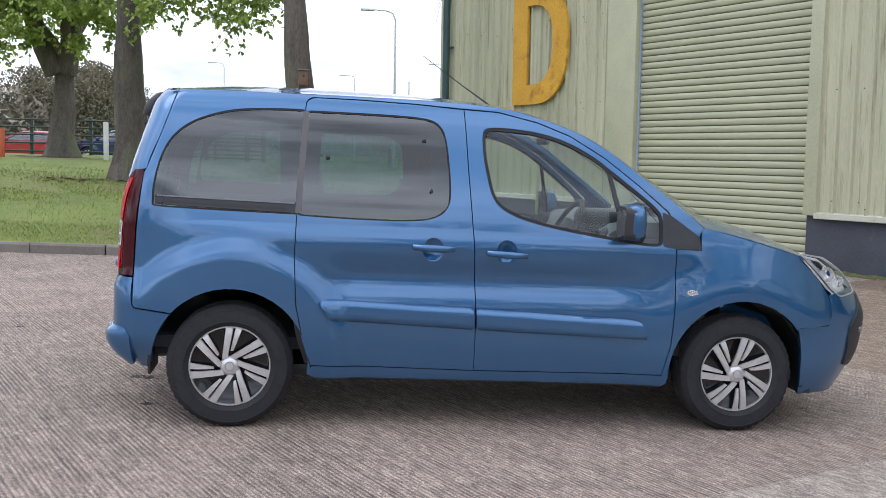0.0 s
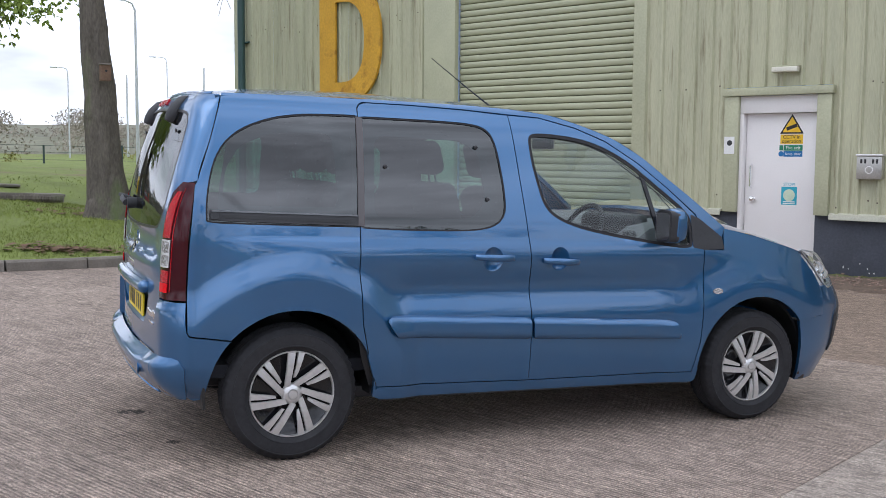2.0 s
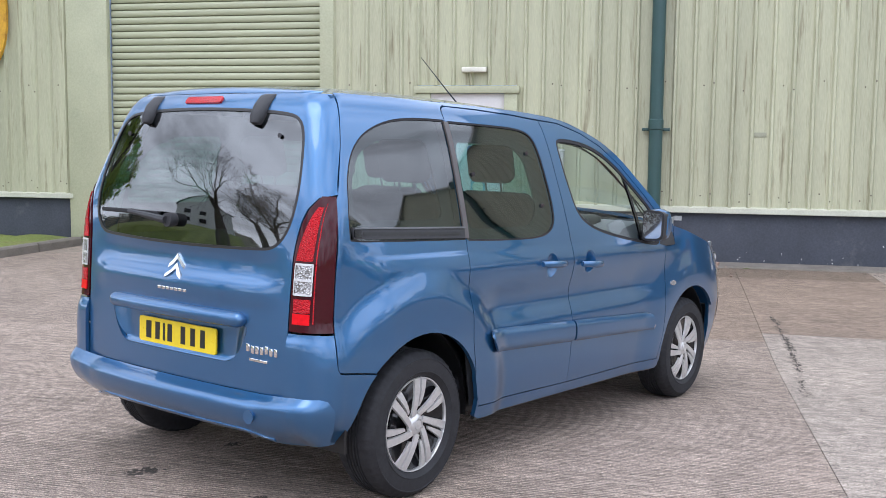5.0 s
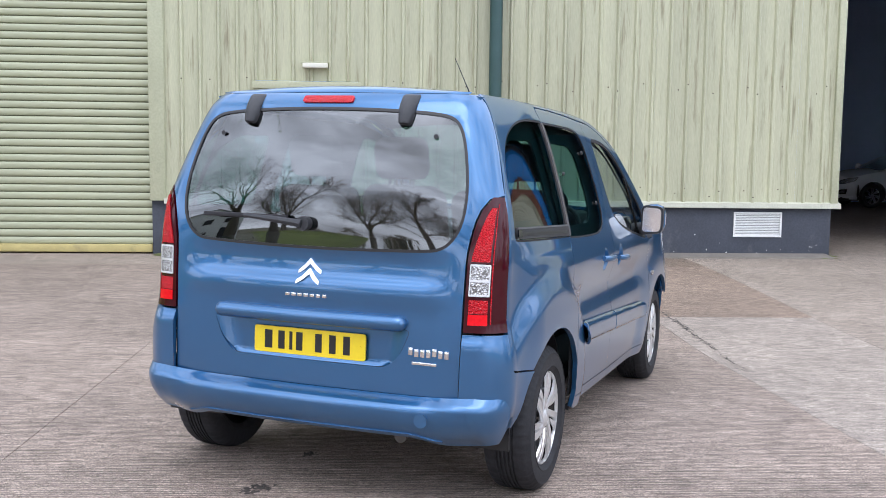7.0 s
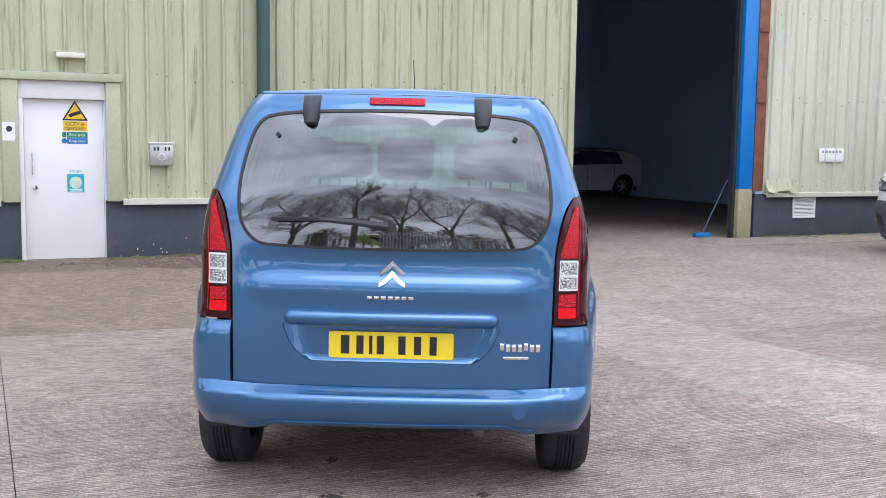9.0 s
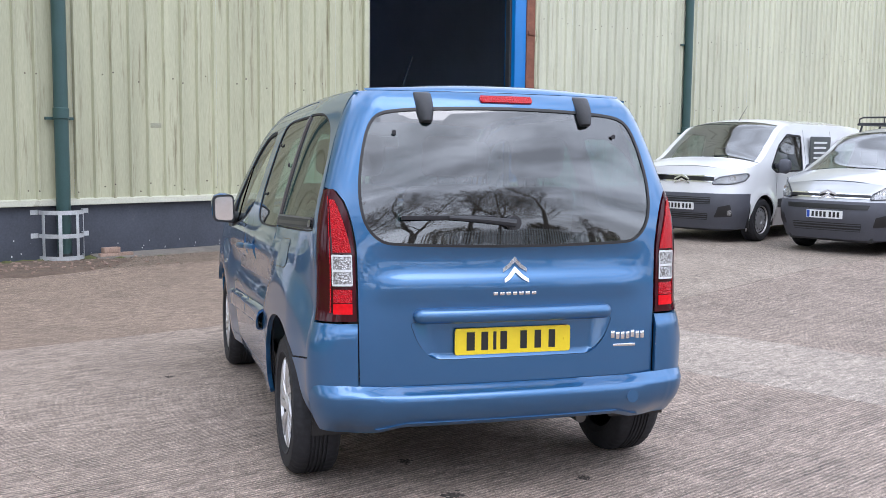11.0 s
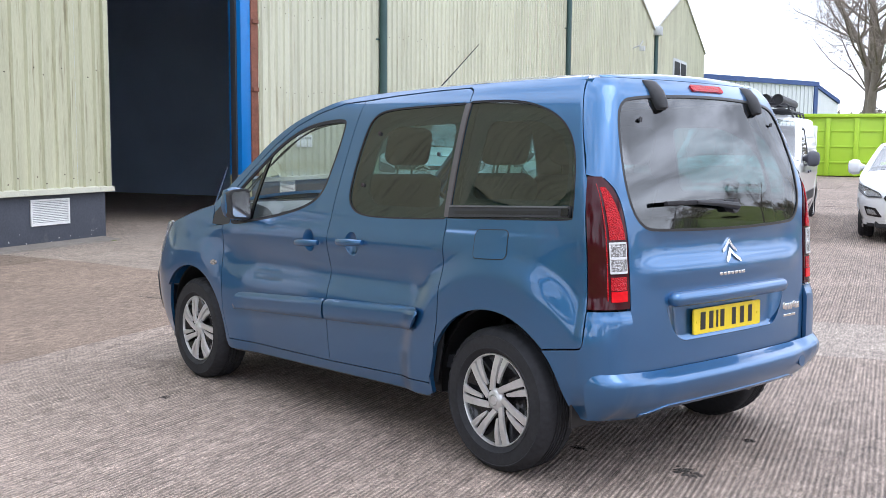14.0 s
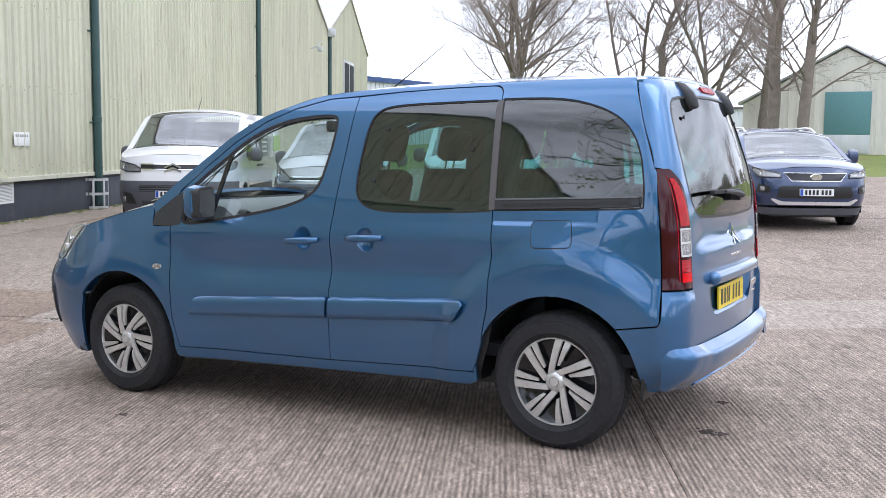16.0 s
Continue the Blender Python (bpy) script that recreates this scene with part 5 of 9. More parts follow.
# wheel wells and floor pan
for hx in (HUB_F, HUB_R):
    for sg in (-1, 1):
        bm = nb()
        rings = []
        for a in np.linspace(-12 if hx > 0 else -6, 186 if hx > 0 else 189, 22):
            c, s = math.cos(radians(a)), math.sin(radians(a))
            rings.append([(hx + r * c, sg * y, 0.325 + r * s) for r, y in ((0.402, 0.825), (0.40, 0.55), (0.415, 0.55), (0.415, 0.825))])
        part("wheel_well", loft(bm, rings), INK, CAR)
for sg in (-1, 1):
    part("splash_guard", box(nb(), (1.672, min(sg * 0.50, sg * 0.80), 0.20), (1.74, max(sg * 0.50, sg * 0.80), 0.56), 0.01), BLACK_PLASTIC, CAR)
bm = box(nb(), (-1.60, -0.72, 0.24), (1.80, 0.72, 0.31), 0.03)
part("floor_pan", bm, BLACK_PLASTIC, CAR)

# ---- inside ----
bm = box(nb(), (-1.93, -0.80, 0.40), (0.95, 0.80, 0.46))
part("cabin_floor", bm, DARK_CLOTH, CAR)
inner = [(-1.86, 0.80), (0.82, 0.80), (0.82, 1.10), (0.60, 1.33), (0.30, 1.53), (0.0, 1.64), (-0.30, 1.68), (-1.72, 1.68), (-1.80, 1.30)]
both("door_lining", inner, LINING, [rounded([(-1.79, 1.21), (-1.775, 1.37), (-1.70, 1.49), (-1.55, 1.555), (-1.25, 1.565), (-1.235, 1.21)], 0.05), rounded([(-1.06, 1.16), (-1.03, 1.565), (-0.56, 1.56), (-0.47, 1.50), (-0.445, 1.25), (-0.53, 1.16)], 0.06), inset(F_WIN, -0.006)], lift=-0.045, depth=0.01)
part("headlining", skin(top, roof_out(-1.78, 0.05, 0.9), (), 0.1, 0.0, -0.05), LINING, CAR)
bm = box(nb(), (-1.90, -0.70, 0.46), (-1.86, 0.70, 1.06), 0.02)
part("tailgate_lining", bm, DARK_CLOTH, CAR)
bm = box(nb(), (-1.86, -0.68, 1.03), (-1.25, 0.68, 1.06), 0.015)
part("parcel_shelf", bm, DARK_CLOTH, CAR)


def seat(x, y, w=0.48):
    s = part("seat", box(nb(), (x - 0.02, y - w / 2, 0.60), (x + 0.48, y + w / 2, 0.80), 0.06, seg=3), DARK_CLOTH, CAR)
    m = Matrix.Translation((x + 0.02, y, 0.74)) @ Matrix.Rotation(radians(-14), 4, "Y")
    part("backrest", box(nb(), (-0.09, -w / 2, 0.0), (0.06, w / 2, 0.58), 0.06, m=m, seg=3), DARK_CLOTH, s)
    part("headrest", box(nb(), (-0.06, -0.14, 0.63), (0.05, 0.14, 0.84), 0.05, m=m, seg=3), DARK_CLOTH, s)
    for k in (-0.05, 0.05):
        part("headrest_post", tube(nb(), [m @ Vector((0, k, 0.55)), m @ Vector((0, k, 0.68))], 0.006, 6), CHROME, s)
    part("seat_base", box(nb(), (x, y - w / 2 + 0.05, 0.46), (x + 0.42, y + w / 2 - 0.05, 0.62), 0.02), BLACK_PLASTIC, s)


for x, y in ((-0.12, -0.38), (-0.12, 0.38), (-0.98, -0.48), (-0.98, 0.0), (-0.98, 0.48)):
    seat(x, y, 0.48 if x > -0.5 else 0.44)
bm = loft(nb(), [[(0.50, y, 0.98), (0.53, y, 1.05), (0.60, y, 1.10), (0.74, y, 1.125), (1.02, y, 1.125), (1.02, y, 0.60), (0.66, y, 0.62), (0.50, y, 0.86)] for y in (-0.74, -0.5, 0, 0.5, 0.74)])
dash = part("dashboard", bm, DASH, CAR)
bm = box(nb(), (0.47, -0.52, 1.04), (0.76, -0.20, 1.165), 0.04, seg=3)
part("instrument_hood", bm, BLACK_PLASTIC, dash)
for y in (-0.66, -0.10, 0.10, 0.66):
    part("air_vent", lathe(nb(), [(0, 0.02), (0.045, 0.02), (0.055, 0.0), (0.055, -0.03)], 20, m=pose(0.512, y, 1.03, 0, 0, 90)), BLACK_PLASTIC, dash)
m = Matrix.Translation((0.38, -0.36, 1.04)) @ Matrix.Rotation(radians(28), 4, "Y")
bm = nb()
tube(bm, [m @ Vector((0, 0.19 * math.cos(a), 0.19 * math.sin(a))) for a in np.linspace(0, 2 * math.pi, 33)], 0.015, 8, False)
wheel_ob = part("steering_wheel", bm, BLACK_PLASTIC, CAR)
bm = nb()
for a in (0, 180, 270):
    tube(bm, [m @ Vector((0.01, 0, 0)), m @ Vector((0, 0.18 * math.cos(radians(a)), 0.18 * math.sin(radians(a))))], 0.018, 6)
box(bm, (-0.02, -0.08, -0.07), (0.03, 0.08, 0.06), 0.02, m=m)
part("steering_boss", bm, BLACK_PLASTIC, wheel_ob)
bm = box(nb(), (0.30, -0.12, 1.53), (0.33, 0.12, 1.60), 0.012)
part("rear_view_mirror", bm, BLACK_PLASTIC, CAR)

# ---- on and along the shed's wall ----
def on_wall(u, s, z):
    return WALL_M @ Matrix.Translation((u, s, z))


def text_mesh(body, size, bold=0.0):
    cu = bpy.data.curves.new("text", "FONT")
    cu.body, cu.size, cu.align_x, cu.align_y, cu.extrude, cu.offset = body, size, "CENTER", "CENTER", 0.0006, bold
    ob = new("text", cu)
    me = bpy.data.meshes.new_from_object(ob.evaluated_get(bpy.context.evaluated_depsgraph_get()))
    bpy.data.objects.remove(ob)
    me.transform(Matrix.Rotation(radians(90), 4, "X"))
    return me


def write(body, size, material, parent, u, s, z, flip=True, bold=0.0):
    """Writing on the wall: it reads from the yard."""
    return part("lettering", text_mesh(body, size, bold), material, parent, at=Matrix.Translation((u, s, z)))


SIGN_YELLOW = mat("sign_yellow", (0.80, 0.50, 0.02), 0.4, vary=0.05)
SIGN_GREEN = mat("sign_green", (0.02, 0.22, 0.12), 0.4, vary=0.05)
SIGN_BLUE = mat("sign_blue", (0.02, 0.17, 0.42), 0.4, vary=0.05)
SIGN_CYAN = mat("sign_cyan", (0.03, 0.36, 0.48), 0.4, vary=0.08)
SIGN_WHITE = mat("sign_white", (0.78, 0.78, 0.76), 0.45, vary=0.06)
BRICK = mat("pale_red_brick", (0.31, 0.215, 0.165), 0.9, vary=0.3, scale=9, fine=70, bump=0.004, rand=0.15)

# roller shutter: each slat a piece
shutter = thing("door_roller", "closed pale green roller shutter with a yellow bottom rail", "roller shutter", WALL_M.copy(), kind="structure")
SLAT = 0.0989
bm = nb()
prof = [(-0.03, 0.004), (-0.006, 0.004), (0.0, 0.010), (0.003, 0.047), (0.0, 0.083), (-0.006, 0.0885), (-0.03, 0.0885)]
prism(bm, prof, "x", -5.40, -2.20)
bmesh.ops.recalc_face_normals(bm, faces=bm.faces)
SLAT_ME = soft_edges(as_mesh("slat", bm), 50)
for k in range(42):
    part("slat", SLAT_ME, SHUTTER, shutter, at=Matrix.Translation((0, -0.06, 0.19 + k * SLAT)))
# sheet in a darker shutter tone: shade between the slats put into colour
part("slat_joints", box(nb(), (-5.40, -0.088, 0.17), (-2.20, -0.082, 4.35)), mat("slat_gap_shade_paint", (0.16, 0.165, 0.10), 0.7), shutter)
part("bottom_rail", box(nb(), (-5.40, -0.09, 0.085), (-2.20, -0.03, 0.19), 0.008), mat("yellowed_rail", (0.50, 0.42, 0.17), 0.5, stain=(0.25, 0.2, 0.12), stain_at=0.55), shutter, "yellowed bottom rail")

# big letter on the wall
bm = nb()
out, inn = [], []
H, W = 2.05, 1.50
for a in np.linspace(-90, 90, 25):
    c, s = math.cos(radians(a)), math.sin(radians(a))
    out.append((0.55 + (W - 0.55) * abs(c) ** 0.75, H / 2 + H / 2 * math.copysign(abs(s) ** 0.85, s)))
    inn.append((0.52 + (W - 0.55 - 0.36) * abs(c) ** 0.75, H / 2 + (H / 2 - 0.34) * math.copysign(abs(s) ** 0.85, s)))
out = [(0.0, H), (0.0, 0.0)] + out
inn = [(0.40, H - 0.34), (0.40, 0.34)] + inn
n = len(out)
va = [[bm.verts.new((p[0], h, p[1])) for p in ring] for ring in (out, inn) for h in (0.06, 0.11)]
for a, b_ in ((va[0], va[1]), (va[2], va[3]), (va[1], va[3]), (va[0], va[2])):
    for k in range(n):
        bm.faces.new((a[k], a[(k + 1) % n], b_[(k + 1) % n], b_[k]))
bmesh.ops.recalc_face_normals(bm, faces=bm.faces)
solo("wall_letter", bm, YELLOW_PAINT, "large hand-painted yellow timber letter D on the wall", "letter sign", on_wall(-8.49, 0, 2.40))

# white fire door with its frame and notices
door = thing("door_fire", "white steel fire exit door in a pale green frame", "door", on_wall(0, 0, 0), kind="structure")
part("door_leaf", box(nb(), (-0.585, -0.10, 0.075), (0.335, -0.05, 2.04), 0.004), WHITE_DOOR, door)
part("door_head", box(nb(), (-0.643, -0.14, 2.043), (0.358, 0.03, 2.259), 0.004), WHITE_DOOR, door)
part("door_jamb", box(nb(), (-0.643, -0.14, 0.06), (-0.59, 0.03, 2.043), 0.004), WHITE_DOOR, door)
part("door_jamb", box(nb(), (0.337, -0.14, 0.06), (0.352, -0.03, 2.043), 0.002), WHITE_DOOR, door)
part("door_step", box(nb(), (-0.64, -0.2, -0.05), (0.352, 0.05, 0.07), 0.006), CONCRETE_SMOOTH, door)
for a, b_ in ((-0.83, -0.645), (0.36, 0.535)):
    bm = box(nb(), (a, -0.02, 0.79), (b_, 0.085, 2.26), 0.006)
    part("frame_post", bm, CLAD_TRIM, door)
part("frame_head", box(nb(), (-0.86, -0.02, 2.262), (0.56, 0.11, 2.36), 0.006), CLAD_TRIM, door)
part("pull_handle", tube(nb(), [(-0.50, -0.05, 1.40), (-0.50, -0.005, 1.38), (-0.50, -0.005, 1.12), (-0.50, -0.05, 1.10)], 0.011, 8), CHROME, door)
part("door_knob", lathe(nb(), [(0, 0.05), (0.03, 0.048), (0.036, 0.03), (0.018, 0.01), (0.03, 0.0)], 18, m=Matrix.Translation((-0.475, -0.05, 0.96))), CHROME, door)
# camera warning sign
sgn = thing("warning_sign", "yellow camera warning notice on the white door", "sign", on_wall(0.0, -0.048, 0))
part("board", box(nb(), (-0.135, 0, 1.66), (0.15, 0.002, 1.775)), SIGN_YELLOW, sgn)
bm = prism(nb(), rounded([(-0.145, 1.785), (0.16, 1.785), (0.0075, 2.03)], 0.012), "y", 0, 0.002)
part("triangle_border", bm, INK, sgn)
bm = prism(nb(), rounded([(-0.112, 1.803), (0.127, 1.803), (0.0075, 1.995)], 0.01), "y", 0.002, 0.003)
part("triangle", bm, SIGN_YELLOW, sgn)
bm = box(nb(), (-0.07, 0.003, -0.02), (0.07, 0.004, 0.022), m=Matrix.Translation((0.005, 0, 1.865)) @ Matrix.Rotation(radians(-20), 4, "Y"))
part("camera_symbol", bm, INK, sgn)
write("CCTV in", 0.062, INK, sgn, 0.0075, 0.0035, 1.742)
write("operation", 0.062, INK, sgn, 0.0075, 0.0035, 1.692)
fx = thing("fire_exit_sign", "green and blue fire exit notice on the white door", "sign", on_wall(0.0, -0.048, 0))
part("board", box(nb(), (-0.09, 0, 1.575), (0.15, 0.002, 1.645)), SIGN_GREEN, fx)
part("board", box(nb(), (-0.09, 0, 1.50), (0.15, 0.002, 1.570)), SIGN_BLUE, fx)
part("symbol", box(nb(), (-0.145, 0, 1.578), (-0.098, 0.002, 1.643)), SIGN_GREEN, fx)
part("symbol", lathe(nb(), [(0, 0.002), (0.033, 0.002), (0.033, 0.0)], 18, m=Matrix.Translation((-0.122, 0, 1.535))), SIGN_BLUE, fx)
write("Fire exit", 0.056, SIGN_WHITE, fx, 0.03, 0.0025, 1.608)
write("Keep clear", 0.046, SIGN_WHITE, fx, 0.03, 0.0025, 1.534)
st = thing("stop_notice", "turquoise stop notice with a pale round symbol on the door", "notice", on_wall(0.0, -0.048, 0))
part("board", box(nb(), (-0.10, 0, 0.90), (0.10, 0.002, 1.125)), SIGN_CYAN, st)
part("disc", lathe(nb(), [(0, 0.0035), (0.075, 0.0035), (0.075, 0.002)], 24, m=Matrix.Translation((0.0, 0, 1.02))), mat("pale_disc", (0.55, 0.66, 0.5), 0.5), st)
part("strip", box(nb(), (-0.10, 0, 1.127), (0.10, 0.0015, 1.18)), SIGN_WHITE, st)
write("STOP!", 0.055, SIGN_CYAN, st, 0.0, 0.0025, 1.153)
for k in range(2):
    part("text_bar", box(nb(), (-0.075, 0.002, 0.91 + 0.022 * k), (0.075, 0.003, 0.922 + 0.022 * k)), SIGN_WHITE, st)
ns = thing("smoking_notice", "small white notice on the door frame", "notice", on_wall(-0.75, 0.086, 1.64))
part("board", box(nb(), (-0.075, 0, -0.11), (0.065, 0.003, 0.11)), SIGN_WHITE, ns)
part("symbol", lathe(nb(), [(0, 0.0045), (0.035, 0.0045), (0.035, 0.003)], 20, m=Matrix.Translation((0, 0, 0.03))), BLACK_PLASTIC, ns)
# light over the door
lt = thing("wall_light", "white bulkhead lamp over the door, switched off", "wall light", on_wall(-0.04, 0.05, 2.565))
part("housing", box(nb(), (-0.165, 0, -0.03), (0.165, 0.10, 0.035), 0.012), mat("cream_plastic", (0.70, 0.68, 0.58), 0.5, vary=0.1), lt)
part("tray", box(nb(), (-0.18, -0.01, 0.036), (0.18, 0.075, 0.052), 0.005), CLAD_TRIM, lt)
# ash box
ash = thing("ash_bin", "brushed steel wall ash bin with slots", "ash bin", on_wall(1.02, 0.05, 1.385))
part("body", box(nb(), (-0.145, 0, -0.145), (0.145, 0.09, 0.125), 0.008), mat("brushed_steel", (0.52, 0.51, 0.48), 0.38, metal=0.7, vary=0.15, scale=10), ash)
part("lid", box(nb(), (-0.155, -0.005, 0.126), (0.155, 0.105, 0.148), 0.006), SILVER, ash)
for k in (-0.09, -0.045, 0.045, 0.09):
    part("slot", box(nb(), (k - 0.012, 0.088, 0.04), (k + 0.012, 0.0915, 0.09), 0.0), INK, ash)
part("symbol", lathe(nb(), [(0.036, 0.0), (0.036, 0.003), (0.046, 0.003), (0.046, 0.0)], 24, m=Matrix.Translation((0, 0.09, -0.035))), SIGN_WHITE, ash)
# louvred vents in the plinth
for u0, u1, z0, z1 in ((5.68, 6.36, 0.34, 0.685), (11.55, 12.05, 0.38, 0.73)):
    v = thing("wall_vent", "white louvred vent in the dark plinth", "vent", on_wall((u0 + u1) / 2, 0, (z0 + z1) / 2), group="plinth vents")
    w, h = (u1 - u0) / 2, (z1 - z0) / 2
    bm = nb()
    for a, b_ in (((-w, 0, -h), (w, 0.02, -h + 0.025)), ((-w, 0, h - 0.025), (w, 0.02, h)), ((-w, 0, -h + 0.026), (-w + 0.025, 0.02, h - 0.026)), ((w - 0.025, 0, -h + 0.026), (w, 0.02, h - 0.026))):
        box(bm, a, b_, 0.002)
    part("frame", bm, SIGN_WHITE, v)
    part("backing", box(nb(), (-w + 0.02, -0.004, -h + 0.02), (w - 0.02, 0.003, h - 0.02)), mat("vent_shade", (0.25, 0.25, 0.25), 0.8), v)
    for k in range(13):
        zc = -h + 0.036 + (2 * h - 0.072) * k / 12
        part("slat", box(nb(), (-w + 0.026, -0.008, -0.002), (w - 0.026, 0.014, 0.003), m=Matrix.Translation((0, 0.006, zc)) @ Matrix.Rotation(radians(-38), 4, "X")), SIGN_WHITE, v)
# wall notice plate
pl = thing("wall_notice", "small white plate with worn writing on the wall", "notice", on_wall(12.32, 0.055, 1.46))
part("board", box(nb(), (-0.28, 0, -0.115), (0.28, 0.006, 0.115), 0.002), SIGN_WHITE, pl)
for k in range(6):
    part("text_bar", box(nb(), (-0.23 + 0.08 * k, 0.006, 0.03), (-0.175 + 0.08 * k, 0.0075, 0.075)), mat("faded_ink", (0.3, 0.3, 0.29), 0.6) if k == 0 else bpy.data.materials["faded_ink"], pl)
solo("label_plate", box(nb(), (-0.075, 0, -0.03), (0.075, 0.006, 0.03), 0.002), mat("worn_label", (0.33, 0.33, 0.24), 0.6), "small worn label plate on the wall", "label plate", on_wall(3.62, 0.022, 1.74))


# downpipes with guards
def downpipe(u, r, top_z, guard=True, shoe=True, s=0.13):
    d = thing("downpipe", "dark green downpipe on the shed wall", "downpipe", on_wall(u, s, 0), group="downpipes")
    part("pipe", lathe(nb(), [(r, 0.16), (r, 1.79), (r * 1.12, 1.80), (r * 1.12, 1.92), (r, 1.93), (r, top_z), (r * 1.5, top_z + 0.02), (r * 1.5, top_z + 0.25)], 20, "z"), GREEN_PIPE, d)
    for z in (1.80, 3.6, 5.2):
        if z < top_z:
            part("bracket", box(nb(), (-r - 0.09, -s + 0.04, z - 0.018), (r + 0.09, -r * 0.5, z + 0.018), 0.004), GREEN_PIPE, d)
    part("shoe", lathe(nb(), [(r * 1.05, -0.02), (r * 1.05, 0.155), (r * 0.9, 0.16)], 16, "z"), BLACK_PLASTIC, d)
    if guard:
        g = thing("pipe_guard", "galvanised steel cage guard round the foot of a downpipe", "pipe guard", on_wall(u, 0, 0.08), group="pipe guards")
        for z in (0.03, 0.30, 0.585):
            arc = [(0.27 * math.sin(radians(a)), 0.02 + 0.29 * math.cos(radians(a)), z) for a in np.linspace(-88, 88, 17)]
            bm = nb()
            loft(bm, [[(x * k, y * k if y > 0.03 else y, z + dz) for k, dz in ((1, -0.025), (1, 0.025), (0.97, 0.025), (0.97, -0.025))] for x, y, z in arc])
            part("hoop", bm, GALV, g)
            for sg in (-1, 1):
                if z > 0.1:
                    part("lug", box(nb(), (sg * 0.27 - (0.09 if sg < 0 else 0), 0.002, z - 0.03), (sg * 0.27 + (0.09 if sg > 0 else 0), 0.012, z + 0.03)), GALV, g)
        for a in (-70, -24, 24, 70):
            x, y = 0.27 * math.sin(radians(a)), 0.02 + 0.29 * math.cos(radians(a))
            part("upright", box(nb(), (-0.022, -0.010, 0.0), (0.022, -0.002, 0.61), 0.002, m=Matrix.Translation((x, y, 0)) @ Matrix.Rotation(radians(-a), 4, "Z")), GALV, g)


downpipe(2.33, 0.085, 6.3)
downpipe(15.40, 0.085, 6.3)
downpipe(28.85, 0.085, 6.3)
downpipe(42.35, 0.09, 6.3, guard=False)
downpipe(-10.67, 0.07, 6.4, s=0.12)
# valley hopper, floodlight, high window
solo("hopper_head", box(nb(), (-0.22, 0.0, -0.2), (0.22, 0.35, 0.2), 0.03), GALV, "grey rainwater hopper at the roof valley", "hopper", on_wall(42.35, 0.02, 6.45))
fl = thing("floodlight", "small grey floodlight bracketed high on the wall", "floodlight", on_wall(38.2, 0.05, 5.35))
part("bracket", tube(nb(), [(0, 0, 0), (0, 0.3, 0.1), (0.1, 0.4, 0.3)], 0.03, 8), GALV, fl)
part("head", box(nb(), (-0.12, 0.3, -0.12), (0.12, 0.5, 0.08), 0.02), GALV, fl)
DARK_PANE = mat("dirty_dark_pane", (0.035, 0.038, 0.042), 0.7, vary=0.2, spec=0.15)
hw = thing("window_high", "dark tall window high in the far gable", "window", on_wall(48.2, 0.07, 4.3), kind="structure")
part("window_frame", box(nb(), (-1.65, -0.02, -1.5), (1.65, 0.05, 1.3), 0.02), GALV, hw)
for a, b_ in ((-1.5, -0.1), (0.1, 1.5)):
    part("pane", box(nb(), (a, 0.051, -1.4), (b_, 0.058, 1.15)), DARK_PANE, hw)
# doorway: blue post, rusty column edge, bent cladding corner, brush
post = thing("door_post", "bright blue painted steel door post, bare at its foot", "post", on_wall(10.5, 0, 0))
part("post", box(nb(), (-0.15, -0.22, 0.88), (0.13, 0.03, 4.9), 0.01), BLUE_POST, post)
part("post_foot", box(nb(), (-0.15, -0.22, 0.06), (0.14, 0.03, 0.879), 0.01), mat("ochre_primer", (0.30, 0.29, 0.17), 0.7, vary=0.2, stain=(0.2, 0.16, 0.09), stain_at=0.6), post)
part("track", box(nb(), (-0.20, -0.15, 0.06), (-0.152, -0.05, 4.9), 0.004), BLACK_PLASTIC, post)
col = thing("steel_column", "rust-brown steel column beside the doorway", "column", on_wall(10.72, 0, 0))
part("flange", box(nb(), (-0.085, -0.2, 0.85), (0.12, 0.045, 4.9), 0.006), RUST, col)
part("edge_angle", tube(nb(), [(0.128, 0.06, 0.9), (0.125, 0.05, 1.6), (0.14, 0.06, 2.4), (0.13, 0.05, 3.3), (0.15, 0.07, 3.45), (0.13, 0.05, 3.6), (0.13, 0.05, 4.9)], 0.014, 6), CLAD, col)
for z in (3.45, 2.3):
    part("cleat", box(nb(), (-0.07, 0.03, z), (0.10, 0.075, z + 0.07), 0.006), RUST, col)
cl = nb()
rows = []
for k in range(17):
    u = 0.02 + 0.62 * k / 16
    rows.append([cl.verts.new((u, 0.05 + rib(10.86 + u) + o + 0.02 * math.sin(k * 1.7) * (1 if z < 0.9 else 0), z)) for o, z in ((0.0, 1.05), (0.03, 0.95), (0.10 + 0.04 * math.sin(k * 0.9), 0.84 - 0.03 * math.sin(k * 0.5)))])
for a, b_ in zip(rows, rows[1:]):
    for k in (0, 1):
        cl.faces.new((a[k], b_[k], b_[k + 1], a[k + 1]))
solo("bent_sheet", cl, CLAD, "bent torn foot of a cladding sheet", "bent sheet", on_wall(10.86, 0, 0))
br = thing("broom", "broom leaning inside the doorway", "broom", on_wall(9.95, -0.35, 0.06))
part("handle", tube(nb(), [(0.0, 0.0, 0.08), (0.40, 0.08, 0.95)], 0.013, 8), mat("blue_handle", (0.06, 0.085, 0.15), 0.6), br)
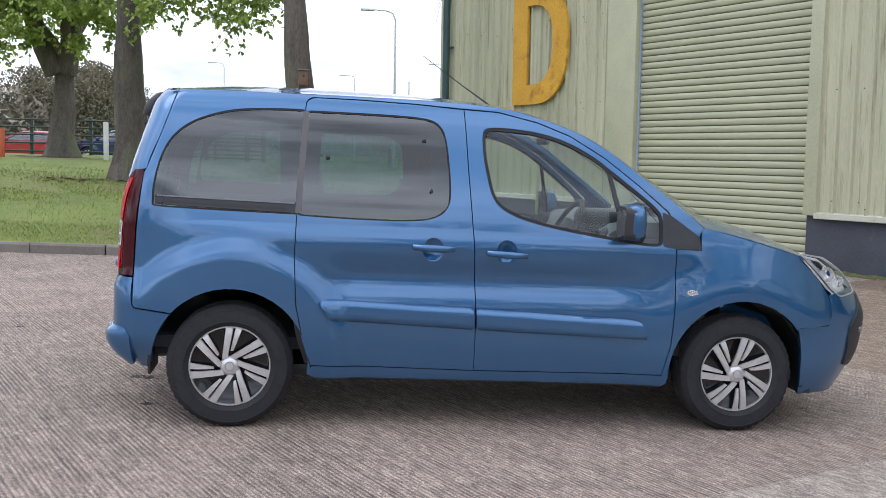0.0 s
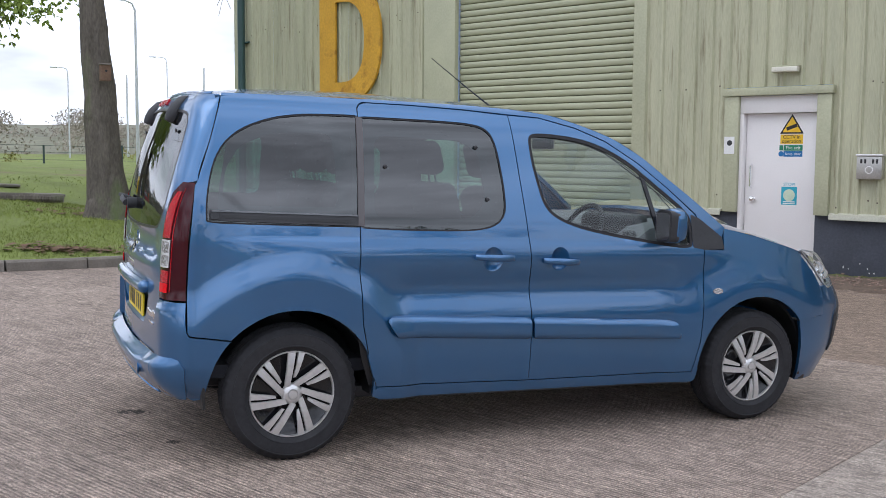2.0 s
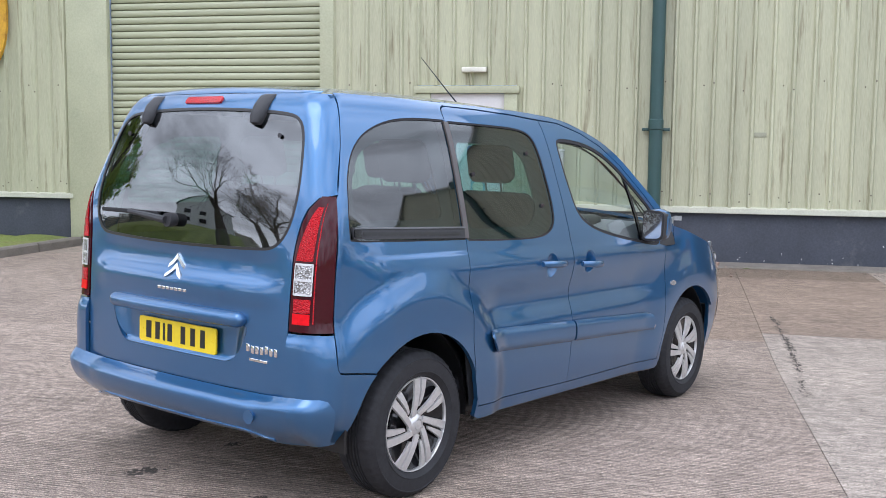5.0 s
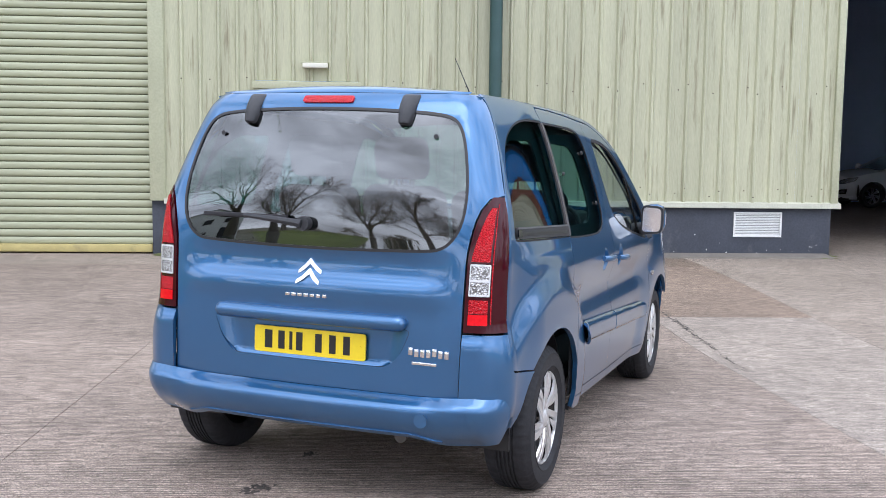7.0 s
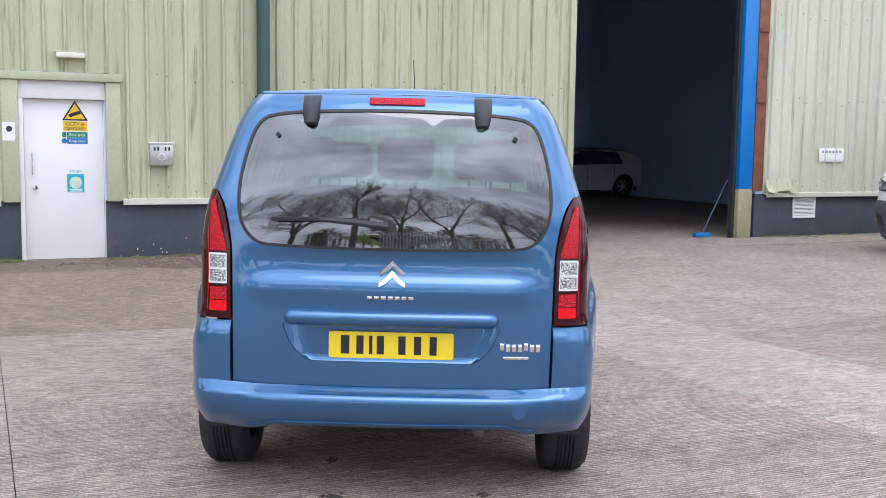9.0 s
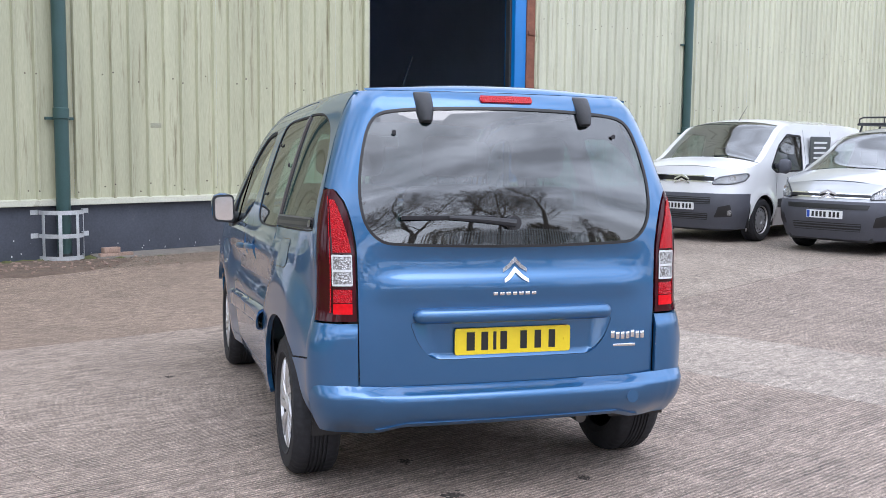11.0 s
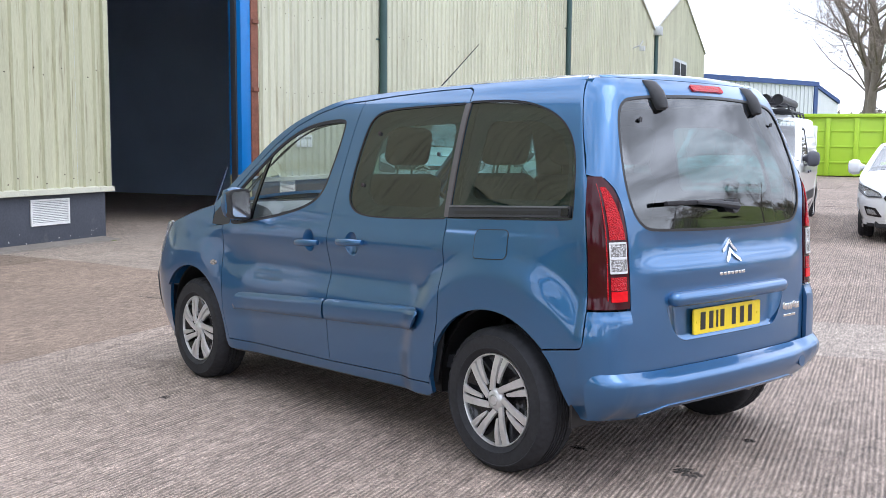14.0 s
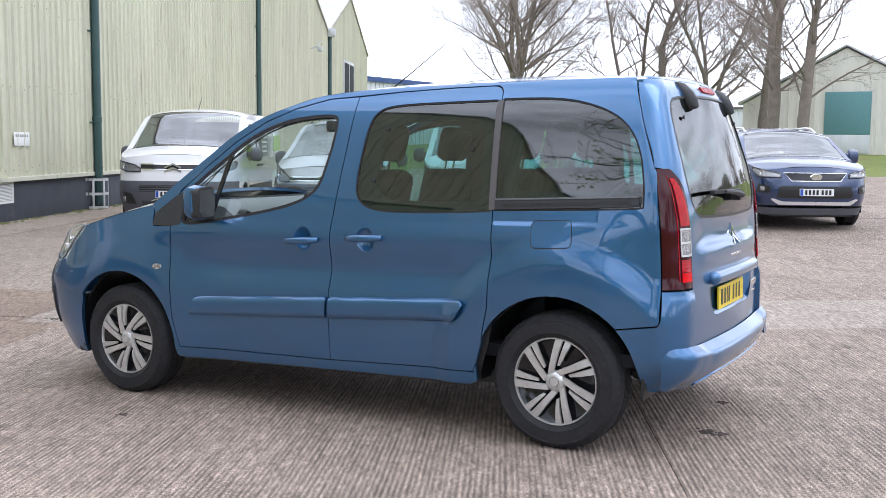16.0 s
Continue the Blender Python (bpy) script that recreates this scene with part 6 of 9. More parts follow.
part("head", box(nb(), (-0.17, -0.06, 0.0), (0.14, 0.05, 0.08), 0.02), SIGN_BLUE, br)
# bricks and rubble by the first guard
for k, (u, s, z, r) in enumerate(((2.86, 0.18, 0.10, 4), (2.90, 0.17, 0.168, -3), (3.06, 0.20, 0.10, 10))):
    solo("brick", box(nb(), (-0.108, -0.05, -0.033), (0.108, 0.05, 0.033), 0.005), BRICK, "loose pale reddish brick at the foot of the wall", "brick", on_wall(u, s, z) @ Matrix.Rotation(radians(r), 4, "Z"), group="loose bricks")
# mud bed with chips left of the first guard, and a worn ledge along the wall's foot
rnd = random.Random(23)
bm = nb()
nu, nv = 44, 22
gv = []
for i in range(nu + 1):
    row = []
    for j in range(nv + 1):
        u, s = -0.6 + 4.0 * i / nu, 0.02 + 1.75 * j / nv
        k = math.hypot((u - 1.5) / 1.75, (s - 0.62) / 0.85)
        h = 0.030 * (1 - smooth(0.55, 1.0, k + 0.35 * noise.noise((u * 2.3, s * 2.3, 3)))) + 0.012 * noise.noise((u * 7, s * 7, 5)) - 0.012
        w = wp(u, s)
        row.append(bm.verts.new((w.x, w.y, yard_z(w.x, w.y) + h)))
    gv.append(row)
for i in range(nu):
    for j in range(nv):
        bm.faces.new((gv[i][j], gv[i][j + 1], gv[i + 1][j + 1], gv[i + 1][j]))
bmesh.ops.recalc_face_normals(bm, faces=bm.faces)
if sum(f.normal.z for f in bm.faces) < 0:
    bmesh.ops.reverse_faces(bm, faces=bm.faces)
tagged(part("mud_bed", bm, EARTH), "brown mud bed silted up by the wall", "mud", kind="stuff")
bm = nb()
for _ in range(170):
    u, s = rnd.gauss(1.5, 0.75), 0.7 + rnd.gauss(0, 0.28)
    w = wp(u, s)
    q = rnd.uniform(0.004, 0.016)
    box(bm, (-q * 1.6, -q, -0.006), (q * 1.6, q, 0.008), 0.002, m=Matrix.Translation((w.x, w.y, yard_z(w.x, w.y) + 0.02)) @ Matrix.Rotation(rnd.uniform(0, 6.28), 4, "Z") @ Matrix.Rotation(rnd.gauss(0, 0.3), 4, "X"))
tagged(part("rubble_chips", bm, mat("rubble", (0.27, 0.19, 0.15), 0.9, vary=0.45, scale=6)), "chips of brick and dead leaves on the mud", "rubble", kind="stuff")
ledge = []
bm = nb()
for k in range(36):
    u = 2.7 + 4.3 * k / 35
    e = 0.30 + 0.07 * noise.noise((u * 1.7, 0, 0)) + 0.03 * noise.noise((u * 6, 4, 0))
    base = yard_z(wp(u, 0.2).x, wp(u, 0.2).y)
    ledge.append([tuple(wp(u, 0.0, base - 0.02)), tuple(wp(u, e, base - 0.02)), tuple(wp(u, e - 0.015, base + 0.020)), tuple(wp(u, 0.0, base + 0.045))])
loft(bm, ledge)
tagged(part("footing", bm, KERB), "worn concrete footing along the plinth", "footing", kind="structure")
bm = nb()
for _ in range(46):
    u, z = rnd.uniform(-0.2, 7.0), 0.12 + abs(rnd.gauss(0, 0.10))
    a, b_ = rnd.uniform(0.003, 0.012), rnd.uniform(0.004, 0.018)
    vs = [WALL_M @ Vector((u + a * rnd.uniform(0.4, 1.2) * math.cos(t), 0.003, z + b_ * rnd.uniform(0.4, 1.2) * math.sin(t))) for t in np.linspace(0, 6.28, 7, endpoint=False)]
    bm.faces.new([bm.verts.new(v) for v in vs])
tagged(part("paint_flecks", bm, SIGN_WHITE, wall), kind="stuff")
# moss and litter along the wall's foot
MOSS = mat("moss", (0.10, 0.11, 0.035), 0.95, vary=0.5, scale=8, fine=40, bump=0.01)
bm = nb()
rnd = random.Random(5)
for k in range(420):
    u = rnd.choice([rnd.uniform(-2.1, -0.7), rnd.uniform(0.4, 7.0), rnd.uniform(0.4, 7.0), rnd.uniform(10.8, 20)])
    s = abs(rnd.gauss(0, 0.12)) + 0.01
    w = rnd.uniform(0.02, 0.10) * (1.2 - min(1, s * 2))
    p = wp(u, s)
    z = yard_z(p.x, p.y) + 0.004
    a0 = rnd.uniform(0, 6.28)
    ring = [bm.verts.new(wp(u + w * 2.2 * math.cos(a0 + a) * rnd.uniform(0.6, 1), s + w * 0.8 * math.sin(a0 + a) * rnd.uniform(0.6, 1), z)) for a in np.linspace(0, 6.28, 7, endpoint=False)]
    tipv = bm.verts.new(wp(u, s, z + w * 0.3))
    for i in range(7):
        bm.faces.new((ring[i], ring[(i + 1) % 7], tipv))
bmesh.ops.recalc_face_normals(bm, faces=bm.faces)
tagged(part("moss", bm, MOSS), "moss and dirt along the foot of the wall", "moss", kind="stuff")

# ---- parked vehicles ----
DISC_ME = soft_edges(as_mesh("disc", lathe(nb(), [(0.0, 0.070), (0.055, 0.070), (0.062, 0.082), (0.095, 0.086), (0.125, 0.078), (0.15, 0.070), (0.17, 0.074), (0.18, 0.06)], 48)), 40)
HOLE_ME = soft_edges(as_mesh("vent_hole", lathe(nb(), [(0.0, 0.004), (0.013, 0.004), (0.014, 0.0)], 12)), 40)


def add_steel_wheel(parent, x, y, z, sg, spin, k):
    """A plain pressed steel wheel with a ring of round vents."""
    m = pose(x, y, z, 0, 0, 0 if sg > 0 else 180) @ Matrix.Rotation(radians(spin), 4, "Y") @ Matrix.Scale(k, 4)
    w = part("wheel", TYRE, RUBBER, parent, "black tyre on a grey steel wheel", at=m)
    part("disc", DISC_ME, WHEEL_GREY, w)
    part("rim_edge", RIM_EDGE, WHEEL_GREY, w)
    for n in range(12):
        a = 2 * math.pi * n / 12
        part("vent_hole", HOLE_ME, INK, w, at=Matrix.Translation((0.138 * math.cos(a), 0.072, 0.138 * math.sin(a))))
    return w


def vehicle(name, label, category, place, turn, paint, spec, group="", base=None):
    """A parked van or car from its measures; x ahead of the front axle, z up from the ground."""
    m = pose(place[0], place[1], yard_z(place[0], place[1]) - 0.005 if base is None else base, 0, 0, turn)
    V = thing(name, label, category, m, group)
    FO, WB, RO, W, belt = spec["front"], spec["base"], spec["rear"], spec["half"], spec["belt"]
    R = spec["tyre"]
    lean = spec["lean"]
    zt = pchip([p[0] for p in spec["top"]], [p[1] for p in spec["top"]])
    fx = pchip([p[0] for p in spec["nose"]], [p[1] for p in spec["nose"]])
    bx = spec["blunt"]

    def wz(z):
        w = W * (0.90 + 0.10 * smooth(0.15, 0.55, z))
        return w - lean * max(0.0, z - belt) ** 1.15 * 1.0

    def sy(x, z):
        w = wz(z)
        x0 = 0.1
        if x > x0:
            t = min(1.0, (x - x0) / (fx(z) - x0))
            w *= (1 - t ** bx) ** (1 / bx)
        if x < -WB - RO + 0.5:
            w *= 1 - 0.06 * smooth(-WB - RO + 0.5, -WB - RO, x)
        for hx in (0.0, -WB):
            w += 0.02 * (1 - smooth(R + 0.09, R + 0.20, math.hypot(x - hx, z - R)))
        return w

    def side(x, z):
        return Vector((x, sy(x, z), z))

    def edge(x):
        return zt(x) - spec["crown"]

    def topf(x, y):
        e = edge(x)
        k = min(1.0, abs(y) / max(0.05, sy(x, e)))
        return Vector((x, y, e + spec["crown"] * (1 - k ** 2.6)))

    def front(a, z):
        c, s = math.cos(a), math.sin(a)
        r = (abs(c) ** bx + abs(s) ** bx) ** (-1 / bx)
        return Vector((0.1 + (fx(z) - 0.1) * r * c, wz(z) * r * s, z))

    def ang(x, z):
        t = min(0.9999, max(0.0, (x - 0.1) / (fx(z) - 0.1)))
        return math.atan2((1 - t ** bx) ** (1 / bx), t)

    def turned(a):
        """From the corner-weighted angle of the measures to the plain angle."""
        return math.copysign(math.atan2(abs(math.sin(a)) ** (2 / bx), abs(math.cos(a)) ** (2 / bx)), a)

    def pair(nm, outline, material, holes=(), lift=0.0, depth=0.02, step=0.09, lab=""):
        for sg in (-1, 1):
            part(nm, skin(lambda u, v, sg=sg: (lambda p: Vector((p.x, sg * p.y, p.z)))(side(u, v)), outline, holes, step, depth, lift, (0, 0, 0.8)), material, V, lab)
    rear = -WB - RO
    xs = np.linspace(rear, spec["cowl"] + 0.02, 26)
    ra = R + 0.055

    def arc(hx):
        return [(hx + ra * math.cos(radians(a)), R + ra * math.sin(radians(a))) for a in np.linspace(-25, 205, 19)]
    hood = np.linspace(spec["cowl"] + 0.04, spec["lip"], 8)
    outline = [(x, edge(x)) for x in xs] + [(x, edge(x)) for x in hood] + [(spec["lip"], 0.60), (ra + 0.02, 0.60)] + [p for p in arc(0.0) if p[1] < 5] + [(-ra - 0.05, 0.22), (-WB + ra + 0.05, 0.22)] + arc(-WB) + [(-WB - ra - 0.03, 0.30), (rear, 0.32)]
    wins = [rounded(w, 0.04) for w in spec["windows"]]
    pair("body_side", outline, paint, [inset(w, -0.01) for w in wins])
    for w in wins:
        pair("side_window", w, spec["glass"], (), -0.006, 0.004, 0.12)
    o = [(x, sy(x, edge(x))) for x in np.linspace(rear, spec["roof_end"], 16)]
    part("roof", skin(topf, o + [(x, -y) for x, y in o[::-1]], (), 0.15, 0.0), spec.get("roof_mat", paint), V)
    o = [(x, 0.90 * sy(x, edge(x))) for x in np.linspace(spec["roof_end"] + 0.01, spec["cowl"], 12)]
    part("windscreen", skin(topf, o + [(x, -y) for x, y in o[::-1]], (), 0.12, 0.004, -0.004), spec["screen"], V, "windscreen reflecting the sky")
    for sg in (-1, 1):
        o = [(x, sg * 0.895 * sy(x, edge(x))) for x in np.linspace(spec["roof_end"], spec["cowl"] + 0.02, 10)] + [(x, sg * sy(x, edge(x))) for x in np.linspace(spec["cowl"] + 0.02, spec["roof_end"], 10)]
        part("pillar", skin(topf, o, (), 0.08, 0.02), paint, V)
    o = [(x, 0.99 * sy(x, edge(x))) for x in np.linspace(spec["cowl"] + 0.05, spec["lip"], 10)]
    part("bonnet", skin(topf, o + [(x, -y) for x, y in o[::-1]], (), 0.1, 0.01), paint, V)
    part("wiper_well", box(nb(), (spec["cowl"] - 0.06, -0.8 * W, edge(spec["cowl"]) - 0.06), (spec["cowl"] + 0.06, 0.8 * W, edge(spec["cowl"]) + 0.02), 0.02), BLACK_PLASTIC, V)
    zl = edge(spec["lip"])
    al = ang(spec["lip"] - 0.04, 0.7)
    top_a = np.linspace(-al, al, 15)
    fo = [(-al, 0.62)] + [(a, zl + spec["crown"] * 0.9 * (1 - (abs(a) / al) ** 2.2)) for a in top_a] + [(al, 0.62)]
    part("front_panel", skin(front, fo, (), 0.06, 0.015, ref=(-0.6, 0, 0.6)), paint, V)
    ab = ang(ra + 0.03, 0.4)
    bo = [(-ab, 0.22), (-ab, spec["bumper"]), (ab, spec["bumper"]), (ab, 0.22)]
    part("bumper", skin(front, bo, (), 0.06, 0.02, 0.012, ref=(-0.6, 0, 0.6)), spec["bumper_mat"], V)
    part("underside", box(nb(), (rear + 0.1, -0.7 * W, 0.18), (FO - 0.15, 0.7 * W, 0.30), 0.03), BLACK_PLASTIC, V)
    part("tail", box(nb(), (rear - 0.02, -0.93 * W, 0.32), (rear + 0.03, 0.93 * W, zt(rear) - 0.12), 0.02), paint, V)
    if spec["bumper_mat"] is not paint and spec["belt"] > 1.05:
        pair("side_strip", rounded([(-ra - 0.1, 0.66), (-WB + ra + 0.1, 0.66), (-WB + ra + 0.1, 0.52), (-ra - 0.1, 0.52)], 0.02), BLACK_PLASTIC, lift=0.01)
    # door seams, handles and the window's dark frame
    for xs_, z0, z1 in spec.get("seams", ()):
        pair("door_seam", [(xs_ - 0.005, z0), (xs_ + 0.005, z0), (xs_ + 0.005, z1), (xs_ - 0.005, z1)], INK, lift=0.0015, depth=0.0)
    for xh, zh in spec.get("handles", ()):
        pair("door_handle", rounded([(xh - 0.10, zh - 0.018), (xh + 0.10, zh - 0.018), (xh + 0.10, zh + 0.018), (xh - 0.10, zh + 0.018)], 0.012), spec["mirror_mat"], lift=0.022, depth=0.03, step=0.05)
    for w in wins:
        pair("window_frame", inset(w, -0.014), RUBBER, [inset(w, 0.016)], 0.002, 0.006, 0.12)
    if spec.get("rails"):
        for sg in (-1, 1):
            xr = np.linspace(spec["rails"][0], spec["rails"][1], 9)
            part("roof_rail", tube(nb(), [(x, sg * 0.80 * sy(x, edge(x)), topf(x, 0.80 * sy(x, edge(x))).z + (0.045 if 0 < k < 8 else 0.0)) for k, x in enumerate(xr)], 0.018, 8), SILVER, V)
    # front face pieces
    for nm, material, lift, o in spec["face"]:
        o2 = [(turned(a), z) for a, z in o]
        if nm.startswith("headlamp") or nm.startswith("skid") or nm.startswith("fog"):
            for sg in (-1, 1):
                oo = [(sg * a, z) for a, z in rounded(o2, 0.02)]
                piece = part(nm, skin(front, oo, (), 0.05, 0.012, lift, ref=(-0.6, 0, 0.6)), material, V)
                if nm == "headlamp":
                    part("lens", skin(front, oo, (), 0.04, 0.014, lift + 0.014, ref=(-0.6, 0, 0.6)), HEAD_GLASS, piece)
                    part("lens_edge", skin(front, inset(oo, -0.006), [inset(oo, 0.010)], 0.04, 0.014, lift + 0.010, ref=(-0.6, 0, 0.6)), BLACK_PLASTIC, piece)
                    ca, cz = sum(p[0] for p in oo) / len(oo), sum(p[1] for p in oo) / len(oo)
                    c0 = front(ca, cz)
                    part("bulb_bowl", lathe(nb(), [(0.0, -0.01), (0.03, -0.006), (0.052, 0.014), (0.045, 0.014)], 18, m=Matrix.Translation(c0 + Vector((0.004, 0, 0))) @ Matrix.Rotation(radians(-90 + sg * 30), 4, "Z")), CHROME, piece)
        else:
            part(nm, skin(front, rounded(o2, 0.012), (), 0.05, 0.012, lift, ref=(-0.6, 0, 0.6)), material, V)
    # chevron or plain badge
    bxp = fx(spec["badge"][0])
    if spec["badge"][1] == "chevron":
        bm = nb()
        for dz in (0.03, -0.03):
            for sg in (-1, 1):
                pts = [(0, spec["badge"][0] + dz + 0.03), (sg * 0.13, spec["badge"][0] + dz - 0.03), (sg * 0.13, spec["badge"][0] + dz - 0.055), (0, spec["badge"][0] + dz)]
                loft(bm, [[(bxp + 0.05, p[0], p[1]) for p in pts], [(bxp + 0.01, p[0], p[1]) for p in pts]])
        part("badge", bm, CHROME, V)
    else:
        part("badge", lathe(nb(), [(0, 0.02), (0.07, 0.02), (0.08, 0.0)], 24, m=pose(bxp + 0.015, 0, spec["badge"][0], 0, 0, -90) @ Matrix.Diagonal((1.25, 1, 0.7, 1))), CHROME, V)
    pz = spec["plate"]
    pxx = fx(pz) + 0.03
    plt = part("number_plate", prism(nb(), rounded([(-0.26, pz - 0.055), (0.26, pz - 0.055), (0.26, pz + 0.055), (-0.26, pz + 0.055)], 0.01), "x", pxx - 0.02, pxx), WHITE_PLATE, V, "white front number plate")
    part("plate_band", box(nb(), (pxx, -0.255, pz - 0.05), (pxx + 0.002, -0.212, pz + 0.05)), BLUE_BAND, plt)
    for k in range(7):
        y = -0.165 + k * 0.058 + (0.02 if k > 3 else 0)
        part("plate_bar", box(nb(), (pxx, y - 0.017, pz - 0.037), (pxx + 0.002, y + 0.017, pz + 0.037)), INK, plt)
    for hx in (0.0, -WB):
        for sg in (-1, 1):
            if spec.get("steel"):
                add_steel_wheel(V, hx, sg * (W - 0.12), R, sg, random.uniform(0, 50), R / TYRE_R)
            else:
                add_wheel(V, hx, sg * (W - 0.12), R, sg, random.uniform(0, 50), R / TYRE_R, spoke_mat=spec["wheel"], spokes=spec.get("spokes", 7))
            bm = nb()
            loft(bm, [[(hx + r * math.cos(radians(a)), sg * y, R + r * math.sin(radians(a))) for r, y in ((ra + 0.005, W - 0.03), (ra, W - 0.32), (ra + 0.02, W - 0.32), (ra + 0.025, W - 0.03))] for a in np.linspace(-15, 195, 14)])
            part("wheel_well", bm, INK, V)
    for sg in (-1, 1):
        mx, mz = spec["mirror"]
        y0 = sy(mx, mz)
        bm = nb()
        loft(bm, [[(mx + wx * math.cos(a), sg * (y0 + y), mz + 0.04 + wz_ * math.copysign(abs(math.sin(a)) ** 0.8, math.sin(a))) for a in np.linspace(0, 6.283, 16, endpoint=False)] for y, wx, wz_ in ((-0.02, 0.03, 0.03), (0.05, 0.05, 0.06), (0.07, 0.07, 0.11), (0.16, 0.075, 0.12), (0.22, 0.05, 0.09), (0.235, 0.02, 0.04))])
        part("door_mirror", bm, spec["mirror_mat"], V)
    bm = nb()
    box(bm, (rear + 0.2, -0.9 * W, 0.3), (spec["cowl"] - 0.1, 0.9 * W, 0.8), 0.03)
    part("cabin_block", bm, DARK_CLOTH, V)
    for sg in (-1, 1):
        xx = spec["cowl"] - 1.15
        bm = box(nb(), (xx - 0.15, sg * 0.42 - 0.24, 0.8), (xx, sg * 0.42 + 0.24, belt + 0.12), 0.06, seg=3)
        box(bm, (xx - 0.17, sg * 0.42 - 0.13, belt + 0.15), (xx - 0.06, sg * 0.42 + 0.13, belt + 0.36), 0.05, seg=3)
        part("seat", bm, DARK_CLOTH, V)
    part("dashboard", box(nb(), (spec["cowl"] - 0.55, -0.85 * W, belt - 0.25), (spec["cowl"] - 0.02, 0.85 * W, min(belt - 0.02, edge(spec["cowl"]) - 0.08)), 0.05), DARK_CLOTH, V)
    if spec.get("rack"):
        rk = thing("roof_rack", "black steel roof rack on a parked van", "roof rack", m.copy(), "roof racks")
        x0, x1 = spec["rack"]
        zr = zt((x0 + x1) / 2) - 0.04
        for sg in (-1, 1):
            part("side_rail", tube(nb(), [(x1, sg * 0.62 * W / 0.9, zr + 0.06), (x0, sg * 0.62 * W / 0.9, zr + 0.06)], 0.016, 6), BLACK_PLASTIC, rk)
            for x in np.linspace(x0 + 0.15, x1 - 0.15, 4):
                part("foot", tube(nb(), [(x, sg * 0.66 * W / 0.9, topf(x, 0.66 * W / 0.9).z - 0.01), (x, sg * 0.62 * W / 0.9, zr + 0.06)], 0.016, 6), BLACK_PLASTIC, rk)
        for x in np.linspace(x0, x1, 8):
            part("cross_bar", tube(nb(), [(x, -0.62 * W / 0.9, zr + 0.075), (x, 0.62 * W / 0.9, zr + 0.075)], 0.014, 6), BLACK_PLASTIC, rk)
        for x in (x1, x1 - 0.95 * (x1 - x0) * 0.45):
            yy = 0.60 * W / 0.9
            part("hoop", tube(nb(), [(x, -yy, zr + 0.07), (x, -yy, zr + 0.145), (x, -yy + 0.06, zr + 0.17), (x, yy - 0.06, zr + 0.17), (x, yy, zr + 0.145), (x, yy, zr + 0.07)], 0.014, 6), BLACK_PLASTIC, rk)
            for k in (-0.2, 0.2):
                part("hoop_stay", tube(nb(), [(x, k, zr + 0.07), (x, k, zr + 0.17)], 0.010, 6), BLACK_PLASTIC, rk)
    if spec.get("aerial"):
        part("aerial", tube(nb(), [(spec["roof_end"] - 0.1, 0, zt(spec["roof_end"]) - 0.01), (spec["roof_end"] - 0.42, 0, zt(spec["roof_end"]) + 0.28)], [0.008, 0.003], 6), BLACK_PLASTIC, V)
    return V


WHITE_CAR = car_paint("white_paint", (0.74, 0.75, 0.76), metal=0.0, rough=0.35)
SILVER_CAR = car_paint("silver_paint", (0.47, 0.48, 0.50), metal=0.6, rough=0.33)
NAVY_CAR = car_paint("navy_paint", (0.008, 0.030, 0.10), metal=0.4, rough=0.3)
GREY_BUMPER = mat("grey_bumper", (0.078, 0.081, 0.098), 0.6, vary=0.1)
SCREEN = glass("screen_glass", (0.62, 0.68, 0.69), base=0.30)
WHEEL_GREY = mat("steel_wheel", (0.30, 0.30, 0.31), 0.45, metal=0.4)
TURN = math.degrees(math.atan2(0.9054, -0.4246))
def slats(a, z0, z1, n, material):
    """Level bars across an intake."""
    return [("intake_bar", material, 0.022, [(-a, z0 + (z1 - z0) * (k + 0.3) / n), (-a, z0 + (z1 - z0) * (k + 0.62) / n), (a, z0 + (z1 - z0) * (k + 0.62) / n), (a, z0 + (z1 - z0) * (k + 0.3) / n)]) for k in range(n)]


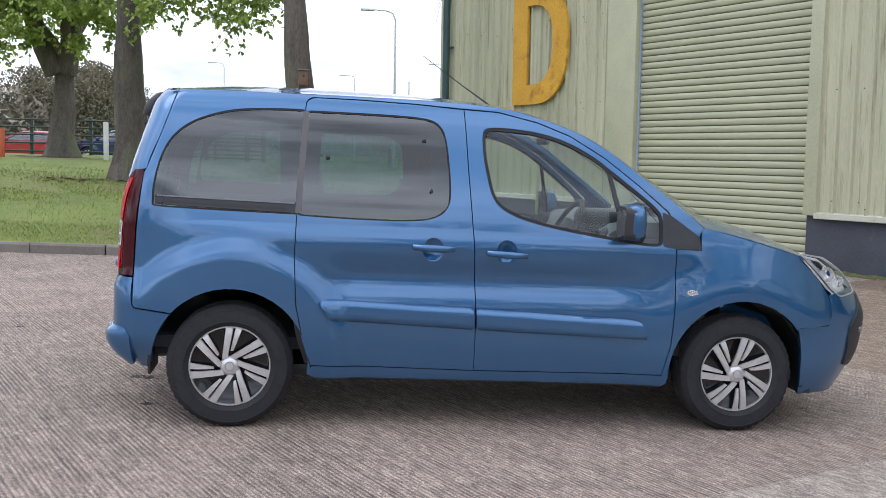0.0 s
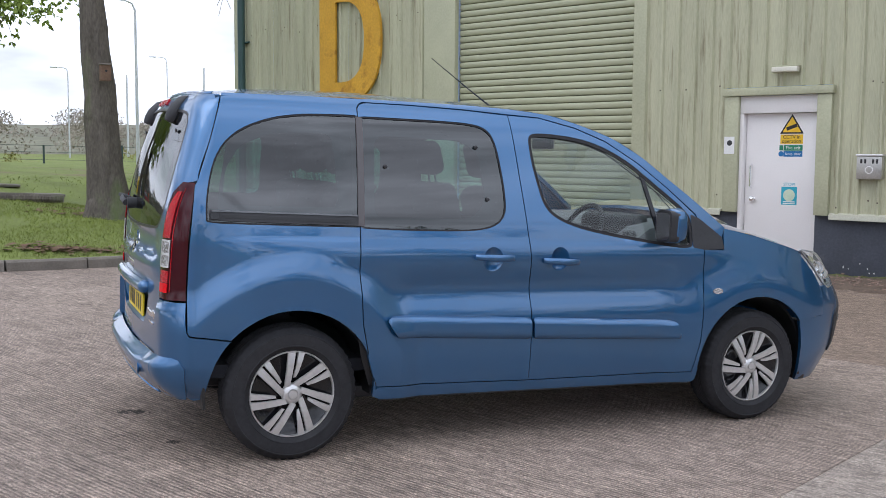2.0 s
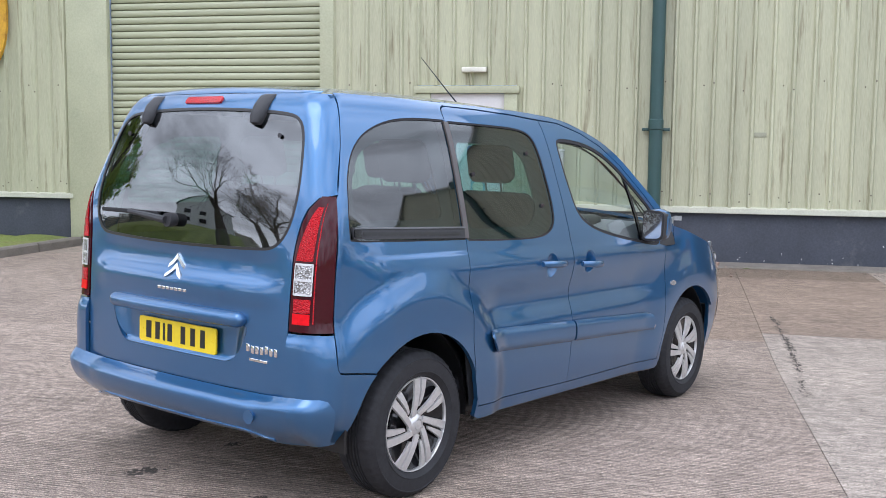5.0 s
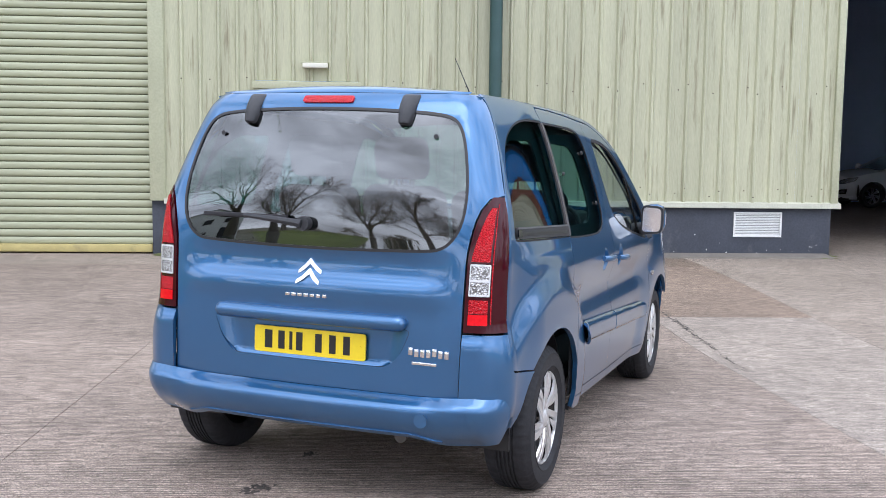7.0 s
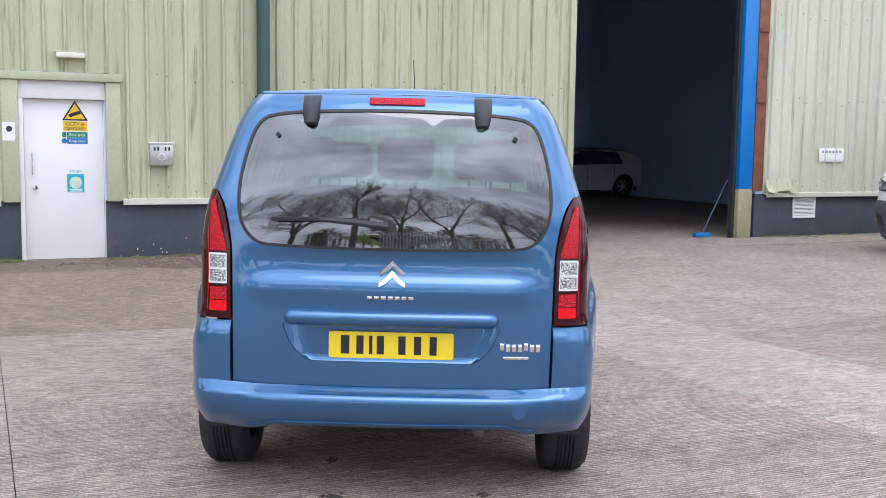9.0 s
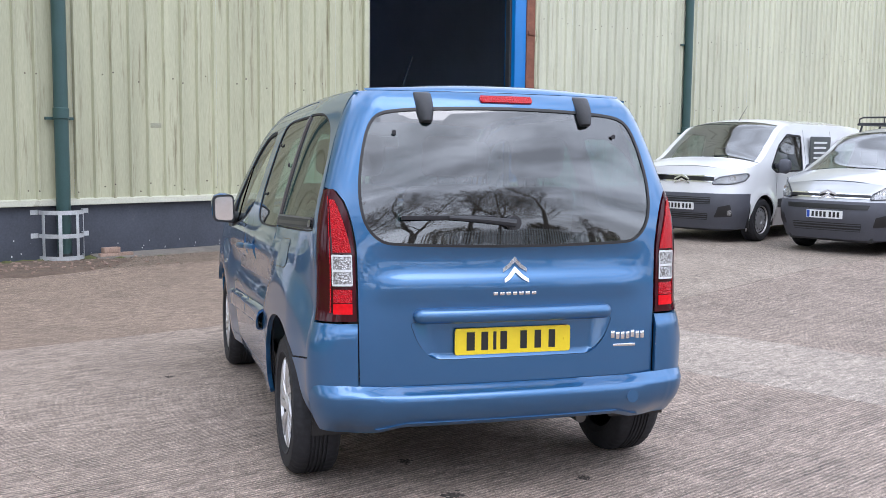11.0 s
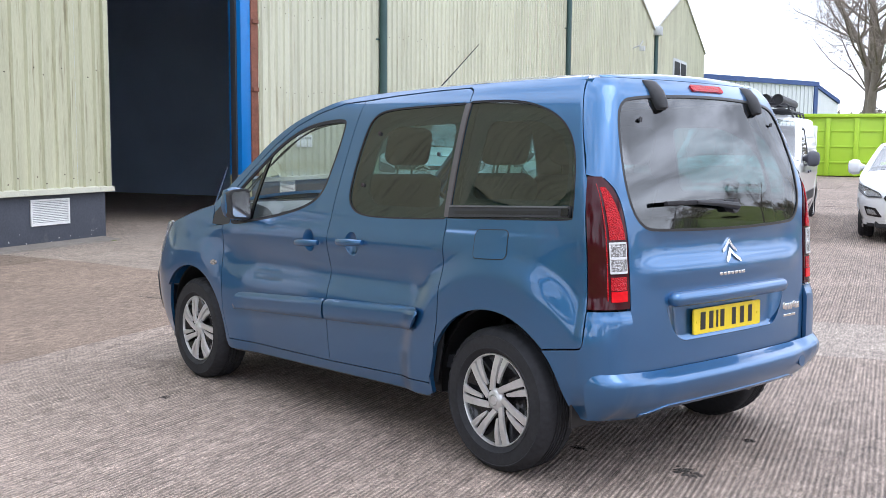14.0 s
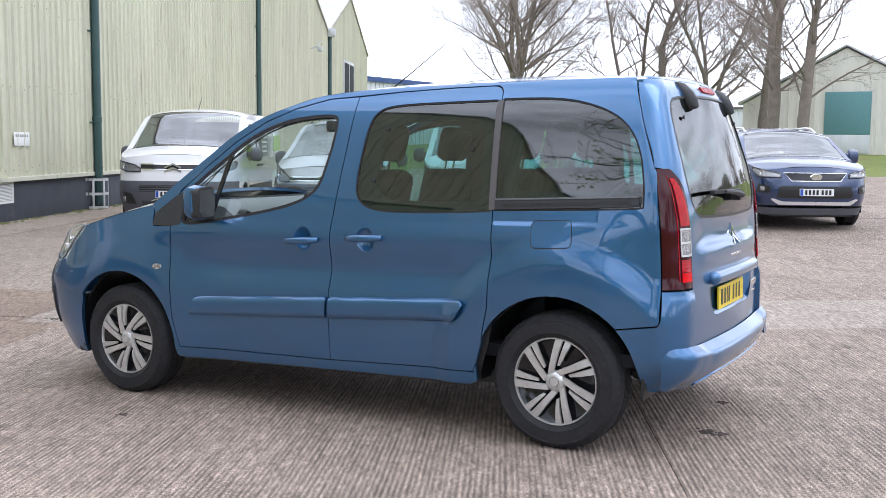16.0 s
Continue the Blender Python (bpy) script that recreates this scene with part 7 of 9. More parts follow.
van_a = dict(steel=True, front=0.88, base=3.28, rear=0.80, half=0.955, belt=1.10, tyre=0.34, lean=0.16, crown=0.09, blunt=3.6, cowl=0.12, lip=0.66, roof_end=-0.80,
             top=[(-4.08, 1.90), (-3.0, 1.95), (-1.3, 1.95), (-0.80, 1.89), (-0.35, 1.63), (0.12, 1.33), (0.45, 1.25), (0.72, 1.16), (0.9, 1.06)],
             nose=[(0.2, 0.80), (0.4, 0.87), (0.62, 0.90), (0.8, 0.86), (1.0, 0.80), (1.2, 0.72)], windows=[[(-0.24, 1.16), (-0.42, 1.08), (-1.36, 1.10), (-1.40, 1.66), (-0.90, 1.68), (-0.56, 1.50)]],
             seams=((-0.43, 0.24, 1.05), (-1.50, 0.26, 1.76), (-2.58, 0.26, 1.76)), handles=((-1.32, 0.98), (-1.68, 0.98)),
             glass=GLASS_DARK, screen=SCREEN, bumper=0.76, bumper_mat=GREY_BUMPER, badge=(0.985, "chevron"), plate=0.56, wheel=WHEEL_GREY, mirror=(-0.42, 1.14), mirror_mat=GREY_BUMPER, aerial=True,
             face=[("grille", GLOSS_BLACK, 0.006, [(-0.34, 0.945), (-0.34, 1.015), (0.34, 1.015), (0.34, 0.945)]), ("grille_chrome", CHROME, 0.012, [(-0.36, 1.015), (-0.36, 1.032), (0.36, 1.032), (0.36, 1.015)]), ("grille_chrome", CHROME, 0.012, [(-0.36, 0.932), (-0.36, 0.948), (0.36, 0.948), (0.36, 0.932)]),
                   ("headlamp", CLEAR_LENS, 0.004, [(0.33, 0.90), (0.34, 0.955), (0.46, 1.01), (0.80, 1.05), (1.18, 1.075), (1.26, 1.04), (1.14, 0.96), (0.72, 0.905)]), ("lower_intake", INK, 0.018, [(-0.30, 0.36), (-0.30, 0.46), (0.30, 0.46), (0.30, 0.36)]), ("upper_intake", INK, 0.016, [(-0.34, 0.60), (-0.34, 0.70), (0.34, 0.70), (0.34, 0.60)]),
                   ("fog_recess", INK, 0.016, [(0.42, 0.40), (0.50, 0.56), (0.78, 0.60), (0.86, 0.42)]), ("fog_lamp", CLEAR_LENS, 0.026, [(0.72, 0.44), (0.72, 0.52), (0.82, 0.52), (0.82, 0.44)])] + slats(0.33, 0.60, 0.70, 3, GREY_BUMPER) + slats(0.29, 0.36, 0.46, 3, GREY_BUMPER))
van_b = dict(van_a, steel=False, spokes=7, front=0.92, base=2.73, rear=0.73, half=0.885, belt=1.08, tyre=0.318, lean=0.30, crown=0.09, cowl=0.03, lip=0.62, roof_end=-0.95, blunt=3.4,
             top=[(-3.46, 1.78), (-2.4, 1.82), (-1.4, 1.80), (-0.95, 1.72), (-0.5, 1.45), (0.03, 1.20), (0.3, 1.13), (0.6, 1.03), (0.92, 0.90)],
             nose=[(0.2, 0.82), (0.4, 0.90), (0.6, 0.93), (0.8, 0.86), (0.95, 0.74), (1.1, 0.66)], windows=[[(-0.36, 1.10), (-0.46, 1.06), (-1.4, 1.12), (-1.45, 1.56), (-1.05, 1.55), (-0.72, 1.38)]],
             seams=((-0.41, 0.24, 1.0), (-1.52, 0.26, 1.66), (-2.42, 0.26, 1.66)), handles=((-1.36, 0.98), (-1.70, 0.98)),
             bumper=0.74, badge=(0.845, "chevron"), plate=0.56, mirror=(-0.58, 1.08), wheel=SILVER, rack=(-3.4, -1.20), aerial=True,
             face=[("grille_chrome", CHROME, 0.012, [(-0.50, 0.835), (-0.50, 0.853), (0.50, 0.853), (0.50, 0.835)]), ("grille", INK, 0.008, [(-0.50, 0.80), (-0.50, 0.834), (0.50, 0.834), (0.50, 0.80)]), ("grille_chrome", CHROME, 0.012, [(-0.50, 0.782), (-0.50, 0.80), (0.50, 0.80), (0.50, 0.782)]), ("headlamp", CLEAR_LENS, 0.004, [(0.50, 0.77), (0.53, 0.845), (0.78, 0.95), (1.16, 1.04), (1.28, 0.99), (1.12, 0.84), (0.84, 0.775)]),
                   ("upper_intake", INK, 0.016, [(-0.50, 0.635), (-0.54, 0.70), (0.54, 0.70), (0.50, 0.635)]), ("lower_intake", INK, 0.016, [(-0.40, 0.34), (-0.40, 0.45), (0.40, 0.45), (0.40, 0.34)]), ("fog_recess", INK, 0.016, [(0.62, 0.40), (0.66, 0.54), (0.92, 0.58), (0.98, 0.42)])] + slats(0.39, 0.34, 0.45, 3, GREY_BUMPER))
van_c = dict(van_a, front=0.92, base=3.0, rear=0.88, half=0.945, lean=0.18, cowl=0.18, lip=0.70, roof_end=-0.72,
             top=[(-3.88, 1.88), (-2.8, 1.93), (-1.3, 1.92), (-0.72, 1.84), (-0.3, 1.56), (0.18, 1.27), (0.5, 1.17), (0.75, 1.06), (0.92, 0.95)],
             windows=[[(-0.10, 1.18), (-0.30, 1.09), (-1.22, 1.10), (-1.26, 1.66), (-0.82, 1.68), (-0.46, 1.48)]], seams=((-0.42, 0.24, 1.05), (-1.36, 0.26, 1.76), (-2.45, 0.26, 1.76)), handles=((-1.18, 0.98), (-1.54, 0.98)),
             nose=[(0.2, 0.84), (0.4, 0.91), (0.62, 0.93), (0.8, 0.88), (1.0, 0.80), (1.2, 0.72)], bumper=0.72, badge=(0.86, "chevron"), plate=0.57, mirror=(-0.26, 1.16), rack=(-3.5, -0.9), aerial=False,
             face=[("grille", GLOSS_BLACK, 0.008, [(-0.30, 0.80), (-0.30, 0.835), (0.30, 0.835), (0.30, 0.80)]), ("upper_intake", INK, 0.016, [(-0.34, 0.63), (-0.34, 0.705), (0.34, 0.705), (0.34, 0.63)]), ("lower_intake", INK, 0.016, [(-0.34, 0.36), (-0.34, 0.47), (0.34, 0.47), (0.34, 0.36)]),
                   ("headlamp", CLEAR_LENS, 0.004, [(0.36, 0.785), (0.40, 0.86), (0.72, 0.955), (1.18, 1.04), (1.30, 1.0), (1.18, 0.88), (0.84, 0.80)]), ("fog_recess", INK, 0.016, [(0.50, 0.40), (0.50, 0.52), (0.72, 0.54), (0.76, 0.42)]), ("fog_lamp", CLEAR_LENS, 0.024, [(0.58, 0.43), (0.58, 0.50), (0.66, 0.50), (0.66, 0.43)])] + slats(0.33, 0.36, 0.47, 3, GREY_BUMPER))
hatch = dict(van_a, steel=False, seams=((-0.40, 0.24, 0.95), (-1.35, 0.26, 1.35), (-2.3, 0.40, 1.35)), handles=((-1.18, 0.80), (-2.12, 0.82)), spokes=7, front=0.88, base=2.65, rear=0.78, half=0.875, belt=0.93, tyre=0.316, lean=0.52, crown=0.08, cowl=-0.22, lip=0.62, roof_end=-1.05, blunt=3.0,
             top=[(-3.42, 1.12), (-3.1, 1.36), (-2.4, 1.45), (-1.6, 1.47), (-1.05, 1.40), (-0.6, 1.20), (-0.22, 1.03), (0.1, 0.98), (0.5, 0.88), (0.75, 0.78), (0.88, 0.7)],
             nose=[(0.2, 0.78), (0.4, 0.87), (0.55, 0.88), (0.7, 0.84), (0.85, 0.72), (1.0, 0.6)], windows=[[(-0.45, 0.95), (-2.6, 1.0), (-2.5, 1.30), (-1.6, 1.36), (-1.15, 1.32)]],
             bumper=0.30, bumper_mat=WHITE_CAR, badge=(0.625, "round"), plate=0.465, wheel=SILVER, mirror=(-0.55, 0.98), mirror_mat=WHITE_CAR, rack=None, aerial=False,
             face=[("bumper_skin", WHITE_CAR, 0.004, [(-1.3, 0.24), (-1.3, 0.64), (1.3, 0.64), (1.3, 0.24)]), ("grille", GLOSS_BLACK, 0.014, [(-0.40, 0.655), (-0.45, 0.61), (-0.17, 0.34), (0.17, 0.34), (0.45, 0.61), (0.40, 0.655)]), ("grille_chrome", CHROME, 0.020, [(-0.40, 0.592), (-0.40, 0.606), (0.40, 0.606), (0.40, 0.592)]), ("grille_chrome", CHROME, 0.020, [(-0.32, 0.535), (-0.32, 0.549), (0.32, 0.549), (0.32, 0.535)]), ("grille_chrome", CHROME, 0.020, [(-0.19, 0.385), (-0.19, 0.398), (0.19, 0.398), (0.19, 0.385)]), ("lower_lip", BLACK_PLASTIC, 0.016, [(-1.0, 0.20), (-1.0, 0.25), (1.0, 0.25), (1.0, 0.20)]),
                   ("headlamp", CLEAR_LENS, 0.012, [(0.47, 0.625), (0.55, 0.685), (0.85, 0.75), (1.25, 0.80), (1.2, 0.71), (0.8, 0.62)]), ("fog_surround", GLOSS_BLACK, 0.012, [(0.50, 0.34), (0.62, 0.47), (0.95, 0.49), (0.90, 0.36)]), ("fog_lamp", CLEAR_LENS, 0.020, [(0.60, 0.375), (0.66, 0.44), (0.88, 0.455), (0.85, 0.385)])])
suv = dict(hatch, rails=(-3.0, -1.1), handles=((-1.15, 0.92), (-2.1, 0.94)), front=0.87, base=2.63, rear=0.86, half=0.905, belt=1.03, tyre=0.345, lean=0.40, cowl=-0.15, lip=0.66, roof_end=-0.98, blunt=3.4,
           top=[(-3.49, 1.25), (-3.2, 1.50), (-2.4, 1.58), (-1.6, 1.60), (-0.98, 1.53), (-0.5, 1.30), (-0.15, 1.13), (0.2, 1.08), (0.55, 1.0), (0.75, 0.92), (0.87, 0.8)],
           nose=[(0.2, 0.80), (0.4, 0.86), (0.6, 0.88), (0.75, 0.85), (0.9, 0.77), (1.05, 0.68)], windows=[[(-0.42, 1.05), (-2.7, 1.12), (-2.55, 1.42), (-1.6, 1.49), (-1.1, 1.44)]],
           bumper=0.32, bumper_mat=GREY_BUMPER, badge=(0.80, "round"), plate=0.57, mirror=(-0.50, 1.08), mirror_mat=NAVY_CAR,
           face=[("bumper_skin", NAVY_CAR, 0.004, [(-1.3, 0.36), (-1.3, 0.70), (1.3, 0.70), (1.3, 0.36)]), ("grille_frame", CHROME, 0.012, [(-0.36, 0.865), (-0.23, 0.735), (0.23, 0.735), (0.36, 0.865)]), ("grille", GLOSS_BLACK, 0.018, [(-0.345, 0.855), (-0.222, 0.745), (0.222, 0.745), (0.345, 0.855)]), ("lower_grille", INK, 0.012, [(-0.44, 0.66), (-0.50, 0.48), (0.50, 0.48), (0.44, 0.66)]), ("skid_trim", SILVER, 0.022, [(0.0, 0.375), (0.0, 0.425), (0.40, 0.425), (0.56, 0.47), (0.66, 0.465), (0.48, 0.375)]),
                 ("headlamp", CLEAR_LENS, 0.006, [(0.40, 0.79), (0.42, 0.86), (0.80, 0.90), (1.18, 0.95), (1.25, 0.90), (1.0, 0.80)]), ("fog_recess", INK, 0.012, [(0.66, 0.55), (0.66, 0.66), (1.0, 0.69), (1.08, 0.56)]), ("fog_lamp", CLEAR_LENS, 0.020, [(0.80, 0.585), (0.80, 0.645), (0.94, 0.655), (0.94, 0.585)])])
VAN_A = vehicle("van", "white panel van with a dark grey bumper parked beside the shed", "van", (8.555, -7.52), TURN + 4, WHITE_CAR, van_a, "parked vehicles")
vehicle("van", "silver small van with a black bumper under a roof rack", "van", (6.33, -8.59), TURN, SILVER_CAR, van_b, "parked vehicles")
vehicle("van", "white panel van with a grey bumper under a roof rack", "van", (4.33, -9.95), TURN, WHITE_CAR, van_c, "parked vehicles")
vehicle("car", "white hatchback parked in the row of vans", "car", (2.03, -11.24), TURN - 2, WHITE_CAR, hatch, "parked vehicles")
vehicle("car", "dark blue sport utility car with a chrome grille frame", "car", (-0.29, -12.25), TURN + 2, NAVY_CAR, suv, "parked vehicles")
vehicle("car", "white car standing in the dark shed", "car", (23.7, -2.5), 117, WHITE_CAR, dict(hatch, roof_mat=GLOSS_BLACK), "parked vehicles", 0.06)
RED_CAR = car_paint("red_paint", (0.40, 0.02, 0.02), metal=0.1, rough=0.35)
vehicle("car", "red hatchback on the road beyond the fence", "car", (-15.6, 46.4), 178, RED_CAR, dict(hatch, bumper_mat=RED_CAR, mirror_mat=RED_CAR), "distant vehicles", verge_z(-15.6, 46.4) + 0.05)
vehicle("car", "dark blue car on the road beyond the fence", "car", (-11.6, 48.0), 178, NAVY_CAR, dict(suv, bumper_mat=NAVY_CAR), "distant vehicles", verge_z(-11.6, 48.0) + 0.05)
vehicle("van", "small white van far beyond the lawn", "van", (15.1, 98.2), 205, WHITE_CAR, dict(van_b, rack=None), "distant vehicles", verge_z(15.1, 98.2))
vehicle("van", "small white van parked beyond the container", "van", (14.2, -40.6), TURN, WHITE_CAR, dict(van_b, rack=None), "distant vehicles", -0.05)
# graphics on the white van's flank: a dark panel with plain bars, a round portrait panel and a pale green shape
for nm, o, c in (("flank_panel", [(-1.62, 1.12), (-2.42, 1.12), (-2.42, 1.66), (-1.62, 1.66)], (0.06, 0.065, 0.075)), ("flank_graphic", [(-2.66, 1.05), (-2.98, 1.05), (-2.98, 1.62), (-2.66, 1.62)], (0.62, 0.60, 0.60)), ("flank_graphic", [(-3.04, 1.22), (-3.90, 1.22), (-3.82, 1.52), (-3.12, 1.52)], (0.42, 0.60, 0.20))):
    for sg in (-1, 1):
        part(nm, prism(nb(), rounded([(x, z) for x, z in o], 0.03), "y", sg * 0.945, sg * 0.953), mat(nm, c, 0.35), VAN_A)
for k in range(5):
    for sg in (-1, 1):
        part("text_bar", box(nb(), (-2.28 + 0.03 * (k % 2), min(sg * 0.953, sg * 0.956), 1.54 - k * 0.085), (-1.76, max(sg * 0.953, sg * 0.956), 1.575 - k * 0.085)), WHITE_PLATE, VAN_A)
# pipe carriers on the white van's rack
for k in (0, 1):
    y = 0.18 + 0.19 * k
    mm = pose(4.33, -9.95, yard_z(4.33, -9.95), 0, 0, TURN)
    solo("pipe_carrier", lathe(nb(), [(0.0, -2.7), (0.085, -2.7), (0.085, 0.0), (0.07, 0.0), (0.07, -0.05), (0.0, -0.05)], 18, m=pose(-0.75, y + 0.1, 2.12, 0, 0, -90)), BLACK_PLASTIC, "black pipe tube carried on a van's roof rack", "pipe tube", mm, "pipe tubes")

# ---- trees, fence and the distance ----
BARK = mat("grey_bark", (0.115, 0.10, 0.083), 0.95, vary=0.5, scale=5, fine=36, bump=0.05, bump_scale=13, stretch=(1, 1, 0.35), stain=(0.10, 0.13, 0.05), stain_at=0.52, stain_scale=1.2)
PALE_BARK = mat("pale_grey_bark", (0.21, 0.178, 0.15), 0.95, vary=0.35, scale=3, fine=20)
TWIG = mat("bare_twigs", (0.29, 0.24, 0.205), 0.9, vary=0.3)
DARK_TWIG = mat("dark_twigs", (0.075, 0.06, 0.05), 0.9, vary=0.3)
LEAF = mat("young_leaves", (0.27, 0.36, 0.07), 0.6, vary=0.5, scale=2.0, fine=14)
DARK_LEAF = mat("dark_evergreen", (0.17, 0.15, 0.095), 0.8, vary=0.5, scale=1.0, fine=9)
FAR_WOOD = mat("far_woods", (0.29, 0.255, 0.205), 0.95, vary=0.35, scale=0.15, fine=1.2)
FENCE = mat("dark_green_rail", (0.03, 0.055, 0.05), 0.5, vary=0.15)


def grow(seed, height, trunk_r, fork=0.35, depth=6, spread=0.55, twist=0.25, fine=0.010, lean=0.0, first=(0.55, 0.8), upright=0.0):
    """A branching skeleton: lists of (start, end, r0, r1, level)."""
    rnd = random.Random(seed)
    segs = []

    def branch(p, d, length, r, lev):
        steps = 12 if lev == 0 else 4 if lev < 3 else 3
        q = p
        pts = []
        for k in range(steps):
            d = (d + Vector((rnd.gauss(0, twist), rnd.gauss(0, twist), rnd.gauss(0, twist) + (0.06 if lev > 1 else 0) + upright * (0.5 if lev else 1))) * (0.12 if lev == 0 else 0.55)).normalized()
            n = q + d * length / steps
            r1 = max(fine * 0.6, r * (1 - 0.42 * (k + 1) / steps))
            segs.append((q.copy(), n.copy(), max(fine * 0.6, r * (1 - 0.42 * k / steps)), r1, lev))
            pts.append((n.copy(), d.copy(), r1))
            q = n
        if lev >= depth:
            return
        kids = 4 if lev < 1 else 3 if lev < 5 else rnd.choice((3, 3, 4))
        for c in range(kids):
            i = -1 if c == 0 else len(pts) - 1 - c % 2 if lev == 0 else rnd.randrange(max(1, len(pts) // 2), len(pts))
            q0, d0, r0 = pts[i]
            ax = Vector((rnd.gauss(0, 1), rnd.gauss(0, 1), rnd.gauss(0, 0.5))).cross(d0).normalized()
            ang = rnd.uniform(0.25, 0.5) * (0.35 if upright else 1) if c == 0 else rnd.uniform(spread * 0.7, spread * 1.5)
            nd = (d0 * math.cos(ang) + ax * math.sin(ang)).normalized()
            branch(q0, nd, length * (rnd.uniform(0.62, 0.85) if lev else rnd.uniform(*first)), r0 * (0.80 if c == 0 else rnd.uniform(0.42, 0.62)), lev + 1)
    branch(Vector((0, 0, -0.1)), Vector((lean, 0, 1)).normalized(), height * fork, trunk_r, 0)
    return segs


def limb_mesh(segs, lo, hi, name, flare=True):
    """Tubes for the levels lo to hi of a skeleton."""
    V, F = [], []
    for p, q, r0, r1, lev in segs:
        if not lo <= lev <= hi:
            continue
        n = 20 if lev == 0 else 8 if lev == 1 else 5 if lev == 2 else 3
        d = (q - p).normalized()
        a = d.orthogonal().normalized()
        b_ = d.cross(a)
        k0 = len(V)
        for c, r in ((p - d * r0 * 0.15, r0), (q + d * r1 * 0.15, r1)):
            for k in range(n):
                t = 2 * math.pi * k / n
                rr = r
                if lev == 0 and flare:
                    rr = r * (1 + 0.75 * math.exp(-max(0.0, c.z + 0.1) / 0.35) * (1 + 0.3 * math.sin(3 * t))) * (1 + 0.06 * math.sin(2 * t + c.z * 2.0)) * (1 + 0.22 * noise.noise((2.2 * math.cos(t), 2.2 * math.sin(t), 1.6 * c.z)) + 0.12 * noise.noise((6 * math.cos(t), 6 * math.sin(t), 3.0 * c.z)))
                V.append(tuple(c + rr * (math.cos(t) * a + math.sin(t) * b_)))
        for k in range(n):
            F.append((k0 + k, k0 + (k + 1) % n, k0 + n + (k + 1) % n, k0 + n + k))
    me = bpy.data.meshes.new(name)
    me.from_pydata(V, [], F)
    me.polygons.foreach_set("use_smooth", [True] * len(F))
    return me


def leaf_mesh(segs, lev_min, count, size, seed, name="leaves", droop=0.5):
    rnd = random.Random(seed)
    ends = [s for s in segs if s[4] >= lev_min]
    V, F = [], []
    for _ in range(count):
        p, q, *_r = rnd.choice(ends)
        c = p + (q - p) * rnd.random() + Vector((rnd.gauss(0, 0.10), rnd.gauss(0, 0.10), rnd.gauss(-0.04, 0.10)))
        hub = Vector((rnd.gauss(0, 1), rnd.gauss(0, 1), rnd.gauss(-droop, 0.6))).normalized()
        for f in range(3):
            d = (hub + Vector((rnd.gauss(0, 0.6), rnd.gauss(0, 0.6), rnd.gauss(-0.3, 0.4)))).normalized()
            w = d.cross(Vector((rnd.gauss(0, 1), rnd.gauss(0, 1), rnd.gauss(0, 1)))).normalized()
            L = size * rnd.uniform(0.6, 1.2)
            k = len(V)
            V += [tuple(c), tuple(c + d * L * 0.55 + w * L * 0.28), tuple(c + d * L), tuple(c + d * L * 0.55 - w * L * 0.28)]
            F.append((k, k + 1, k + 2, k + 3))
    me = bpy.data.meshes.new(name)
    me.from_pydata(V, [], F)
    return me


def tree(name, label, segs, place, turn=0, leaves=None, twig=None, k=1.0, bark=None, wood_levels=2):
    t = thing(name, label, "tree", pose(*place, 0, 0, turn) @ Matrix.Scale(k, 4), "trees")
    part("trunk", limb_mesh(segs, 0, wood_levels, "trunk"), bark or BARK, t)
    part("crown", limb_mesh(segs, wood_levels + 1, 9, "crown"), twig or TWIG, t)
    if leaves:
        part("leaves", leaves, LEAF, t, "fresh young green leaves")
    return t


def sprays(segs, place, turn, z0, tips, seed):
    """Drooping leafy boughs from the trunk out to the given tips."""
    rnd = random.Random(seed)
    back = Matrix.Rotation(radians(-turn), 3, "Z")
    for tip in tips:
        p0 = Vector((0, 0, z0))
        p3 = back @ Vector((tip[0] - place[0], tip[1] - place[1], tip[2] + 0.1))
        for k in range(6):
            f0, f1 = k / 6, (k + 1) / 6
            q0, q1 = ((1 - f) * p0 + f * p3 + Vector((0, 0, 1.3 * math.sin(math.pi * f))) for f in (f0, f1))
            segs.append((q0, q1, 0.03 * (1 - 0.7 * f0), 0.03 * (1 - 0.7 * f1), 4))
            if k > 1:
                for _ in range(5):
                    d = Vector((rnd.gauss(0, 0.45), rnd.gauss(0, 0.45), rnd.gauss(-0.25, 0.25)))
                    segs += [(q1, q1 + d, 0.008, 0.004, 5)] * 7


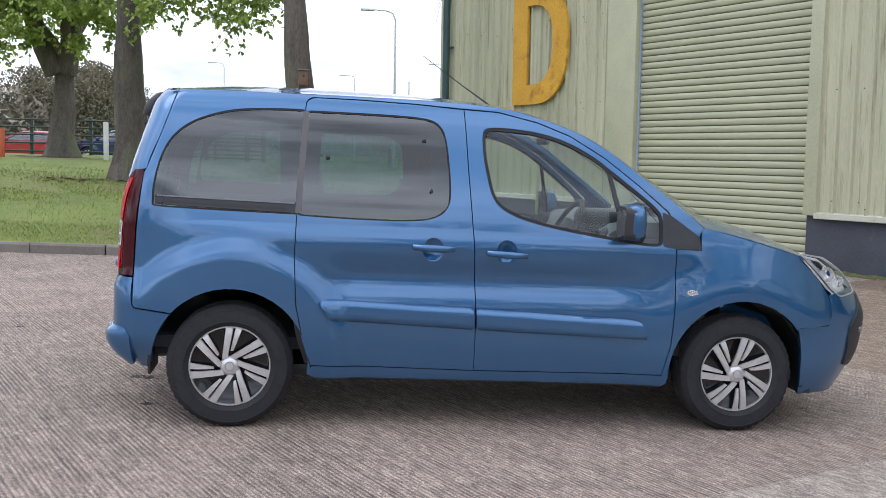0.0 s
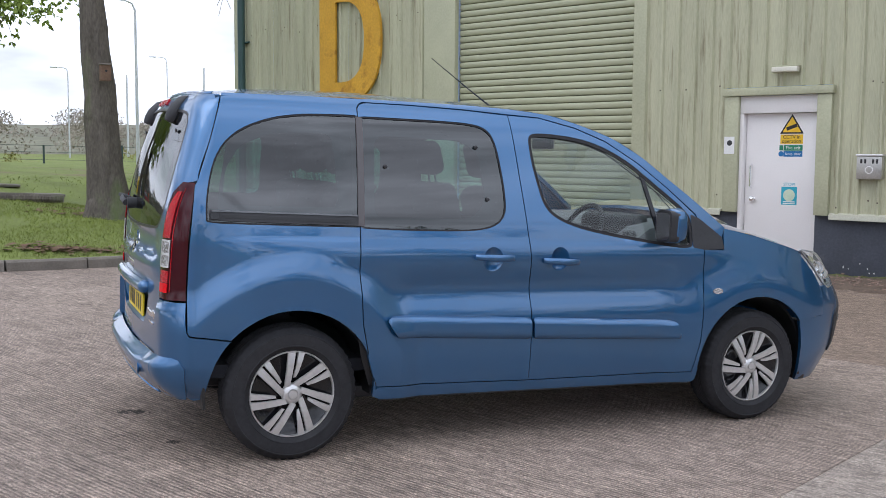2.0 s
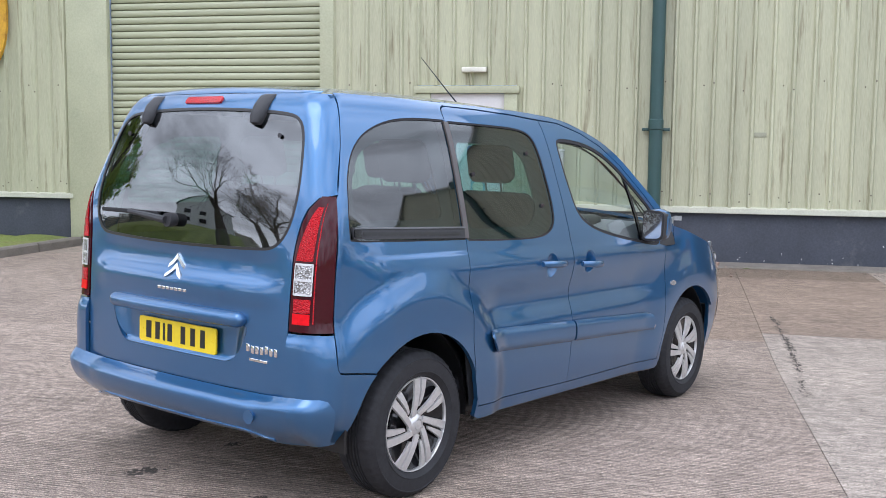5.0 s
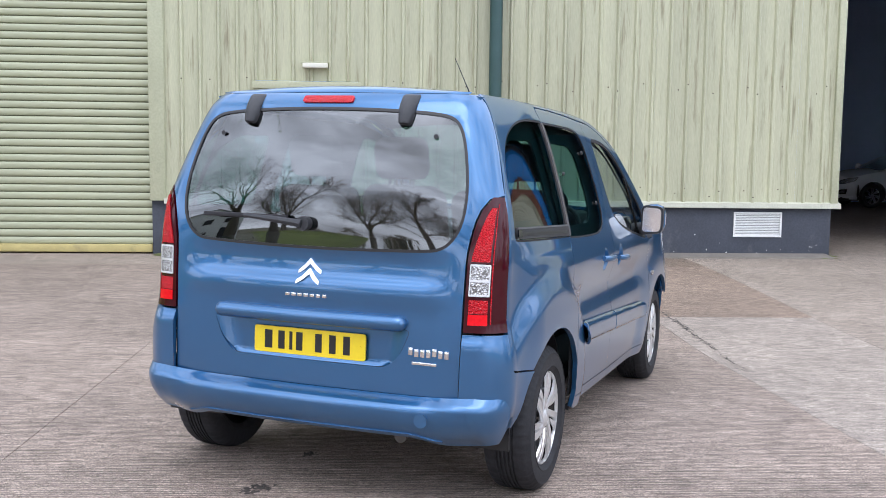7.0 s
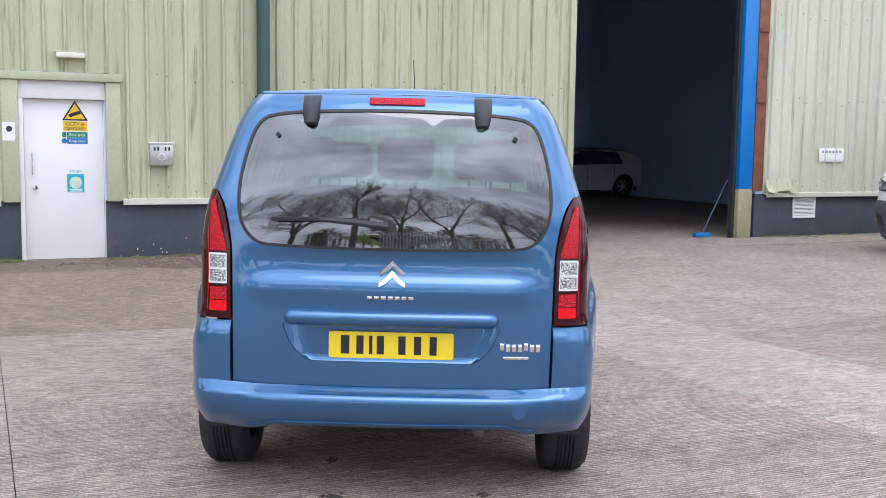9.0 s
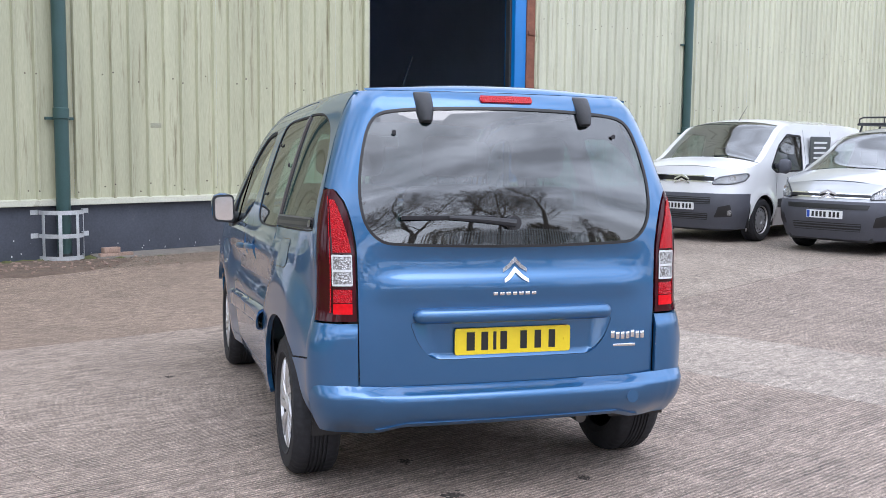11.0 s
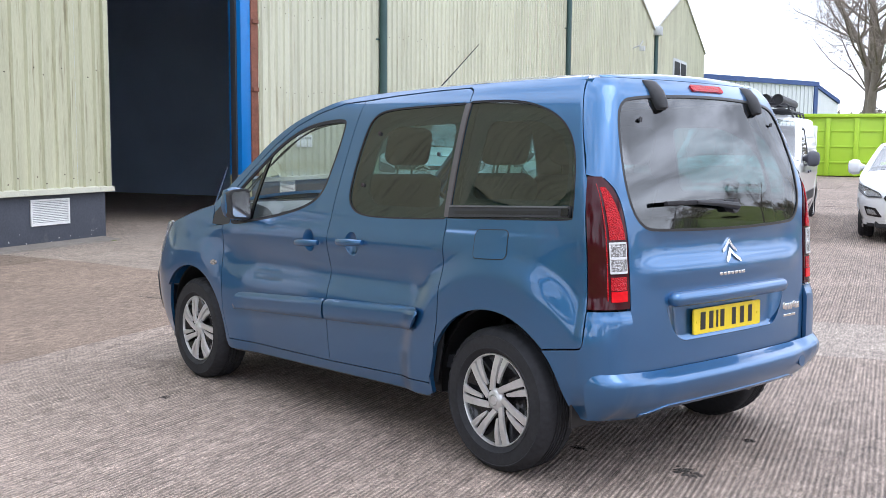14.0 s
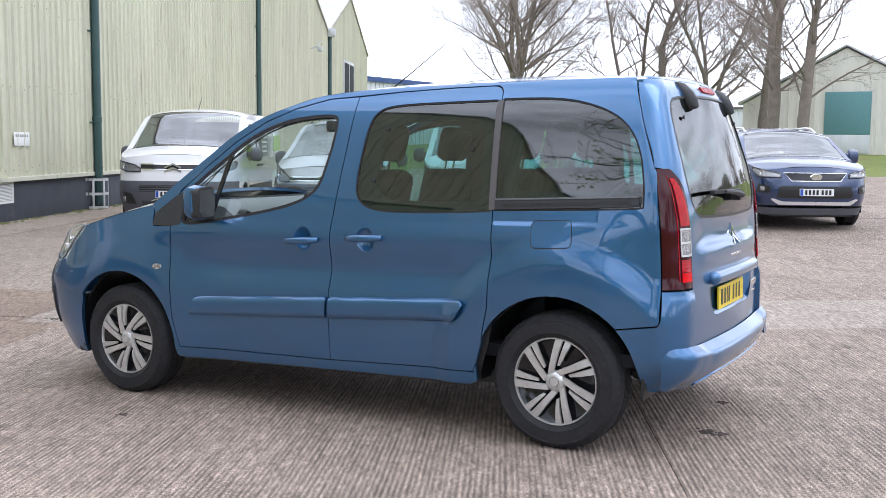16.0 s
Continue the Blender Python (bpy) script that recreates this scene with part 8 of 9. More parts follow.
# trees on the verge by the yard
sa = grow(3, 11, 0.42, 0.30, 5, 0.6, 0.2, 0.014)
for sg_, lean_, rise_, r_ in ((-1, 0.62, 4.4, 0.34), (1, 0.24, 5.0, 0.36)):
    for k in range(6):
        f0, f1 = k / 6, (k + 1) / 6
        q0, q1 = (Vector((0.888, -0.458, 0)) * sg_ * lean_ * rise_ * 0.5 * f ** 0.8 + Vector((0.888, -0.458, 0)) * sg_ * 0.16 + Vector((0, 0, 2.7 + rise_ * f)) for f in (f0, f1))
        sa.append((q0, q1, r_ * (1 - 0.45 * f0), r_ * (1 - 0.45 * f1), 1))
sprays(sa, (-8.6, 27.8), 40, 5.5, ((-10.5, 26.5, 5.2), (-9.6, 25.8, 4.6), (-8.4, 25.6, 4.9), (-7.2, 26.4, 4.5), (-6.4, 27.0, 5.3), (-11.5, 27.4, 4.4), (-7.8, 26.0, 5.8), (-5.6, 26.8, 4.9), (-12.2, 26.6, 5.4), (-9.0, 26.2, 6.0), (-9.8, 25.7, 4.0), (-8.9, 26.0, 3.6), (-7.7, 26.2, 3.6), (-6.8, 26.4, 4.0), (-9.1, 24.9, 3.8), (-8.1, 25.1, 4.4), (-7.0, 25.3, 4.2), (-5.9, 26.5, 4.4), (-10.2, 26.8, 3.4)), 6)
tree("tree", "forked tree with fresh spring leaves on the lawn", sa, (-8.6, 27.8, verge_z(-8.6, 27.8) - 0.05), 40, leaf_mesh(sa, 3, 19000, 0.16, 1), wood_levels=3)
sb = grow(8, 13, 0.33, 0.42, 5, 0.65, 0.16, 0.012)
sprays(sb, (-4.55, 15.8), 200, 4.9, ((-3.6, 14.0, 3.9), (-2.9, 14.4, 3.75), (-2.3, 14.6, 3.8), (-1.7, 14.8, 3.95), (-1.9, 15.2, 4.3), (-3.1, 13.6, 4.2), (-5.6, 14.8, 4.0), (-6.4, 15.2, 4.2), (-3.9, 14.6, 3.5), (-3.2, 13.8, 3.5), (-2.5, 13.9, 3.3), (-2.0, 13.9, 3.5), (-1.6, 13.9, 3.8), (-2.2, 13.9, 3.1)), 5)
tree("tree", "straight grey-barked tree with young leaves on the lawn", sb, (-4.55, 15.8, verge_z(-4.55, 15.8) - 0.05), 200, leaf_mesh(sb, 3, 11500, 0.115, 2), wood_levels=3)
sc = grow(21, 12, 0.27, 0.44, 5, 0.6, 0.14, 0.012, lean=-0.06)
tree("tree", "knobbly grey trunk with a bird box on the lawn", sc, (-1.0, 11.3, verge_z(-1.0, 11.3) - 0.05), 0, None, wood_levels=3)
bb = thing("bird_box", "small brown wooden bird box nailed to a trunk", "bird box", pose(-1.06, 10.96, 2.70, 0, 0, 8))
part("body", box(nb(), (-0.075, -0.06, -0.12), (0.075, 0.06, 0.12), 0.006), mat("bird_box_wood", (0.17, 0.105, 0.07), 0.85, vary=0.25, fine=40), bb)
part("lid", box(nb(), (-0.09, -0.085, 0.121), (0.09, 0.07, 0.14), 0.004), mat("grey_wood", (0.20, 0.18, 0.16), 0.9), bb)
part("hole", lathe(nb(), [(0, 0.003), (0.018, 0.003), (0.018, 0.0)], 14, m=pose(0, -0.0605, 0.03, 0, 0, 180)), INK, bb)

# bare trees down the estate road, and those behind the walker
def bare_limbs(seed, H, r, leaders):
    """A bare lime or ash: leaders that rise through the crown, limbs that leave them and curve upwards, three orders of twigs."""
    rnd = random.Random(seed)
    segs = []

    def shoot(p, d, length, r0, lev, steps, lift):
        pts = []
        for k in range(steps):
            d = (d + Vector((rnd.gauss(0, 0.11), rnd.gauss(0, 0.11), rnd.gauss(0, 0.09) + lift))).normalized()
            q = p + d * length / steps
            ra, rb = r0 * (1 - 0.75 * k / steps), r0 * (1 - 0.75 * (k + 1) / steps)
            segs.append((p, q, max(ra, 0.010 if lev < 4 else 0.0065), max(rb, 0.010 if lev < 4 else 0.0065), lev))
            pts.append((q, d, rb))
            p = q
        return pts

    def fan(d, angle):
        ax = d.orthogonal().normalized()
        ax = Matrix.Rotation(rnd.uniform(0, 6.283), 3, d) @ ax
        return (d * math.cos(angle) + ax * math.sin(angle)).normalized()

    def twigs(pts, length, lev):
        for q, d, rb in pts:
            for _ in range(2 if lev < 5 else 1):
                nd = fan(d, rnd.uniform(0.45, 1.0))
                L = length * rnd.uniform(0.55, 1.1)
                got = shoot(q, nd, L, max(0.010, rb * 0.6), lev, (3, 3, 1)[lev - 3], 0.05)
                if lev < 5:
                    twigs(got, L * 0.55, lev + 1)
    fork = H * (0.16 if leaders > 1 else 0.5)
    stem = []
    p, d = Vector((0, 0, -0.1)), Vector((0, 0, 1))
    n = 8
    for k in range(n):
        d = (d + Vector((rnd.gauss(0, 0.02), rnd.gauss(0, 0.02), 0.05))).normalized()
        q = p + d * fork / n
        segs.append((p, q, r * (1 - 0.3 * k / n), r * (1 - 0.3 * (k + 1) / n), 0))
        stem.append((q, d, r * (1 - 0.3 * (k + 1) / n)))
        p = q
    limbs = [(x, f) for x, f in zip(stem[3:], np.linspace(0.28, 0.5, 5)) for _ in range(2)] if leaders == 1 else []
    for m in range(leaders):
        a = 2 * math.pi * m / leaders + rnd.uniform(0, 1)
        tilt = 0.02 if leaders == 1 else 0.20
        d0 = Vector((math.cos(a) * tilt, math.sin(a) * tilt, 1)).normalized()
        up = shoot(p, d0, H * 0.95 - fork, 0.62 * r, 1, 9, 0.06)
        f0 = fork / H
        limbs += [(x, f0 + (1 - f0) * (k + 1) / 9) for k, x in enumerate(up) for _ in range(3 if leaders == 1 else 2)]
    for (q, d, rb), f in limbs:
        nd = fan(Vector((0, 0, 1)), rnd.uniform(0.75, 1.25) * (1.15 - 0.55 * f))
        L = H * (0.10 + 0.34 * (1 - f) ** 0.7) * rnd.uniform(0.75, 1.15)
        got = shoot(q, nd, L, min(rb * 0.55, 0.075), 2, 6, 0.045)
        twigs(got[1:], L * 0.36, 3)
    return segs


sd = [bare_limbs(31, 17, 0.36, 1), bare_limbs(47, 17, 0.34, 2), bare_limbs(58, 16, 0.33, 3)]
protos = []
for s in sd:
    protos.append((limb_mesh(s, 0, 2, "trunk"), limb_mesh(s, 3, 9, "crown")))


def bare(place, kind, turn, k, twig=None):
    t = thing("tree", "tall bare spring tree with fine spreading twigs", "tree", pose(*place, 0, 0, turn) @ Matrix.Scale(k, 4), "bare trees")
    part("trunk", protos[kind][0], PALE_BARK if twig is None else BARK, t)
    part("crown", protos[kind][1], twig or TWIG, t)


def gz(x, y):
    return -0.12 + 1.9 * smooth(-30, -100, y) + 0.6 * smooth(-30, -80, x) * smooth(20, -20, y)


for x, y, kind, turn, k in ((22.7, -51.2, 2, 20, 1.05), (27.5, -60, 1, 80, 1.0), (7.3, -49.0, 0, 10, 0.95), (5.7, -48.2, 0, 130, 0.85), (12.2, -56, 2, 60, 0.8), (16.5, -60, 0, 200, 0.85), (19.5, -64, 1, 300, 0.85), (10.5, -62, 0, 90, 0.8),
                            (-38, 6.0, 0, 0, 0.83), (-42, -4, 1, 50, 0.90), (-40, -13, 2, 100, 0.78), (-46, -22, 0, 150, 0.96), (-44, 14, 1, 210, 0.83), (-36, 22, 2, 260, 0.90), (-52, 2, 2, 300, 1.01), (-50, -32, 1, 20, 0.50), (-38, -36, 0, 70, 0.43),
                            (-22, -42, 1, 120, 0.46), (-10, -46, 2, 10, 0.50), (-2, -52, 0, 40, 0.50), (-30, -44, 2, 220, 0.50), (-58, -14, 0, 250, 1.01), (-56, 18, 2, 190, 0.96)):
    bare((x, y, (gz(x, y) if y < 7 else verge_z(x, y)) - 0.05), kind, turn, k * (1.2 if x < -30 and y > -25 else 1.0), DARK_TWIG if x < -30 else None)
se = grow(77, 10, 0.30, 0.30, 5, 0.6, 0.2, 0.013)
for x, y, tn in ((-13.5, 10.5, 10), (-20, 12.5, 140)):
    tree("tree", "bare dark-twigged tree on the lawn", se, (x, y, verge_z(x, y) - 0.05), tn, None, DARK_TWIG, wood_levels=3)

# post and rail fence
fence = thing("fence", "dark green five-rail fence across the lawn", "fence")
fx0, fx1, fy = -34.0, -2.5, 33.5


def fz(x):
    return verge_z(x, fy)


n = 15
for k in range(n + 1):
    x = fx0 + (fx1 - fx0) * k / n
    part("post", box(nb(), (x - 0.06, fy - 0.06, fz(x) - 0.1), (x + 0.06, fy + 0.06, fz(x) + 1.33), 0.008), FENCE, fence)
for h in (0.12, 0.42, 0.72, 1.0, 1.27):
    bm = nb()
    tube(bm, [(x, fy - 0.09, fz(x) + h) for x in np.linspace(fx0, fx1, 18)], 0.032, 8)
    part("rail", bm, FENCE, fence)
gate = thing("gate", "dark green railed gate at the end of the fence", "gate")
for k, x in enumerate((-5.6, -4.4, -3.2, -2.5)):
    part("post", box(nb(), (x - 0.05, fy + 1.4, fz(x) - 0.05), (x + 0.05, fy + 1.5, fz(x) + 1.2), 0.006), FENCE, gate)
for h in (0.2, 0.55, 0.85, 1.12):
    part("rail", box(nb(), (-5.6, fy + 1.35, fz(-4) + h), (-2.5, fy + 1.4, fz(-4) + h + 0.06), 0.006), FENCE, gate)
# small posts and the yellow grit bin
GRIT = mat("grit_bin_yellow", (0.62, 0.42, 0.03), 0.5, vary=0.12)
gb = thing("grit_bin", "yellow plastic grit bin on the lawn", "grit bin", pose(-5.4, 26.0, verge_z(-5.4, 26.0), 0, 0, 10))
part("tub", loft(nb(), [[(-0.5, -0.35, 0), (0.5, -0.35, 0), (0.5, 0.35, 0), (-0.5, 0.35, 0)], [(-0.6, -0.42, 0.62), (0.6, -0.42, 0.62), (0.6, 0.42, 0.62), (-0.6, 0.42, 0.62)]]), GRIT, gb)
part("lid", loft(nb(), [[(-0.64, -0.45, 0.62), (0.64, -0.45, 0.62), (0.64, 0.45, 0.62), (-0.64, 0.45, 0.62)], [(-0.62, -0.40, 0.72), (0.62, -0.40, 0.72), (0.62, 0.43, 0.95), (-0.62, 0.43, 0.95)]]), GRIT, gb)
for x, y, h, c, nm in ((-7.0, 26.5, 1.15, (0.72, 0.72, 0.70), "white"), (-6.25, 26.2, 1.05, (0.55, 0.09, 0.04), "red"), (-9.9, 26.0, 0.85, (0.45, 0.10, 0.03), "rusty red")):
    solo("marker_post", box(nb(), (-0.07, -0.05, -0.1), (0.07, 0.05, h), 0.01), mat("marker_" + nm.replace(" ", "_"), c, 0.6, vary=0.15), nm + " marker post standing in the lawn", "marker post", pose(x, y, verge_z(x, y)), "marker posts")
# old log, bare patch and paving slabs in the grass
solo("log", tube(nb(), [(-0.75, 0, 0.06), (-0.3, 0.02, 0.075), (0.2, 0.05, 0.07), (0.75, 0, 0.05)], [0.07, 0.095, 0.085, 0.06], 10), BARK, "short log lying in the grass", "log", pose(-2.3, 13.4, verge_z(-2.3, 13.4) - 0.03, 0, 0, -8))
for k, (x, y, r) in enumerate(((0.2, 13.2, 12), (1.0, 13.5, 20), (-0.2, 14.2, 5), (0.7, 14.5, 16), (-3.0, 16.5, 0), (-1.8, 16.8, 6), (-2.6, 17.6, 3))):
    solo("paving_slab", box(nb(), (-0.45, -0.35, -0.03), (0.45, 0.35, 0.02), 0.008), KERB, "old paving slab sunk in the lawn", "paving slab", pose(x, y, verge_z(x, y) + 0.015, 0, 2, r), "old paving slabs")
# bare earth patches and leaf litter round the trunks
bm = nb()
rnd = random.Random(9)
for cx, cy, rx, ry in ((-5.6, 15.2, 1.9, 0.9), (-8.6, 27.2, 2.2, 0.9), (-1.0, 11.6, 1.2, 0.7), (-1.8, 7.9, 1.4, 0.45), (-0.2, 12.6, 1.6, 0.6)):
    for _ in range(260):
        a, q = rnd.uniform(0, 6.28), abs(rnd.gauss(0, 0.5))
        x, y = cx + rx * q * math.cos(a), cy + ry * q * math.sin(a)
        if y < kerb_y(x) + 0.15:
            continue
        w = rnd.uniform(0.03, 0.10)
        z = verge_z(x, y) + 0.012
        t0 = rnd.uniform(0, 6.28)
        vs = [bm.verts.new((x + w * math.cos(t0 + k * 1.57) * rnd.uniform(0.5, 1), y + w * math.sin(t0 + k * 1.57) * rnd.uniform(0.5, 1), z + rnd.uniform(0, 0.02))) for k in range(4)]
        bm.faces.new(vs)
bmesh.ops.recalc_face_normals(bm, faces=bm.faces)
tagged(part("leaf_litter", bm, mat("leaf_litter", (0.17, 0.10, 0.06), 0.9, vary=0.4, scale=3, fine=30)), "brown leaf litter and bare earth round the trunks", "leaf litter", kind="stuff")
# grass tufts near the kerb
V, F = [], []
rnd = random.Random(12)
for _ in range(90000):
    x = rnd.uniform(-11, 2.2)
    y = kerb_y(x) + 0.06 + abs(rnd.gauss(0, 4.5))
    if noise.noise((x * 0.35, y * 0.35, 7)) < -0.18 and rnd.random() < 0.8:
        continue
    z = verge_z(x, y)
    h = rnd.uniform(0.015, 0.05)
    a = rnd.uniform(0, 6.28)
    w = 0.004 + 0.0006 * (y - 7)
    dx, dy = math.cos(a), math.sin(a)
    k = len(V)
    lx, ly = rnd.gauss(0, 0.03), rnd.gauss(0, 0.03)
    V += [(x - dx * w, y - dy * w, z - 0.01), (x + dx * w, y + dy * w, z - 0.01), (x + lx, y + ly, z + h)]
    F.append((k, k + 1, k + 2))
me = bpy.data.meshes.new("grass")
me.from_pydata(V, [], F)
tagged(part("grass", me, mat("grass_blades", (0.20, 0.245, 0.05), 0.8, vary=0.45, scale=0.6, fine=7)), "grass blades on the lawn", "grass", kind="stuff")

# spots of mud and oil on the concrete
MUD = mat("dark_mud", (0.05, 0.042, 0.036), 0.9, vary=0.4, fine=90, bump=0.004, bump_scale=70)
rnd = random.Random(17)
bm = nb()
for x, y, r in ((-2.03, 0.25, 0.075), (-1.46, 0.31, 0.05), (0.87, 1.3, 0.03), (-1.93, -0.4, 0.04), (-4.4, -2.2, 0.03), (-3.2, 1.9, 0.03)):
    for _ in range(46):
        cx, cy, q = x + rnd.gauss(0, r * 0.5), y + rnd.gauss(0, r * 0.35), r * rnd.uniform(0.05, 0.22)
        z = yard_z(cx, cy)
        ring = [bm.verts.new((cx + q * rnd.uniform(0.6, 1.2) * math.cos(a), cy + q * rnd.uniform(0.6, 1.2) * math.sin(a), z + 0.001)) for a in np.linspace(0, 6.28, 9, endpoint=False)]
        top_v = bm.verts.new((cx, cy, z + 0.004 + 0.05 * q))
        for k in range(9):
            bm.faces.new((ring[k], ring[(k + 1) % 9], top_v))
for _ in range(420):
    u, v = rnd.gauss(2.9, 0.9), abs(rnd.gauss(0.55, 0.5)) + 0.05
    if rnd.random() < 0.35:
        u, v = rnd.uniform(0.8, 7.0), 0.05 + abs(rnd.gauss(0, 0.35))
    w = wp(u, v)
    q = rnd.uniform(0.004, 0.016)
    z = yard_z(w.x, w.y)
    ring = [bm.verts.new((w.x + q * rnd.uniform(0.6, 1.2) * math.cos(a), w.y + q * rnd.uniform(0.6, 1.2) * math.sin(a), z + 0.001)) for a in np.linspace(0, 6.28, 7, endpoint=False)]
    top_v = bm.verts.new((w.x, w.y, z + 0.003 + 0.2 * q))
    for k in range(7):
        bm.faces.new((ring[k], ring[(k + 1) % 7], top_v))
# crumbled edge of the joint beside the car
for _ in range(420):
    f = rnd.random()
    x, y = 4.6 - 2.75 * f, -0.26 - 1.21 * f + 0.10 * math.sin(math.pi * f) * -0.6
    x, y = x + rnd.gauss(0, 0.012), y + rnd.gauss(0, 0.016) + 0.02 * noise.noise((x * 4, 0, 3))
    q = rnd.uniform(0.004, 0.02) * (1 - 0.5 * abs(2 * f - 0.8))
    z = yard_z(x, y)
    ring = [bm.verts.new((x + q * rnd.uniform(0.6, 1.6) * math.cos(a), y + q * rnd.uniform(0.5, 1.0) * math.sin(a), z + 0.001)) for a in np.linspace(0, 6.28, 6, endpoint=False)]
    top_v = bm.verts.new((x, y, z + 0.003 + 0.1 * q))
    for k in range(6):
        bm.faces.new((ring[k], ring[(k + 1) % 6], top_v))
tagged(part("mud_spots", bm, MUD), "small dark spots of mud on the concrete", "mud", kind="stuff")

# road beyond the lawn, wire fence posts
bm = nb()
xs2 = np.linspace(-120, 60, 46)
rows = [[bm.verts.new((x, y, verge_z(x, y) + 0.05)) for y in (44.5, 47, 49.5)] for x in xs2]
for a, b_ in zip(rows, rows[1:]):
    for k in (0, 1):
        bm.faces.new((a[k], b_[k], b_[k + 1], a[k + 1]))
bmesh.ops.recalc_face_normals(bm, faces=bm.faces)
tagged(part("road", bm, ASPHALT), "grey estate road beyond the lawn", "road", kind="structure")
wf = thing("wire_fence", "thin posted wire fence along the road", "fence")
for k in range(26):
    x = -60 + 4.0 * k
    if x > -2 + 60:
        break
    z = verge_z(x, 53)
    part("post", box(nb(), (x - 0.05, 52.95, z - 0.1), (x + 0.05, 53.05, z + 1.25), 0.0), FENCE, wf)
for h in (0.4, 0.8, 1.15):
    part("wire", tube(nb(), [(x, 53, verge_z(x, 53) + h) for x in np.linspace(-60, 40, 12)], 0.012, 4), FENCE, wf)


# lamp columns
def lamp_column(x, y, h, turn):
    z = verge_z(x, y)
    L = thing("street_lamp", "slender grey street lamp column", "street lamp", pose(x, y, z, 0, 0, turn), "street lamps")
    part("column", tube(nb(), [(0, 0, -0.1), (0, 0, h * 0.5), (0, 0, h - 0.4), (0.12, 0, h - 0.1), (0.4, 0, h), (1.0, 0, h + 0.03)], [0.08, 0.06, 0.045, 0.04, 0.035, 0.03], 8), GALV, L)
    part("lantern", box(nb(), (0.9, -0.09, h - 0.03), (1.5, 0.09, h + 0.07), 0.03), GALV, L)


lamp_column(2.9, 38.0, 6.6, 180)
for x, y, h in ((-22, 78, 9), (-8, 90, 8.5), (-30, 96, 9), (4, 92, 8), (12, 88, 9), (22, 96, 9)):
    lamp_column(x, y, h, 170)
for x, y, h in ((-24, 92, 11), (10, 100, 8), (16, 92, 8.5)):
    solo("pole", tube(nb(), [(0, 0, -0.2), (0, 0, h)], [0.12, 0.08], 8), GALV, "tall thin grey pole", "pole", pose(x, y, verge_z(x, y)), "poles")
# far woods, hedges and sheds
V, F = [], []
rnd = random.Random(4)


def clump(cx, cy, cz, r, n, up=1.0, small=1.0):
    for _ in range(n):
        a, b_, q = rnd.uniform(0, 6.28), rnd.uniform(-0.3, 1.57), r * rnd.uniform(0.55, 1.05)
        p = Vector((cx + q * math.cos(a) * math.cos(b_), cy + q * math.sin(a) * math.cos(b_), cz + up * q * math.sin(b_)))
        d = Vector((rnd.gauss(0, 1), rnd.gauss(0, 1), rnd.gauss(0.4, 1))).normalized() * r * rnd.uniform(0.10, 0.28) * small
        w = d.cross(Vector((rnd.gauss(0, 1), rnd.gauss(0, 1), rnd.gauss(0, 1)))).normalized() * r * 0.05 * small
        k = len(V)
        V.extend([tuple(p - w), tuple(p + w), tuple(p + d)])
        F.append((k, k + 1, k + 2))


for k in range(150):
    x = rnd.uniform(-160, 110)
    y = rnd.uniform(105, 150)
    clump(x, y, 1.8 + rnd.uniform(0, 1.4), rnd.uniform(1.8, 4.0), 800, 1.1, 0.5)
for k in range(60):
    y = rnd.uniform(-150, -90)
    x = rnd.uniform(-60, 60)
    clump(x, y, 2.0, rnd.uniform(2, 3.6), 330)
for k in range(46):
    a = rnd.uniform(100, 260)
    d = rnd.uniform(62, 85)
    clump(d * math.cos(radians(a)), d * math.sin(radians(a)) * 0.8, 1.2, rnd.uniform(2, 4), 330)
me = bpy.data.meshes.new("woods")
me.from_pydata(V, [], F)
tagged(part("woods", me, FAR_WOOD), "distant bare grey-green woods and scrub", "woods", kind="stuff")
V, F = [], []
for k in range(16):
    clump(rnd.uniform(-19, -10), rnd.uniform(56, 64), rnd.uniform(2.0, 3.2), rnd.uniform(1.8, 4.2), 4600, 1.05, 0.28)
me = bpy.data.meshes.new("evergreens")
me.from_pydata(V, [], F)
tagged(part("evergreens", me, DARK_LEAF), "dark evergreen bushes beyond the fence", "bushes", kind="stuff")
V, F = [], []
for k in range(30):
    clump(rnd.uniform(-60, 60), rnd.uniform(64, 90), 0.7, rnd.uniform(0.8, 1.6), 240)
me = bpy.data.meshes.new("gorse")
me.from_pydata(V, [], F)
tagged(part("gorse", me, mat("gorse", (0.24, 0.23, 0.06), 0.9, vary=0.4, scale=0.2)), "low yellow-green scrub on the far bank", "scrub", kind="stuff")
bm = nb()
hx = np.linspace(-260, 200, 60)
rows = [[bm.verts.new((x, y, z * (1 + 0.3 * noise.noise((x * 0.02, y * 0.01, 1))))) for y, z in ((110, 0.8), (135, 4.0), (175, 6.5), (260, 7.0))] for x in hx]
for a, b_ in zip(rows, rows[1:]):
    for k in range(3):
        bm.faces.new((a[k], b_[k], b_[k + 1], a[k + 1]))
bmesh.ops.recalc_face_normals(bm, faces=bm.faces)
tagged(part("far_bank", bm, mat("far_bank", (0.17, 0.17, 0.115), 0.95, vary=0.35, scale=0.05, fine=0.6)), "wooded grey-green bank in the distance", "bank", kind="structure")


